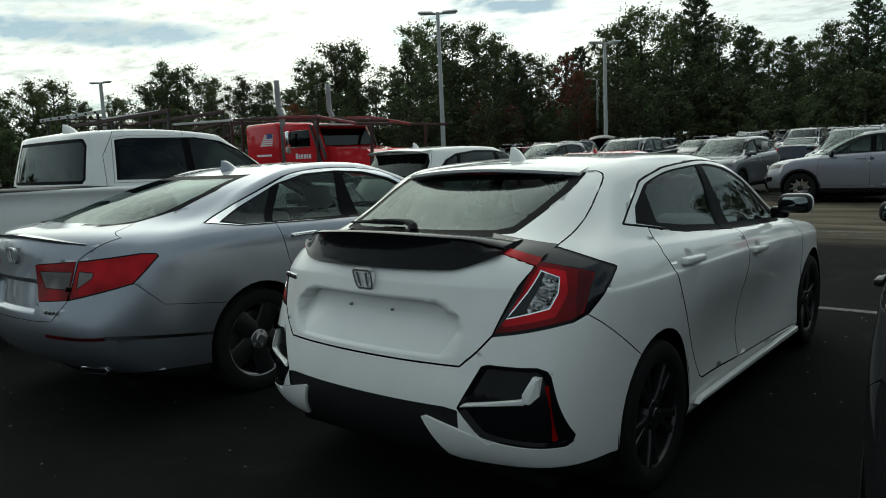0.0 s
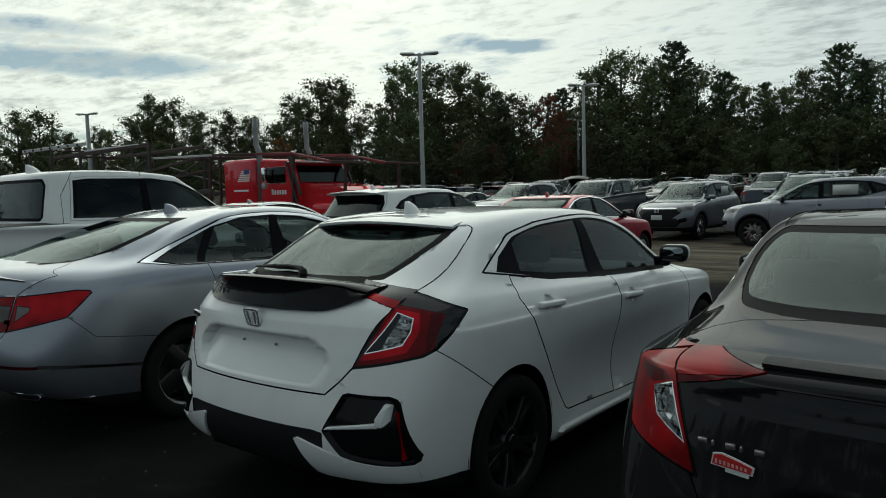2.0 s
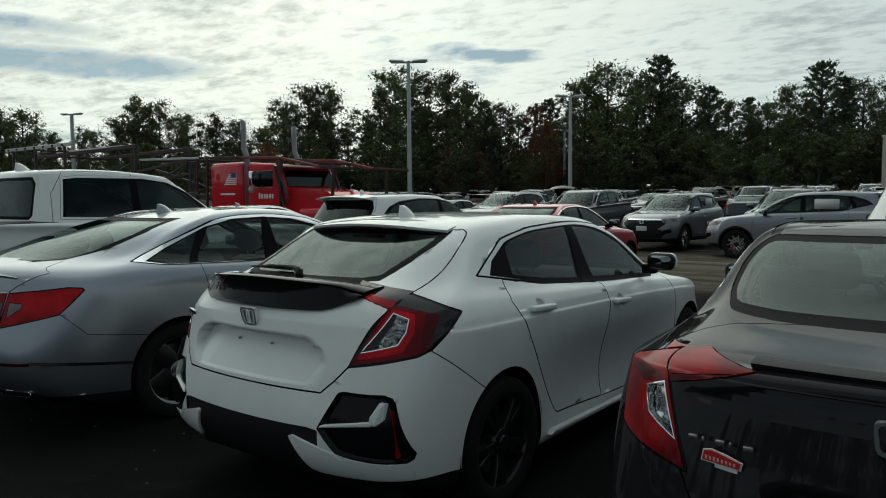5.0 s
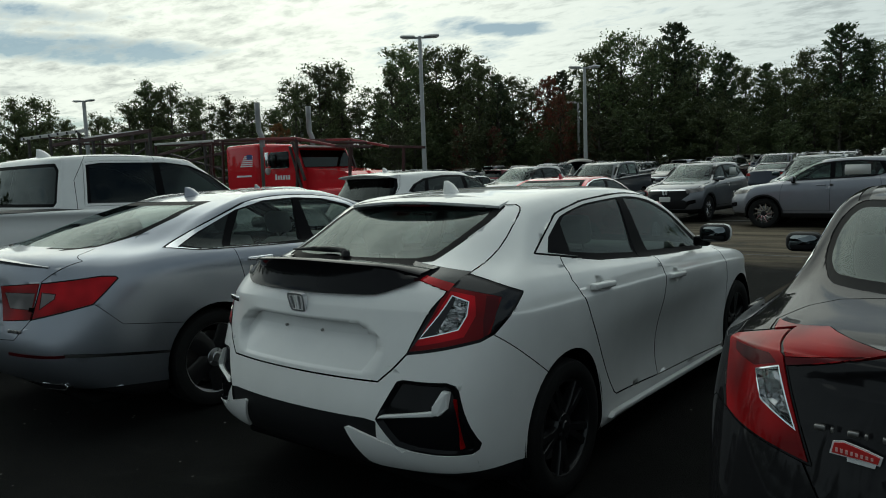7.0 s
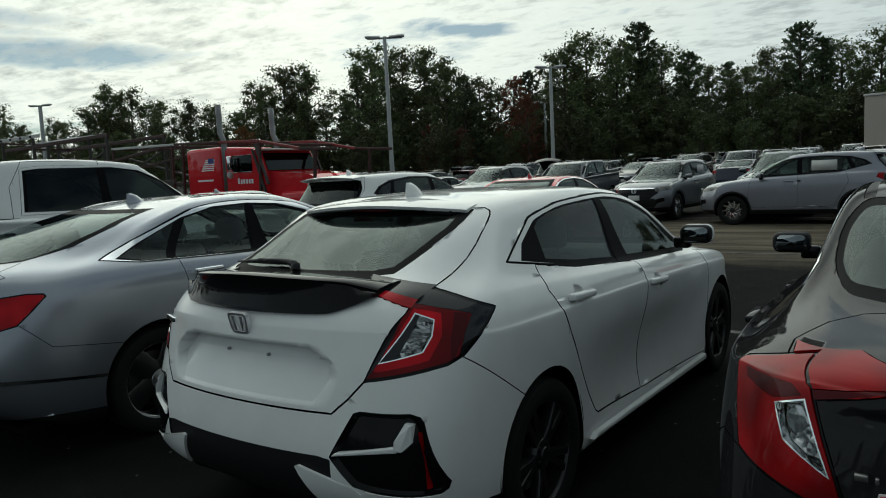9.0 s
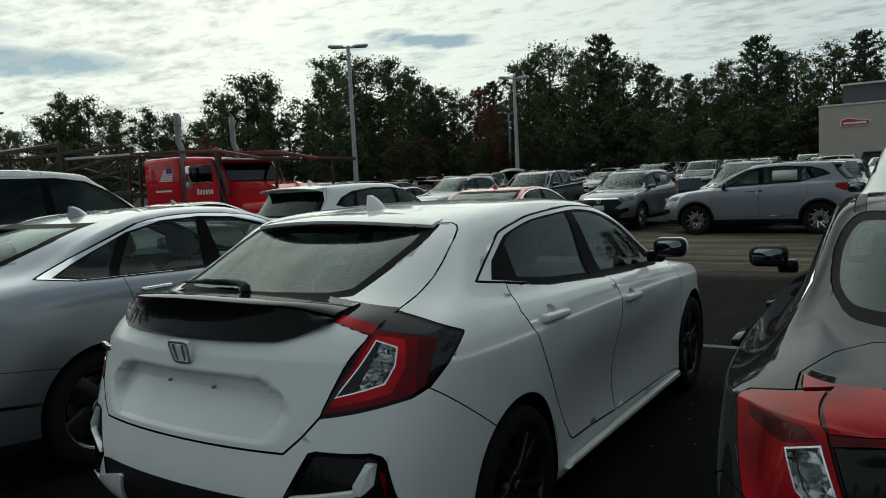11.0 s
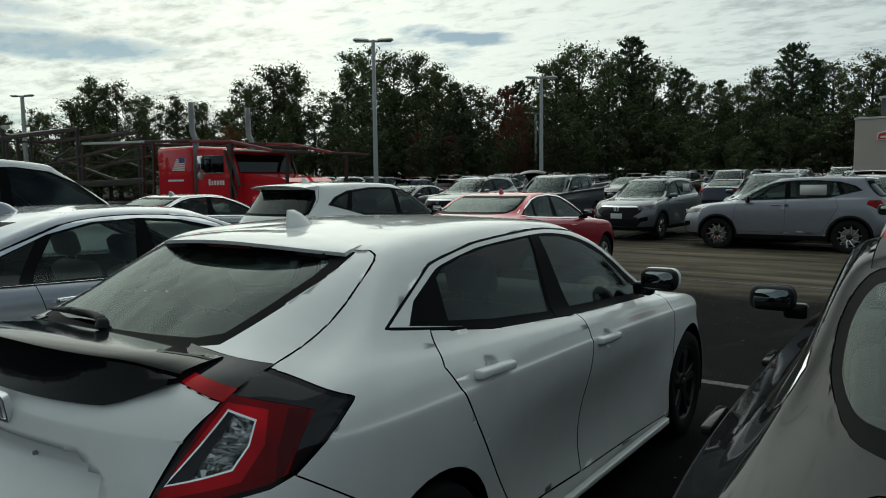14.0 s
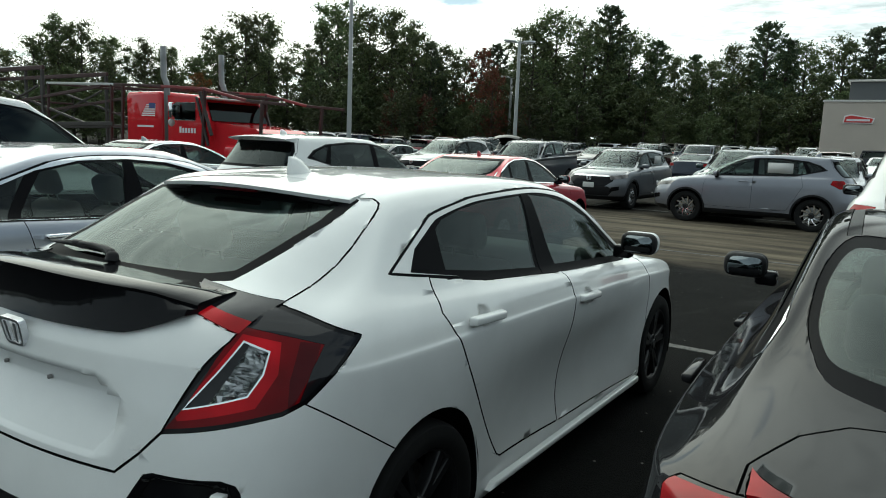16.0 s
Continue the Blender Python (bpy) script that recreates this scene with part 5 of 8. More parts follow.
    emit(car, sh, {
        "body": ("body", P, 0.002, 0.03, 0, ""), "bumper": ("rear_bumper", P, 0.0018, 0.03, 0, ""), "boot_lid": ("boot_lid", P, 0.003, 0.03, 0, ""),
        "bonnet": ("bonnet", P, 0.002, 0.02, 0, ""), "rear_door": ("rear_door", P, 0.0025, 0.025, 0, ""), "front_door": ("front_door", P, 0.0025, 0.025, 0, ""),
        "valance": ("valance", BLACK, 0, 0.02, -0.004, "matt black lower bumper"), "lamp_edge": ("lamp_edge", PIANO, 0, 0.03, -0.002, ""),
        "lamp_red": ("tail_lamp", REDGLOW, 0.0005, 0.012, 0.002, "red tail lamp lens"), "lamp_bezel": ("lamp_bezel", REDDARK, 0, 0.01, 0.002, ""),
        "lamp_clear": ("clear_lens", LENSGREY, 0, 0.01, 0.001, "clear lamp lens"), "lid_lamp": ("inner_lamp", REDLENS, 0.002, 0.012, 0.002, "red lamp lens"),
        "lid_clear": ("inner_clear_lens", LENSGREY, 0.001, 0.01, 0.001, "clear lamp lens"), "bump_reflector": ("reflector", REDDARK, 0, 0.01, 0.003, "dark red reflector"),
        "chrome_line": ("chrome_line", CHROME, 0, 0.01, 0.003, "chrome bumper line"), "rear_frit": ("rear_window_border", SEAL, 0, 0.008, -0.002, "black glass border"),
        "rear_glass": ("rear_window", GLASS_CLEAR, 0, 0, -0.002, "rear window"), "seal": ("window_seal", SEAL, 0, 0.012, -0.001, "black window seal"),
        "trim": ("window_trim", CHROME, 0, 0.012, 0.002, "chrome window trim"), "quarter_glass": ("quarter_window", GLASS_DARK, 0, 0.004, -0.002, "dark quarter window"),
        "rear_side_glass": ("rear_side_window", GLASS_CLEAR, 0, 0, -0.003, "side window"), "front_side_glass": ("front_side_window", GLASS_CLEAR, 0, 0, -0.003, "side window"),
        "pillar": ("pillar_cover", SEAL, 0, 0.01, 0.001, "black pillar cover"), "windscreen": ("windscreen", GLASS_CLEAR, 0, 0, -0.002, "windscreen")})
    rows = []
    for i in range(21):
        k = -1 + 2 * i / 20
        a = abs(k)
        x, yt, zt = 0.62 * k, 0.085 + 0.13 * a ** 2.5, 1.105 - 0.045 * a ** 2
        rows.append([(x, 0.36 + 0.06 * a, 1.118 - 0.02 * a), (x, yt + 0.06, zt + 0.004), (x, yt, zt), (x, yt + 0.006, zt - 0.018), (x, yt + 0.05, zt - 0.040), (x, 0.34 + 0.06 * a, 1.06)])
    wing_part("boot_lip", rows, P, car)
    part("aerial", fin_bm(1.52, 1.43, 0.068, 0.18, 0.030), P, car, "silver shark-fin aerial")
    for s in (1, -1):
        bm = prism_bm(round_poly([(-0.10, -0.020), (0.085, -0.020), (0.105, 0.0), (0.09, 0.020), (-0.10, 0.020)], 0.009, 3), 0.11, pose(s * 0.60, 0.292, 0.340, 90, 0, 18 * s), 0.004)
        ex = part("exhaust_tip", bm, CHROME, car, "chrome exhaust tip", smooth=False)
        bm = prism_bm(round_poly([(-0.090, -0.013), (0.076, -0.013), (0.092, 0.0), (0.080, 0.013), (-0.090, 0.013)], 0.007, 3), 0.004, pose(s * 0.60, 0.292, 0.340, 90, 0, 18 * s) @ pose(0, 0, 0.109))
        part("exhaust_bore", bm, SEAL, ex, smooth=False)
        for y, z in ((1.53, 0.985), (2.50, 0.955)):
            hb = handle_bm(0.22, 0.03, 0.034)
            bmesh.ops.transform(hb, matrix=pose(s * 0.915, y, z, 0, 0, 0 if s > 0 else 180), verts=hb.verts)
            part("door_handle", hb, CHROME, car, "chrome door handle")
        mirror_parts(car, s, 1.10, 2.98, 1.03, P)
    badge_at(car, pose(0, 0.060, 0.985, 95), 1.1)
    for k in range(4):
        part("name_bar", box_bm(0.40 + 0.032 * k, 0.424 + 0.032 * k, 0.045 + 0.006 * k, 0.06 + 0.006 * k, 0.672, 0.692, 0.002), DISC, car, "chrome lettering bar")
    put_wheels(car, 0.905, 1.15, 3.98, 0.335, 0.243, 0.235, (5, False, 0.12, 0.13), ALLOY, ALLOYDARK)
    liner(car, 0.90, 1.15, 3.98, 0.385, 0.345)
    underbody(car, 0.74, 0.36, 4.4)
    seat_set(car, [(1.52, True), (2.38, False)], 0.34)
    dashboard(car, 2.98, 1.0)
    part("parcel_shelf", box_bm(-0.55, 0.55, 0.78, 1.40, 0.98, 1.02, 0.01), CABIN, car)
    return car


LENSGREY = lens("clear_grey_lens", (0.24, 0.225, 0.22), 0.12, 0.0008)
PLATEPAPER = plain("plate_paper", (0.55, 0.55, 0.53), 0.6)


# ---- the dark grey sedan ----
STICKER = plain("red_sticker", (0.55, 0.03, 0.03), 0.4)
STICKER_EDGE = plain("white_sticker_edge", (0.75, 0.75, 0.75), 0.4)
STICKER_PALE = plain("pale_pink_print", (0.75, 0.45, 0.42), 0.4)


def grey_sedan(m):
    car = thing("grey_sedan", "dark grey metallic sedan with C-shaped red tail lamps and dealer sticker", "car", "", m)
    # haunches stand out over the wheels, with a tight shoulder and a valley below the cabin
    rows = sedan_rings()
    rows[6] = ring(0.17, 0.40, 0.705, 0.792, 0.735, 0.50, 4.20, 0.80, 3.85, (1.085, 1.06, 1.035, 0.98, 0.90, 0.84))
    rows.insert(6, ring(0.100, 0.33, 0.755, 0.866, 0.77, 0.50, 4.42, 0.66, 3.98, (1.037, 1.008, 0.988, 0.945, 0.837, 0.767)))
    for r, d in ((8, 0.046), (9, 0.026), (10, 0.012)):
        for c, k in ((3, 0.4), (4, 1.0), (5, 1.0), (6, 0.8), (7, 0.4)):
            x, y, z = rows[r][c]
            rows[r][c] = (x - d * k, y, z)
    sh = Shell(shell_bm(scaled(rows, 0.975, 1.0, 1.0), 7, 7))
    for y in (1.0, 3.70):
        sh.cut("side", circle_poly(y, 0.335, 0.362, 36), "arch", lambda c, n: abs(c.x) > 0.45)
    sh.drop("arch")
    sh.cut("side", [(-0.3, 0.1), (1.0, 0.1), (1.0, 0.52), (0.40, 0.835), (-0.3, 0.835)], "bumper")
    sh.both("side", [(1.18, 1.08), (1.13, 0.98), (1.25, 0.78), (1.38, 0.52), (1.50, 0.335), (2.10, 0.29), (2.10, 1.33), (1.60, 1.315), (1.38, 1.25)], "rear_door", SIDE)
    sh.both("side", [(2.10, 0.29), (3.24, 0.25), (3.36, 0.45), (3.32, 0.72), (3.22, 0.96), (2.60, 1.215), (2.30, 1.31), (2.10, 1.33)], "front_door", SIDE)
    sh.cut("top", mirrored([(0.73, 3.42), (0.70, 4.2), (0.5, 4.42), (0.3, 4.48)]), "bonnet", lambda c, n: n.z > 0.3 and c.y > 3.3)
    sh.cut("rear", mirrored([(0.35, 0.62), (0.46, 0.66), (0.510, 0.775), (0.648, 1.02), (0.655, 1.06)]), "boot_lid", REAR)
    sh.cut("top", mirrored([(0.650, 0.0), (0.640, 0.46), (0.575, 0.58), (0.50, 0.632)]), "boot_lid", lambda c, n: n.z > 0.3 and c.z > 1.03 and c.y < 0.75)
    # hollow under the boot edge
    sh.cut("rear", mirrored([(0.54, 0.955), (0.55, 0.984), (0.30, 1.048)]), "hollow", REAR, ["boot_lid"])
    sh.cut("rear", mirrored([(0.47, 0.972), (0.485, 0.986), (0.28, 1.034)]), "hollow_in", REAR, ["hollow"])
    sh.shift("hollow_in", lambda c: (0, 0.008, 0))
    sh.retag("hollow", "boot_lid")
    sh.retag("hollow_in", "boot_lid")
    sh.cut("rear", mirrored([(0.27, 0.66), (0.30, 0.80), (0.24, 0.825)]), "rec", REAR, ["boot_lid"])
    sh.cut("rear", mirrored([(0.24, 0.68), (0.265, 0.775), (0.22, 0.795)]), "rec_in", REAR, ["rec"])
    sh.shift("rec_in", lambda c: (0, 0.03, 0))
    sh.retag("rec", "boot_lid")
    sh.retag("rec_in", "boot_lid")
    sh.cut("side", [(-0.3, 0.05), (1.0, 0.05), (1.0, 0.22), (0.5, 0.25), (-0.3, 0.30)], "valance", None, ["bumper"])
    corner = lambda c, n: n.x - n.y > 0.15 and c.y < 0.75
    lamp = [(0.419, 0.777), (0.735, 0.837), (0.805, 0.92), (0.880, 0.998), (0.868, 1.014), (0.640, 1.072), (0.549, 1.024)]
    sh.both(45, lamp, "lamp_edge", corner)
    sh.both(45, inset_poly(lamp, 0.005), "lamp_red", corner, ["lamp_edge"])
    clear = [(0.634, 0.968), (0.556, 0.996), (0.470, 0.850), (0.585, 0.900)]
    sh.both(45, clear, "lamp_bezel", corner, ["lamp_red"])
    sh.both(45, inset_poly(clear, 0.0035), "lamp_clear", corner, ["lamp_bezel"])
    sh.both(45, [(0.565, 1.0), (0.640, 0.975), (0.78, 0.985), (0.80, 1.004), (0.60, 1.018)], "lamp_dark", corner, ["lamp_red"])
    sh.both("rear", [(0.328, 1.064), (0.60, 0.990), (0.618, 0.996), (0.630, 1.068), (0.486, 1.082)], "lid_lamp", lambda c, n: c.y < 0.42, ["boot_lid"])
    sh.both("rear", [(0.38, 1.051), (0.60, 0.990), (0.618, 0.996), (0.620, 1.010)], "lid_dark", lambda c, n: c.y < 0.42, ["lid_lamp"])
    back = lambda c, n: n.y < -0.1 and c.y > 0.5
    gl = mirrored([(0.40, 1.122), (0.56, 1.128), (0.605, 1.175), (0.60, 1.28), (0.545, 1.362)])
    gl = round_poly(gl, 0.06, 3)
    sh.cut("rear", gl, "rear_frit", back)
    sh.cut("rear", round_poly(inset_poly(gl, 0.022), 0.05, 4), "rear_glass", back, ["rear_frit"])
    dlo = [(1.04, 1.092), (1.30, 1.050), (2.00, 1.020), (2.95, 0.965), (3.18, 0.995), (2.60, 1.255), (2.35, 1.330), (2.00, 1.358), (1.62, 1.342), (1.38, 1.290), (1.12, 1.178), (1.02, 1.112)]
    dlo = smooth_chain(dlo, 4, 10)
    sh.both("side", dlo, "trim", SIDE)
    sh.both("side", inset_poly(dlo, 0.006), "seal", SIDE, ["trim"])
    sh.both("side", [(1.36, 1.070), (1.90, 1.045), (1.97, 1.335), (1.62, 1.322), (1.42, 1.276)], "rear_side_glass", SIDE, ["seal"])
    sh.both("side", [(2.06, 1.038), (2.90, 0.990), (3.02, 1.000), (2.56, 1.232), (2.32, 1.308), (2.04, 1.340)], "front_side_glass", SIDE, ["seal"])
    sh.cut("rear", mirrored([(0.66, 0.995), (0.63, 1.10), (0.57, 1.24), (0.50, 1.355)]), "windscreen", lambda c, n: n.y > 0.12 and c.y > 2.4 and n.z > 0.3)
    sh.both("top", [(0.515, 1.52), (0.548, 1.52), (0.535, 2.45), (0.505, 2.45)], "roof_strip", lambda c, n: n.z > 0.6 and c.z > 1.3)
    crystal(car, sh, "lamp_clear_r", -0.024, 9)
    crystal(car, sh, "lamp_clear_l", -0.024, 10)
    P = GREY
    emit(car, sh, {
        "body": ("body", P, 0.002, 0.03, 0, ""), "bumper": ("rear_bumper", P, 0.0018, 0.03, 0, ""), "boot_lid": ("boot_lid", P, 0.004, 0.03, 0, ""),
        "bonnet": ("bonnet", P, 0.002, 0.02, 0, ""), "rear_door": ("rear_door", P, 0.0025, 0.025, 0, ""), "front_door": ("front_door", P, 0.0025, 0.025, 0, ""),
        "valance": ("valance", BLACK, 0, 0.02, -0.004, "matt black lower bumper"), "lamp_edge": ("lamp_edge", PIANO, 0, 0.03, -0.002, ""),
        "lamp_red": ("tail_lamp", REDBRIGHT, 0.0005, 0.012, 0.002, "bright red tail lamp lens"), "lamp_dark": ("lamp_shade", REDDARK, 0, 0.01, 0.002, "dark red lamp inner"),
        "lamp_bezel": ("lamp_bezel", CHROME, 0, 0.02, 0.002, "chrome lamp bezel"), "lamp_clear": ("clear_lens", CLEARLENS, 0, 0, 0, "clear lamp lens"),
        "lid_lamp": ("inner_lamp", REDBRIGHT, 0.002, 0.012, 0.003, "red lamp lens"), "lid_dark": ("inner_lamp_shade", REDDARK, 0, 0.01, 0.002, "dark red lamp inner"),
        "rear_frit": ("rear_window_border", SEAL, 0, 0.008, -0.002, "black glass border"), "rear_glass": ("rear_window", GLASS, 0, 0, -0.002, "rear window"),
        "trim": ("window_trim", CHROME, 0, 0.012, 0.002, "chrome window trim"), "seal": ("window_seal", SEAL, 0, 0.012, 0.0, "black window seal"),
        "rear_side_glass": ("rear_side_window", GLASS, 0, 0, -0.002, "side window"), "front_side_glass": ("front_side_window", GLASS, 0, 0, -0.002, "side window"),
        "windscreen": ("windscreen", GLASS_CLEAR, 0, 0, -0.002, "windscreen"), "roof_strip": ("roof_strip", BLACK, 0, 0.012, -0.003, "black roof strip")})
    for s in (1, -1):
        mirror_parts(car, s, 1.088, 2.90, 0.972, BLACK)
        for y, z in ((1.40, 0.93), (2.38, 0.89)):
            hb = handle_bm(0.22, 0.03, 0.034)
            bmesh.ops.transform(hb, matrix=pose(s * 0.883, y, z, 0, 0, 0 if s > 0 else 180), verts=hb.verts)
            part("door_handle", hb, P, car)
    rows = []
    for i in range(17):
        k = -1 + 2 * i / 16
        a = abs(k)
        x, yt = 0.345 * k, 0.130 + 0.03 * a ** 2
        rows.append([(x, 0.20 + 0.03 * a, 1.092), (x, yt + 0.02, 1.091), (x, yt, 1.086), (x, yt + 0.006, 1.074), (x, 0.19 + 0.03 * a, 1.068)])
    wing_part("boot_lip", rows, BLACK, car, "black boot lip")
    # model name as plain bars, dealer sticker as a plain red shape
    for k in range(5):
        x = -0.485 + 0.036 * k
        part("name_bar", box_bm(x, x + (0.024 if k % 2 == 0 else 0.007), 0.092 - 0.006 * k, 0.104 - 0.006 * k, 0.874, 0.888, 0.002), DISC, car, "chrome lettering bar")
    tilt = pose(-0.395, 0.079, 0.838, 90 + 8, 3, -10) @ Matrix.Diagonal((0.84, 0.84, 1.0, 1.0))
    e = part("sticker", prism_bm([(-0.066, -0.018), (0.062, -0.018), (0.068, 0.010), (0.02, 0.022), (-0.03, 0.030), (-0.058, 0.022)], 0.003, tilt), STICKER_EDGE, car, "red and white dealer sticker", smooth=False)
    part("sticker_face", prism_bm([(-0.060, -0.013), (0.057, -0.013), (0.062, 0.007), (0.018, 0.017), (-0.03, 0.025), (-0.054, 0.018)], 0.002, tilt @ pose(0, 0, 0.003)), STICKER, e, smooth=False)
    for k in range(8):
        part("sticker_bar", box_bm(-0.050 + 0.0128 * k, -0.0435 + 0.0128 * k, -0.007, 0.006 - 0.0005 * k, 0.005, 0.006, 0, 1, None, tilt), STICKER_PALE, e, smooth=False)
    part("sticker_tail", prism_bm([(-0.02, -0.030), (0.050, -0.030), (0.052, -0.019), (-0.02, -0.019)], 0.003, tilt), STICKER_EDGE, e, smooth=False)
    badge_at(car, pose(0, 0.068, 0.965, 95))
    put_wheels(car, 0.878, 1.0, 3.70, 0.318, 0.205, 0.215, (5, True, 0.0, 0.05), ALLOY, ALLOY)
    liner(car, 0.875, 1.0, 3.70, 0.372, 0.335)
    underbody(car, 0.72, 0.34, 4.2)
    seat_set(car, [(1.42, True), (2.25, False)], 0.32)
    dashboard(car, 2.85, 0.98)
    part("parcel_shelf", box_bm(-0.54, 0.54, 0.74, 1.34, 0.98, 1.01, 0.01), CABIN, car)
    part("seat_paper", box_bm(0.30, 0.50, 1.30, 1.32, 1.12, 1.22, 0.004), PLATEPAPER, car, "white paper on the headrest")
    return car


REDBRIGHT = lens("bright_red_lens", (0.26, 0.002, 0.005), 0.35, 0.0)
silver_sedan(pose(-2.66, -0.31, 0))
grey_sedan(pose(2.575, -0.17, 0, 0, 0, 2.0))


# ---- the white pickup ----
def pickup_rings(k=1.0):
    body = [
        ring(0.20, 0.10, 0.86, 0.90, 0.80, 0.35, 5.25, 0.50, 4.75, (0.42, 0.40, 0.36, 0.36, 0.36, 0.36)),
        ring(0.04, 0.12, 0.92, 0.97, 0.88, 0.40, 5.36, 0.45, 4.75, (0.55, 0.55, 0.50, 0.48, 0.48, 0.48)),
        ring(0.02, 0.12, 0.94, 0.995, 0.90, 0.42, 5.38, 0.45, 4.75, (0.80, 0.80, 0.78, 0.76, 0.74, 0.72)),
        ring(0.04, 0.12, 0.945, 0.998, 0.88, 0.44, 5.34, 0.45, 4.70, (1.10, 1.10, 1.08, 1.04, 0.98, 0.92)),
        ring(0.06, 0.12, 0.93, 0.968, 0.84, 0.44, 5.22, 0.45, 4.65, (1.28, 1.28, 1.27, 1.20, 1.10, 1.04)),
        ring(0.08, 0.12, 0.90, 0.935, 0.80, 0.40, 4.90, 0.45, 4.55, (1.350, 1.350, 1.345, 1.29, 1.18, 1.14)),
        ring(0.14, 0.12, 0.86, 0.90, 0.76, 0.30, 4.40, 0.50, 4.20, (1.352, 1.352, 1.350, 1.30, 1.22, 1.20))]
    return body


def cab_rings(y0=1.08):
    return [
        ring(y0 + 0.02, 0.06, 0.86, 0.955, 0.84, 0.30, 3.66, y0 + 0.12, 3.44, (1.20, 1.20, 1.20, 1.20, 1.16, 1.16)),
        ring(y0 + 0.02, 0.06, 0.85, 0.945, 0.82, 0.30, 3.58, y0 + 0.12, 3.36, (1.32, 1.32, 1.32, 1.29, 1.22, 1.22)),
        ring(y0 + 0.06, 0.06, 0.81, 0.885, 0.76, 0.26, 3.26, y0 + 0.16, 3.08, (1.55, 1.55, 1.55, 1.53, 1.45, 1.46)),
        ring(y0 + 0.11, 0.06, 0.75, 0.80, 0.68, 0.20, 2.84, y0 + 0.20, 2.68, (1.775, 1.775, 1.785, 1.795, 1.735, 1.74)),
        ring(y0 + 0.18, 0.05, 0.62, 0.66, 0.56, 0.14, 2.70, y0 + 0.28, 2.58, (1.835, 1.833, 1.838, 1.848, 1.80, 1.79)),
        top_ring(y0 + 0.26, 2.62, 1.855, 1.872, 1.82)]


def pickup(name, label, m, mat, colour=None, res=5, glass_mat=None):
    car = thing(name, label, "pickup truck", "", m)
    g = glass_mat or GLASS_DARK
    sh = Shell(shell_bm(scaled(pickup_rings(), 1.0, 0.93, 1.0), res, res))
    for y in (0.98, 4.0):
        sh.cut("side", circle_poly(y, 0.40, 0.44, 32), "arch", lambda c, n: abs(c.x) > 0.5)
    sh.drop("arch")
    sh.cut("top", [(-0.80, 0.12), (0.80, 0.12), (0.80, 1.30), (-0.80, 1.30)], "hole", lambda c, n: c.z > 1.2 and n.z > 0.3)
    sh.drop("hole")
    sh.cut("rear", mirrored([(0.78, 0.62), (0.78, 1.34)]), "tailgate", REAR)
    sh.both("side", [(0.10, 1.318), (1.34, 1.318), (1.34, 1.37), (0.10, 1.37)], "bed_rail")
    sh.both("rear", [(0.80, 0.85), (0.90, 0.85), (0.96, 1.0), (0.96, 1.27), (0.80, 1.27)], "tail_lamp", lambda c, n: c.y < 0.3)
    sh.cut("rear", mirrored([(0.62, 0.72), (0.70, 0.95), (0.64, 1.04)]), "grille", lambda c, n: n.y > 0.3 and c.y > 4.2)
    sh.both(-45, [(-2.84, 0.88), (-2.56, 0.92), (-2.52, 1.05), (-2.82, 1.02)], "head_lamp", lambda c, n: c.y > 4.1)
    sh.cut("side", [(-0.2, 0.2), (6, 0.2), (6, 0.52), (-0.2, 0.52)], "sill")
    emit(car, sh, {"body": ("body", mat, 0.002, 0.06, 0, ""), "tailgate": ("tailgate", mat, 0.004, 0.04, 0.002, ""), "bed_rail": ("bed_rail_cap", BLACK, 0, 0.03, 0.003, "black bed rail cap"),
                   "tail_lamp": ("tail_lamp", REDLENS, 0.001, 0.02, 0.002, "red tail lamp"), "grille": ("grille", PIANO, 0, 0.03, -0.004, "black grille"),
                   "head_lamp": ("head_lamp", LENSGREY, 0.001, 0.02, 0.002, "clear head lamp"), "sill": ("sill", BLACK, 0, 0.02, 0.002, "black lower cladding")}, colour)
    part("bed_floor", box_bm(-0.84, 0.84, 0.10, 1.32, 0.78, 0.84, 0.01), BLACK, car)
    for s in (1, -1):
        part("bed_side", box_bm(s * 0.845 - 0.03, s * 0.845 + 0.03, 0.10, 1.32, 0.80, 1.335, 0.01), BLACK, car)
    cab = Shell(shell_bm(cab_rings(), res, res))
    cab.both("side", [(1.28, 1.20), (2.18, 1.20), (2.18, 1.83), (1.46, 1.83), (1.31, 1.60)], "rear_door", SIDE)
    cab.both("side", [(2.18, 1.20), (3.4, 1.15), (3.28, 1.36), (2.85, 1.68), (2.5, 1.80), (2.18, 1.83)], "front_door", SIDE)
    dlo = [(1.36, 1.34), (2.40, 1.32), (3.15, 1.30), (3.24, 1.32), (2.86, 1.63), (2.60, 1.745), (2.30, 1.785), (1.60, 1.785), (1.43, 1.765)]
    cab.both("side", dlo, "trim", SIDE)
    cab.both("side", inset_poly(dlo, 0.022), "seal", SIDE, ["trim"])
    cab.both("side", [(1.42, 1.365), (2.13, 1.355), (2.15, 1.757), (1.60, 1.756), (1.48, 1.738)], "rear_side_glass", SIDE, ["seal"])
    cab.both("side", [(2.22, 1.355), (3.05, 1.332), (3.12, 1.340), (2.80, 1.61), (2.56, 1.715), (2.30, 1.752), (2.23, 1.755)], "front_side_glass", SIDE, ["seal"])
    rw = mirrored([(0.76, 1.350), (0.80, 1.39), (0.755, 1.70), (0.69, 1.765)])
    back = lambda c, n: n.y < -0.3
    cab.cut("rear", rw, "rear_frit", back)
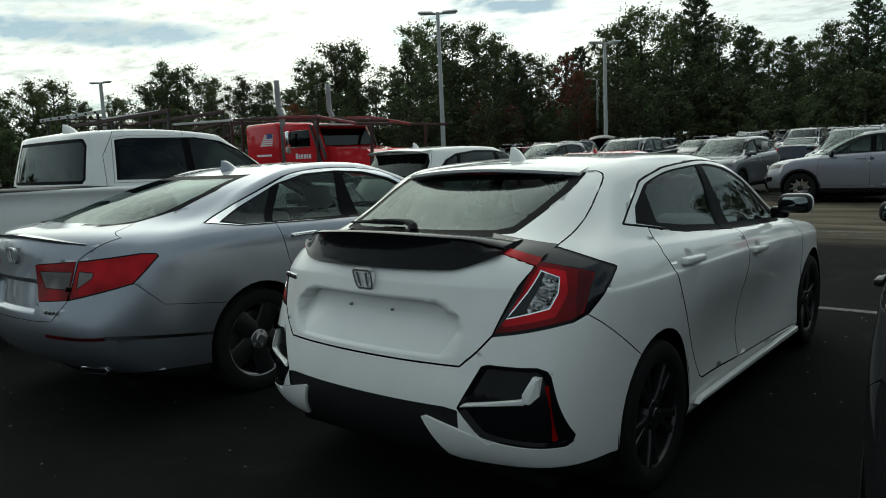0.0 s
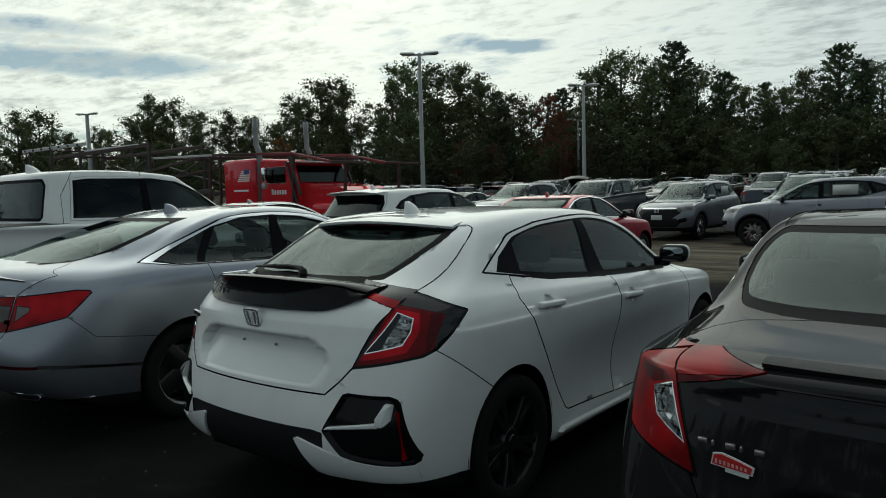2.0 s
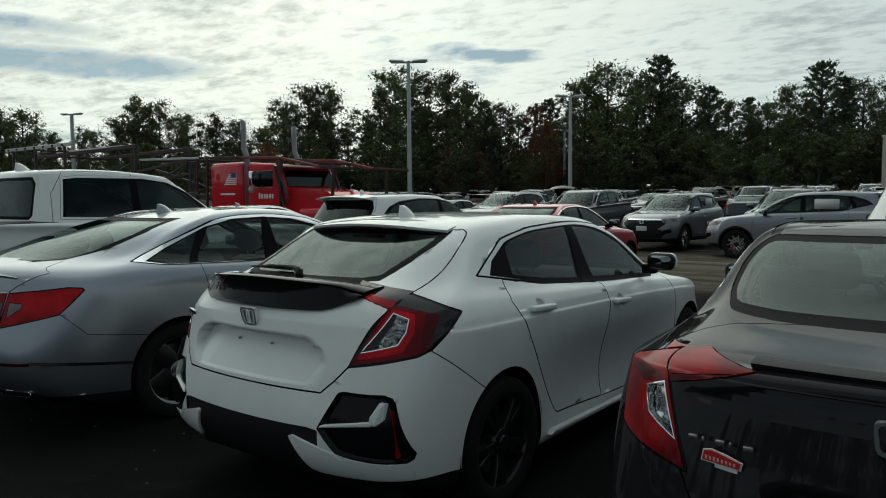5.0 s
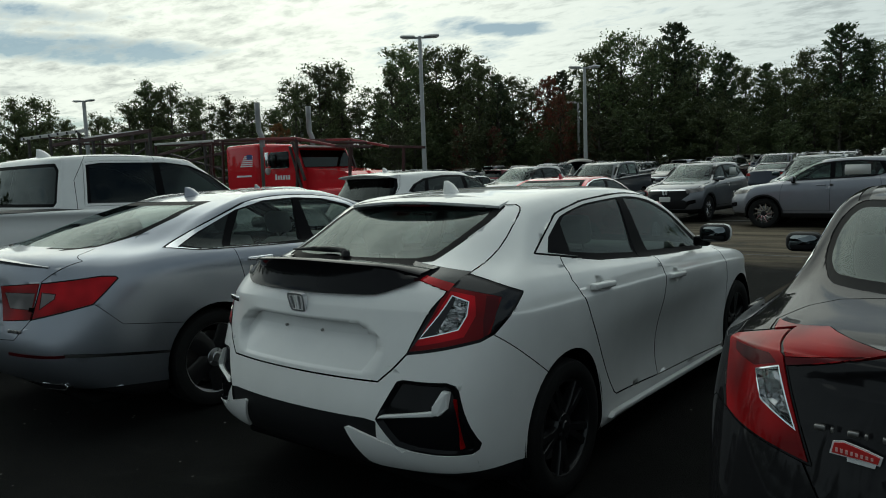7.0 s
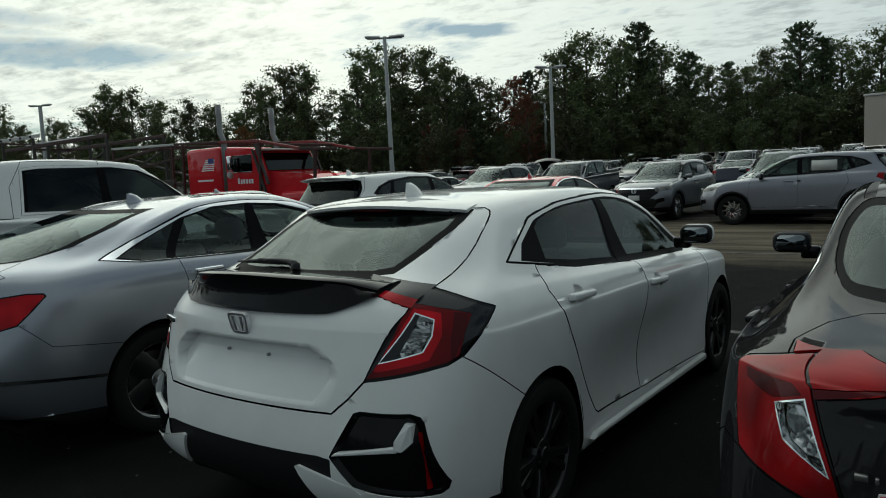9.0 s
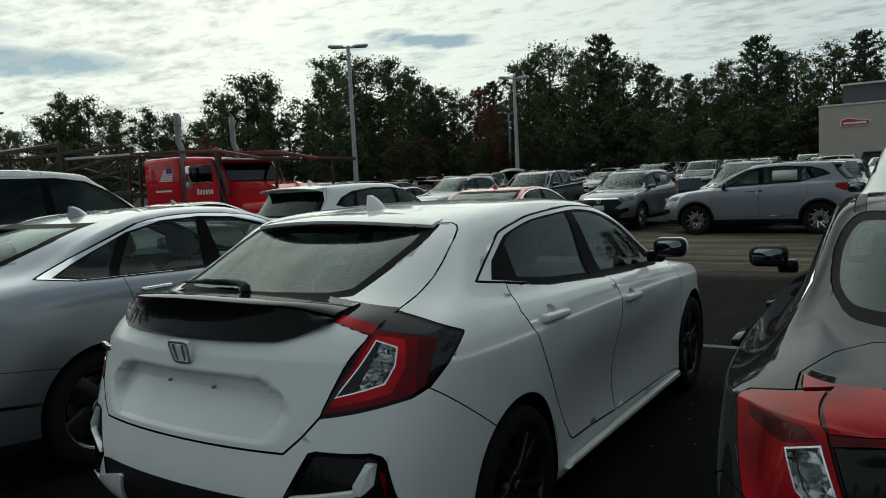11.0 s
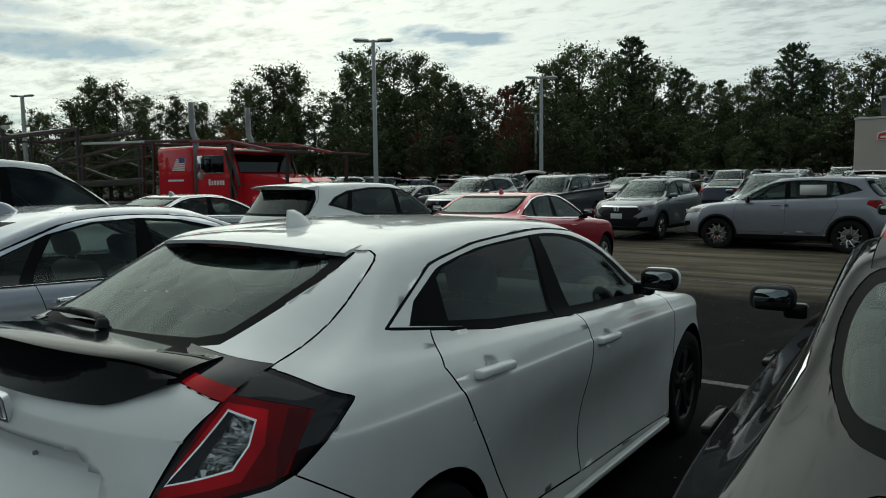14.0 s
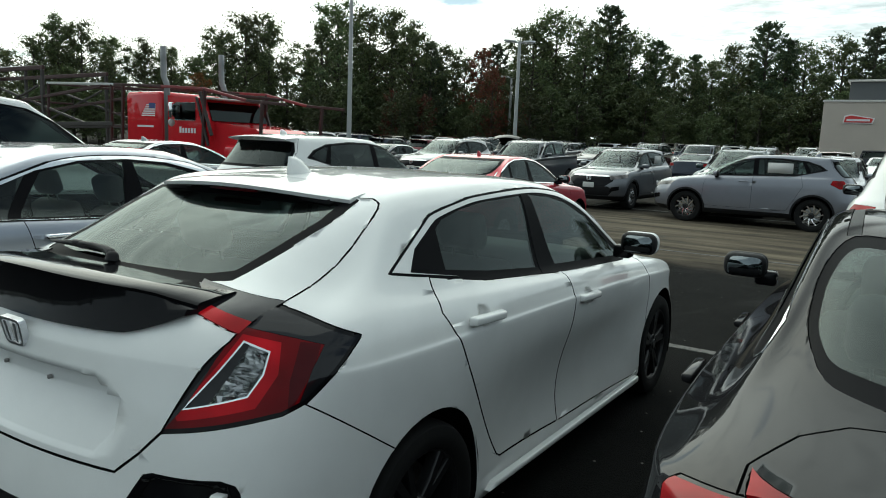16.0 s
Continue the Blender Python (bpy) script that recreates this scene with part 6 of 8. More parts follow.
    cab.cut("rear", inset_poly(rw, 0.03), "rear_glass", back, ["rear_frit"])
    cab.cut("rear", mirrored([(0.74, 1.20), (0.72, 1.33), (0.66, 1.50), (0.56, 1.735)]), "windscreen", lambda c, n: n.y > 0.12 and c.y > 2.3 and n.z > 0.25)
    emit(car, cab, {"body": ("cab", mat, 0.002, 0.03, 0, ""), "rear_door": ("rear_door", mat, 0.003, 0.03, 0, ""), "front_door": ("front_door", mat, 0.003, 0.03, 0, ""),
                    "trim": ("window_trim", mat, 0.0, 0.015, 0.004, ""), "seal": ("window_seal", SEAL, 0, 0.015, 0, "black window seal"),
                    "rear_side_glass": ("rear_side_window", g, 0, 0, -0.002, "dark side window"), "front_side_glass": ("front_side_window", g, 0, 0, -0.002, "dark side window"),
                    "rear_frit": ("rear_window_border", SEAL, 0, 0.01, -0.001, "black glass border"), "rear_glass": ("rear_window", g, 0, 0, -0.002, "dark rear window"),
                    "windscreen": ("windscreen", GLASS, 0, 0, -0.002, "windscreen")}, colour)
    a = part("aerial", fin_bm(1.32, 1.852, 0.085, 0.20, 0.036), mat, car)
    if colour:
        a.color = colour
    for s in (1, -1):
        mirror_parts(car, s, 1.20, 2.98, 1.28, mat)
    put_wheels(car, 0.985, 0.98, 4.0, 0.39, 0.245, 0.25, (5, True, 0.0, 0.06), ALLOY)
    liner(car, 0.98, 0.98, 4.0, 0.45, 0.40)
    underbody(car, 0.84, 0.20, 4.65, 0.36)
    seat_set(car, [(1.72, True), (2.45, False)], 0.62, 0.42)
    dashboard(car, 2.95, 1.22, 0.74)
    for c in car.children:
        if colour and c.name.startswith("mirror_housing"):
            c.color = colour
    return car


pickup("white_pickup", "white crew-cab pickup with dark windows and black bed rails", pose(-5.47, -0.02, 0), WHITE)

# ---- cars of the other rows ----
RIMS = {"swirl": (10, False, 0.42, 0.036), "star": (5, True, 0.0, 0.05), "multi": (10, False, 0.06, 0.04)}


def fleet_car(name, label, kind, m, colour, mat=None, res=4, wheel="star", rim_mat=None, glass_mat=None, size=(1, 1, 1), cladding=True, rack=False, group="", spoke_mat=None):
    """A crossover or sedan with lamps, glass, trim, mirrors and wheels."""
    mat = mat or FLEET
    g = glass_mat or GLASS
    sx, sy, sz = size
    car = thing(name, label, "car", group, m)
    suv = kind == "suv"
    sh = Shell(shell_bm(scaled(suv_rings() if suv else sedan_rings(), sx, sy, sz), res, res))
    ya, yb = (0.80 * sy, 3.41 * sy) if suv else (1.0 * sy, 3.70 * sy)
    R = 0.345 if suv else 0.325
    S = lambda poly: [(a * sy, b * sz) for a, b in poly]
    W = lambda poly: [(a * sx, b * sz) for a, b in poly]
    zc = R + 0.015
    if suv and cladding:
        for y in (ya, yb):
            sh.cut("side", circle_poly(y, zc, R + 0.085, 28), "cladding", lambda c, n: abs(c.x) > 0.5)
        sh.cut("side", [(-0.2, 0.1), (6, 0.1), (6, 0.35 * sz), (-0.2, 0.35 * sz)], "cladding")
    for y in (ya, yb):
        sh.cut("side", circle_poly(y, zc, R + 0.045, 28), "arch", lambda c, n: abs(c.x) > 0.45)
    sh.drop("arch")
    corner = lambda c, n: n.x - n.y > 0.1 and c.y < 1.0
    nose = lambda c, n: c.y > 3.6 * sy and n.y > 0.05
    if suv:
        sh.both("side", S([(1.06, 1.10), (1.02, 0.95), (1.15, 0.70), (1.30, 0.42), (2.02, 0.41), (2.02, 1.48), (1.2, 1.45)]), "rear_door", SIDE)
        sh.both("side", S([(2.02, 0.41), (2.98, 0.41), (3.06, 0.60), (3.04, 0.90), (2.98, 1.08), (2.4, 1.39), (2.02, 1.48)]), "front_door", SIDE)
        sh.cut("rear", W(mirrored([(0.56, 0.62), (0.60, 0.80), (0.60, 1.14), (0.62, 1.30), (0.545, 1.535)])), "tailgate", lambda c, n: n.y < -0.1 and c.y < 0.8)
        dlo = S([(0.60, 1.30), (1.20, 1.150), (2.00, 1.115), (2.85, 1.085), (3.02, 1.105), (2.50, 1.40), (2.25, 1.475), (1.95, 1.512), (1.50, 1.520), (1.00, 1.480), (0.74, 1.40)])
        rg = S([(0.98, 1.215), (1.22, 1.175), (1.93, 1.140), (1.95, 1.488), (1.50, 1.495), (1.10, 1.462)])
        fg = S([(2.04, 1.135), (2.78, 1.108), (2.88, 1.118), (2.46, 1.378), (2.22, 1.448), (2.05, 1.478)])
        qg = S([(0.68, 1.315), (0.90, 1.245), (1.02, 1.44), (0.98, 1.446), (0.80, 1.39)])
        bg_ = W(mirrored([(0.56, 1.165), (0.60, 1.20), (0.575, 1.38), (0.515, 1.50)]))
        wsc = W(mirrored([(0.66, 1.085), (0.62, 1.20), (0.57, 1.36), (0.49, 1.515)]))
        tail = [(0.60 * sx, 0.95 * sz), (0.80 * sx, 0.93 * sz), (0.96 * sx, 1.02 * sz), (0.90 * sx, 1.10 * sz), (0.66 * sx, 1.10 * sz)]
        grille = W(mirrored([(0.40, 0.58), (0.60, 0.74), (0.60, 0.865)]))
        bar = W(mirrored([(0.58, 0.845), (0.60, 0.868), (0.40, 0.880)]))
        low = W(mirrored([(0.50, 0.36), (0.62, 0.50), (0.50, 0.60)]))
        lamp_z = (0.775 * sz, 0.90 * sz)
        bonnet = [(0.72 * sx, 3.16 * sy), (0.70 * sx, 3.85 * sy), (0.5 * sx, 4.12 * sy)]
    else:
        sh.both("side", S([(1.18, 1.08), (1.13, 0.98), (1.25, 0.78), (1.38, 0.52), (1.50, 0.335), (2.10, 0.29), (2.10, 1.33), (1.60, 1.315), (1.38, 1.25)]), "rear_door", SIDE)
        sh.both("side", S([(2.10, 0.29), (3.24, 0.25), (3.36, 0.45), (3.32, 0.72), (3.22, 0.96), (2.60, 1.215), (2.30, 1.31), (2.10, 1.33)]), "front_door", SIDE)
        sh.cut("rear", W(mirrored([(0.45, 0.62), (0.56, 0.80), (0.60, 1.06)])), "tailgate", REAR)
        dlo = S([(0.93, 1.105), (1.30, 1.050), (2.00, 1.020), (2.95, 0.965), (3.18, 0.995), (2.60, 1.262), (2.35, 1.342), (2.00, 1.374), (1.62, 1.358), (1.38, 1.308), (1.12, 1.190)])
        rg = S([(1.36, 1.070), (1.90, 1.045), (1.97, 1.345), (1.62, 1.335), (1.42, 1.290)])
        fg = S([(2.06, 1.038), (2.90, 0.990), (3.02, 1.000), (2.56, 1.232), (2.32, 1.308), (2.04, 1.340)])
        qg = S([(1.02, 1.115), (1.29, 1.072), (1.36, 1.27), (1.33, 1.265)])
        bg_ = W(mirrored([(0.40, 1.122), (0.56, 1.128), (0.605, 1.175), (0.60, 1.28), (0.545, 1.362)]))
        wsc = W(mirrored([(0.66, 0.995), (0.63, 1.10), (0.57, 1.24), (0.50, 1.355)]))
        tail = [(0.50 * sx, 0.88 * sz), (0.74 * sx, 0.86 * sz), (0.95 * sx, 0.96 * sz), (0.88 * sx, 1.0 * sz), (0.56 * sx, 1.0 * sz)]
        grille = W(mirrored([(0.45, 0.46), (0.58, 0.60), (0.52, 0.66)]))
        bar = W(mirrored([(0.56, 0.645), (0.56, 0.67), (0.40, 0.68)]))
        low = W(mirrored([(0.45, 0.24), (0.58, 0.34), (0.50, 0.42)]))
        lamp_z = (0.60 * sz, 0.70 * sz)
        bonnet = [(0.72 * sx, 3.42 * sy), (0.70 * sx, 4.15 * sy), (0.5 * sx, 4.42 * sy)]
    sh.cut("top", mirrored(bonnet), "bonnet", lambda c, n: n.z > 0.3 and c.y > 3.0 * sy)
    sh.both(45, tail, "tail_lamp", corner)
    sh.cut("rear", grille, "grille", nose)
    sh.cut("rear", bar, "grille_bar", nose)
    sh.cut("rear", low, "intake", nose)
    if suv:
        sh.both("rear", W([(0.54, 0.46), (0.73, 0.52), (0.73, 0.61), (0.58, 0.58)]), "fog_bezel", nose)
    L = (4.32 if suv else 4.62) * sy
    c0 = (0.68 * sx - (L - 0.16)) * 0.7071
    c1 = (0.84 * sx - (L - 0.62)) * 0.7071
    sh.both(-45, [(c0 - 0.10, lamp_z[0]), (c1 - 0.05, lamp_z[0] + 0.06), (c1, lamp_z[1] + 0.015), (c0 - 0.12, lamp_z[1] - 0.03)], "head_lamp", lambda c, n: c.y > 3.4 * sy and n.y + n.x > 0.2)
    sh.both("side", dlo, "trim", SIDE)
    sh.both("side", inset_poly(dlo, 0.012), "seal", SIDE, ["trim"])
    for poly, nm in ((rg, "rear_side_glass"), (fg, "front_side_glass"), (qg, "quarter_glass")):
        sh.both("side", poly, nm, SIDE, ["seal"])
    sh.cut("rear", bg_, "rear_frit", lambda c, n: n.y < -0.1 and c.z > 1.05 * sz)
    sh.cut("rear", inset_poly(bg_, 0.03), "rear_glass", lambda c, n: n.y < -0.1 and c.z > 1.05 * sz, ["rear_frit"])
    sh.cut("rear", wsc, "windscreen", lambda c, n: n.y > 0.12 and c.y > 2.0 * sy and n.z > 0.25)
    emit(car, sh, {
        "body": ("body", mat, 0.002, 0.03, 0, ""), "tailgate": ("tailgate", mat, 0.003, 0.03, 0, ""), "bonnet": ("bonnet", mat, 0.003, 0.02, 0, ""),
        "rear_door": ("rear_door", mat, 0.003, 0.025, 0, ""), "front_door": ("front_door", mat, 0.003, 0.025, 0, ""), "cladding": ("cladding", BLACK, 0, 0.02, 0.004, "black plastic cladding"),
        "tail_lamp": ("tail_lamp", REDLENS, 0.001, 0.015, 0.003, "red tail lamp"), "grille": ("grille", PIANO, 0, 0.02, -0.006, "black grille"), "grille_bar": ("grille_bar", CHROME, 0, 0.02, 0.006, "chrome grille bar"),
        "fog_bezel": ("fog_bezel", PIANO, 0, 0.02, -0.004, "black fog lamp bezel"), "intake": ("intake", BLACK, 0, 0.02, -0.006, "black lower intake"), "head_lamp": ("head_lamp", LENSGREY, 0.001, 0.02, 0.003, "clear head lamp"),
        "trim": ("window_trim", BLACK if suv else CHROME, 0, 0.012, 0.002, "window trim"), "seal": ("window_seal", SEAL, 0, 0.012, 0, "black window seal"),
        "rear_side_glass": ("rear_side_window", g, 0, 0, -0.002, "side window"), "front_side_glass": ("front_side_window", GLASS, 0, 0, -0.002, "side window"),
        "quarter_glass": ("quarter_window", GLASS_DARK, 0, 0.005, -0.002, "dark quarter window"), "rear_frit": ("rear_window_border", SEAL, 0, 0.01, -0.001, "black glass border"),
        "rear_glass": ("rear_window", GLASS_DARK if suv else GLASS, 0, 0, -0.002, "dark rear window"), "windscreen": ("windscreen", GLASS_CLEAR, 0, 0, -0.002, "windscreen")})
    if suv:
        rows = []
        for i in range(13):
            k = -1 + 2 * i / 12
            a = abs(k)
            x, z0 = 0.53 * k * sx, (1.572 - 0.03 * a * a) * sz
            yt = (0.32 + 0.05 * a ** 3) * sy
            rows.append([(x, 0.66 * sy, z0 + 0.012), (x, yt + 0.03, z0 - 0.006), (x, yt, z0 - 0.014), (x, yt + 0.01, z0 - 0.028), (x, 0.52 * sy, z0 - 0.05), (x, 0.62 * sy, z0 - 0.02)])
        wing_part("roof_spoiler", rows, mat, car)
    part("aerial", fin_bm((0.78 if suv else 1.62) * sy, (1.588 if suv else 1.392) * sz, 0.075, 0.18, 0.032), mat, car)
    if rack:
        for s in (1, -1):
            part("roof_rail", tube_bm([(s * 0.55 * sx, 0.85 * sy, 1.55 * sz), (s * 0.56 * sx, 0.95 * sy, 1.60 * sz), (s * 0.56 * sx, 2.0 * sy, 1.61 * sz), (s * 0.54 * sx, 2.15 * sy, 1.55 * sz)], 0.016, 8), ALLOY, car, "alloy roof rail")
    hx = 0.872 * sx if suv else 0.883 * sx
    for s in (1, -1):
        mirror_parts(car, s, (1.02 if suv else 1.03) * sx, (2.72 if suv else 2.86) * sy, (1.06 if suv else 0.99) * sz, mat)
        for y, z in (((2.20, 0.99),) if suv else ((1.40, 0.93), (2.38, 0.89))):
            hb = handle_bm(0.21, 0.03, 0.034)
            bmesh.ops.transform(hb, matrix=pose(s * hx, y * sy, z * sz, 0, 0, 0 if s > 0 else 180), verts=hb.verts)
            part("door_handle", hb, mat, car)
    badge_at(car, pose(0, L - 0.003, (0.80 if suv else 0.62) * sz, 90, 0, 180), 1.2)
    part("front_plate", box_bm(-0.155, 0.155, L - 0.012, L + 0.004, (0.56 if suv else 0.36) * sz, (0.69 if suv else 0.49) * sz, 0.004), PLATEPAPER, car, "blank paper plate")
    put_wheels(car, 0.865 * sx, ya, yb, R, 0.235 if suv else 0.215, 0.215, RIMS[wheel], rim_mat or ALLOY, spoke_mat)
    liner(car, 0.86 * sx, ya, yb, R + 0.05, zc)
    underbody(car, 0.70 * sx, 0.3 * sy, L - 0.45, 0.24)
    seat_set(car, [((1.20 if suv else 1.42) * sy, True), ((2.0 if suv else 2.25) * sy, False)], 0.42 if suv else 0.32)
    dashboard(car, (2.55 if suv else 2.85) * sy, (1.08 if suv else 0.98) * sz)
    paint_all(car, colour)
    return car


def paint_all(car, colour):
    for o in (car, *car.children_recursive):
        o.color = (*colour, 1)


C_SILVER, C_GUN, C_BLACK, C_WHITE, C_RED, C_WINE, C_BLUE, C_TAN = (0.30, 0.31, 0.335), (0.07, 0.073, 0.08), (0.015, 0.015, 0.017), (0.62, 0.62, 0.61), (0.36, 0.020, 0.035), (0.10, 0.012, 0.018), (0.022, 0.027, 0.042), (0.30, 0.27, 0.22)
crossover = fleet_car("crossover", "silver compact crossover parked across the driving lane", "suv", pose(1.42, 16.75, 0, 0, 0, 90), (0.20, 0.208, 0.235), wheel="swirl", res=6, rim_mat=ALLOYDARK, spoke_mat=CRYSTAL)
sticker = part("window_sheet", box_bm(-0.77, -0.768, 1.25, 1.75, 1.20, 1.42), PLATEPAPER, crossover, "paper price sheet in the window")
row_b = "second row of parked cars"
white_x = fleet_car("crossover", "white compact crossover with dark rear glass, parked nose out", "suv", pose(-5.08, 5.35, 0), C_WHITE, mat=WHITE, wheel="star", res=6, glass_mat=GLASS_DARK, group=row_b)
red_s = fleet_car("sedan", "bright red sedan with chrome window trim", "sedan", pose(-3.40, 7.0, 0), C_RED, res=6, group=row_b)
sil_s = copy_thing(red_s, pose(-9.35, 5.35, 0))
paint_all(sil_s, (0.30, 0.31, 0.33))
tagged(sil_s, "pale silver sedan with chrome window trim")
big_w = fleet_car("sport_utility", "large white sport utility car with dark rear glass", "suv", pose(2.66, 5.15, 0), C_WHITE, mat=WHITE, size=(1.08, 1.05, 1.10), glass_mat=GLASS_DARK, rack=False, res=6, group=row_b)

# third row, noses towards the camera
row_c = "third row of parked cars"


def place(src, label, x, y, turn, colour, group, size=None):
    o = copy_thing(src, pose(x, y, ground_z(x, y), 0, 0, turn))
    paint_all(o, colour)
    tagged(o, label, group=group)
    return o


place(crossover, "dark grey compact crossover facing the lane, paper plate", -4.40, 21.1, 176, (0.14, 0.145, 0.16), row_c)
suv_big = fleet_car("sport_utility", "charcoal sport utility car facing the lane", "suv", pose(-1.55, 22.2, ground_z(0, 22), 0, 0, 180), (0.055, 0.078, 0.085), size=(1.05, 1.07, 1.06), wheel="multi", rack=True, cladding=True, res=4, group=row_c)
truck_g = pickup("pickup", "slate grey crew-cab pickup facing the lane", pose(-8.95, 24.4, ground_z(0, 24), 0, 0, 180), FLEET, (0.10, 0.11, 0.125, 1.0), 4, GLASS)
tagged(truck_g, group=row_c)
truck_g.scale = (0.95, 0.98, 0.93)
paint_all(truck_g, (0.075, 0.083, 0.095))
place(suv_big, "pale grey sport utility car with roof rails", -11.75, 23.4, 180, (0.24, 0.25, 0.26), row_c)
place(sil_s, "black sedan facing the lane", -14.5, 23.2, 180, (0.05, 0.052, 0.056), row_c)
place(sil_s, "grey sedan facing the lane", -17.2, 23.2, 180, (0.12, 0.125, 0.13), row_c)
for i, (src, col, lab) in enumerate(((sil_s, C_BLACK, "black sedan facing the lane"), (crossover, C_SILVER, "silver compact crossover facing the lane"), (sil_s, C_GUN, "dark grey sedan facing the lane"), (suv_big, C_GUN, "dark grey sport utility car with roof rails"))):
    place(src, lab, -19.9 - 2.7 * i, 23.2, 180, col, row_c)
place(crossover, "silver compact crossover facing the lane", 0.6, 22.6, 180, C_SILVER, row_c)
place(suv_big, "white sport utility car with roof rails", 3.3, 23.2, 180, C_WHITE, row_c)
place(sil_s, "blue-black sedan facing the lane", 6.0, 23.0, 180, C_BLUE, row_c)

# a black crossover with its tailgate up, seen over the roofs
open_car = place(suv_big, "black sport utility car with its tailgate raised", -13.4, 29.0, 12, C_BLACK, row_c)
rows = []
for i in range(13):
    k = -1 + 2 * i / 12
    rows.append([(0.56 * k, 0.62 - 0.10 * k * k, 1.66 - 0.03 * k * k), (0.58 * k, 0.25, 1.88 - 0.07 * k * k), (0.60 * k, -0.18, 1.93 - 0.10 * k * k), (0.58 * k, -0.42, 1.80 - 0.10 * k * k),
                 (0.56 * k, -0.39, 1.76 - 0.10 * k * k), (0.58 * k, -0.18, 1.87 - 0.10 * k * k), (0.56 * k, 0.25, 1.82 - 0.07 * k * k), (0.54 * k, 0.60 - 0.10 * k * k, 1.61 - 0.03 * k * k)])
wing_part("raised_tailgate", rows, PIANO, open_car, "raised black tailgate")

HIDDEN = ("spoke", "inner_skin", "seat", "headrest", "brake_disc", "underbody", "wheel_well", "steering_wheel", "stalk", "badge", "name_bar", "dashboard", "window_sheet", "bed_floor", "bed_side", "intake", "mirror_glass", "door_handle")
HIDDEN_FAR = ("window_trim", "quarter_window", "sill", "grille_bar", "front_plate", "tyre", "bed_rail_cap", "aerial", "rear_window_border")


def strip(car, farther):
    """Takes out parts of a far car that stay out of sight behind other cars."""
    for o in list(car.children_recursive):
        base = o.name.split(".")[0]
        if base in HIDDEN or (base.startswith("badge")) or (farther and base in HIDDEN_FAR and base != "tyre"):
            if not any(c.name.split(".")[0] not in HIDDEN and not c.name.startswith("badge") for c in o.children):
                bpy.data.objects.remove(o)


# far rows, mostly seen as roofs over roofs
rnd = random.Random(21)
sources = {"compact crossover": crossover, "sport utility car with roof rails": suv_big, "sedan": sil_s, "crew-cab pickup": truck_g}
lean = {}
colours = [(C_SILVER, "silver"), (C_GUN, "dark grey"), (C_BLACK, "black"), (C_WHITE, "white"), (C_WHITE, "white"), (C_WINE, "dark red"), (C_BLUE, "dark blue"), (C_TAN, "tan"), (C_SILVER, "silver"), (C_GUN, "dark grey")]
for yr_, turn, x0, x1 in ((29.6, 0, -30, 11), (40.5, 180, -42, 13), (47.0, 0, -48, 15), (57.5, 180, -58, 17), (64.0, 0, -62, 19)):
    x = x0
    while x < x1:
        kind_w = rnd.choices(list(sources), (4, 4, 4, 1.2))[0]
        col, cw = rnd.choice(colours)
        if rnd.random() < 0.88 and not (yr_ < 30 and abs(x + 13.4) < 2.0):
            key = (kind_w, yr_ > 45)
            o = place(lean.get(key, sources[kind_w]), cw + " " + kind_w + " in a far row", x + rnd.uniform(-0.15, 0.15), yr_ + rnd.uniform(-0.3, 0.3), turn + rnd.uniform(-2, 2), col, "far rows of parked cars")
            if key not in lean:
                strip(o, key[1])
                lean[key] = o
        x += 2.72

# ---- lamp posts ----
POLE = plain("galvanised_pole", (0.42, 0.43, 0.42), 0.55, 0.2, 0.0008, 80.0)
CONCRETE = plain("concrete_base", (0.36, 0.35, 0.33), 0.9, 0.0, 0.004, 40.0)
LAMPGLASS = plain("lamp_diffuser", (0.55, 0.56, 0.55), 0.3)


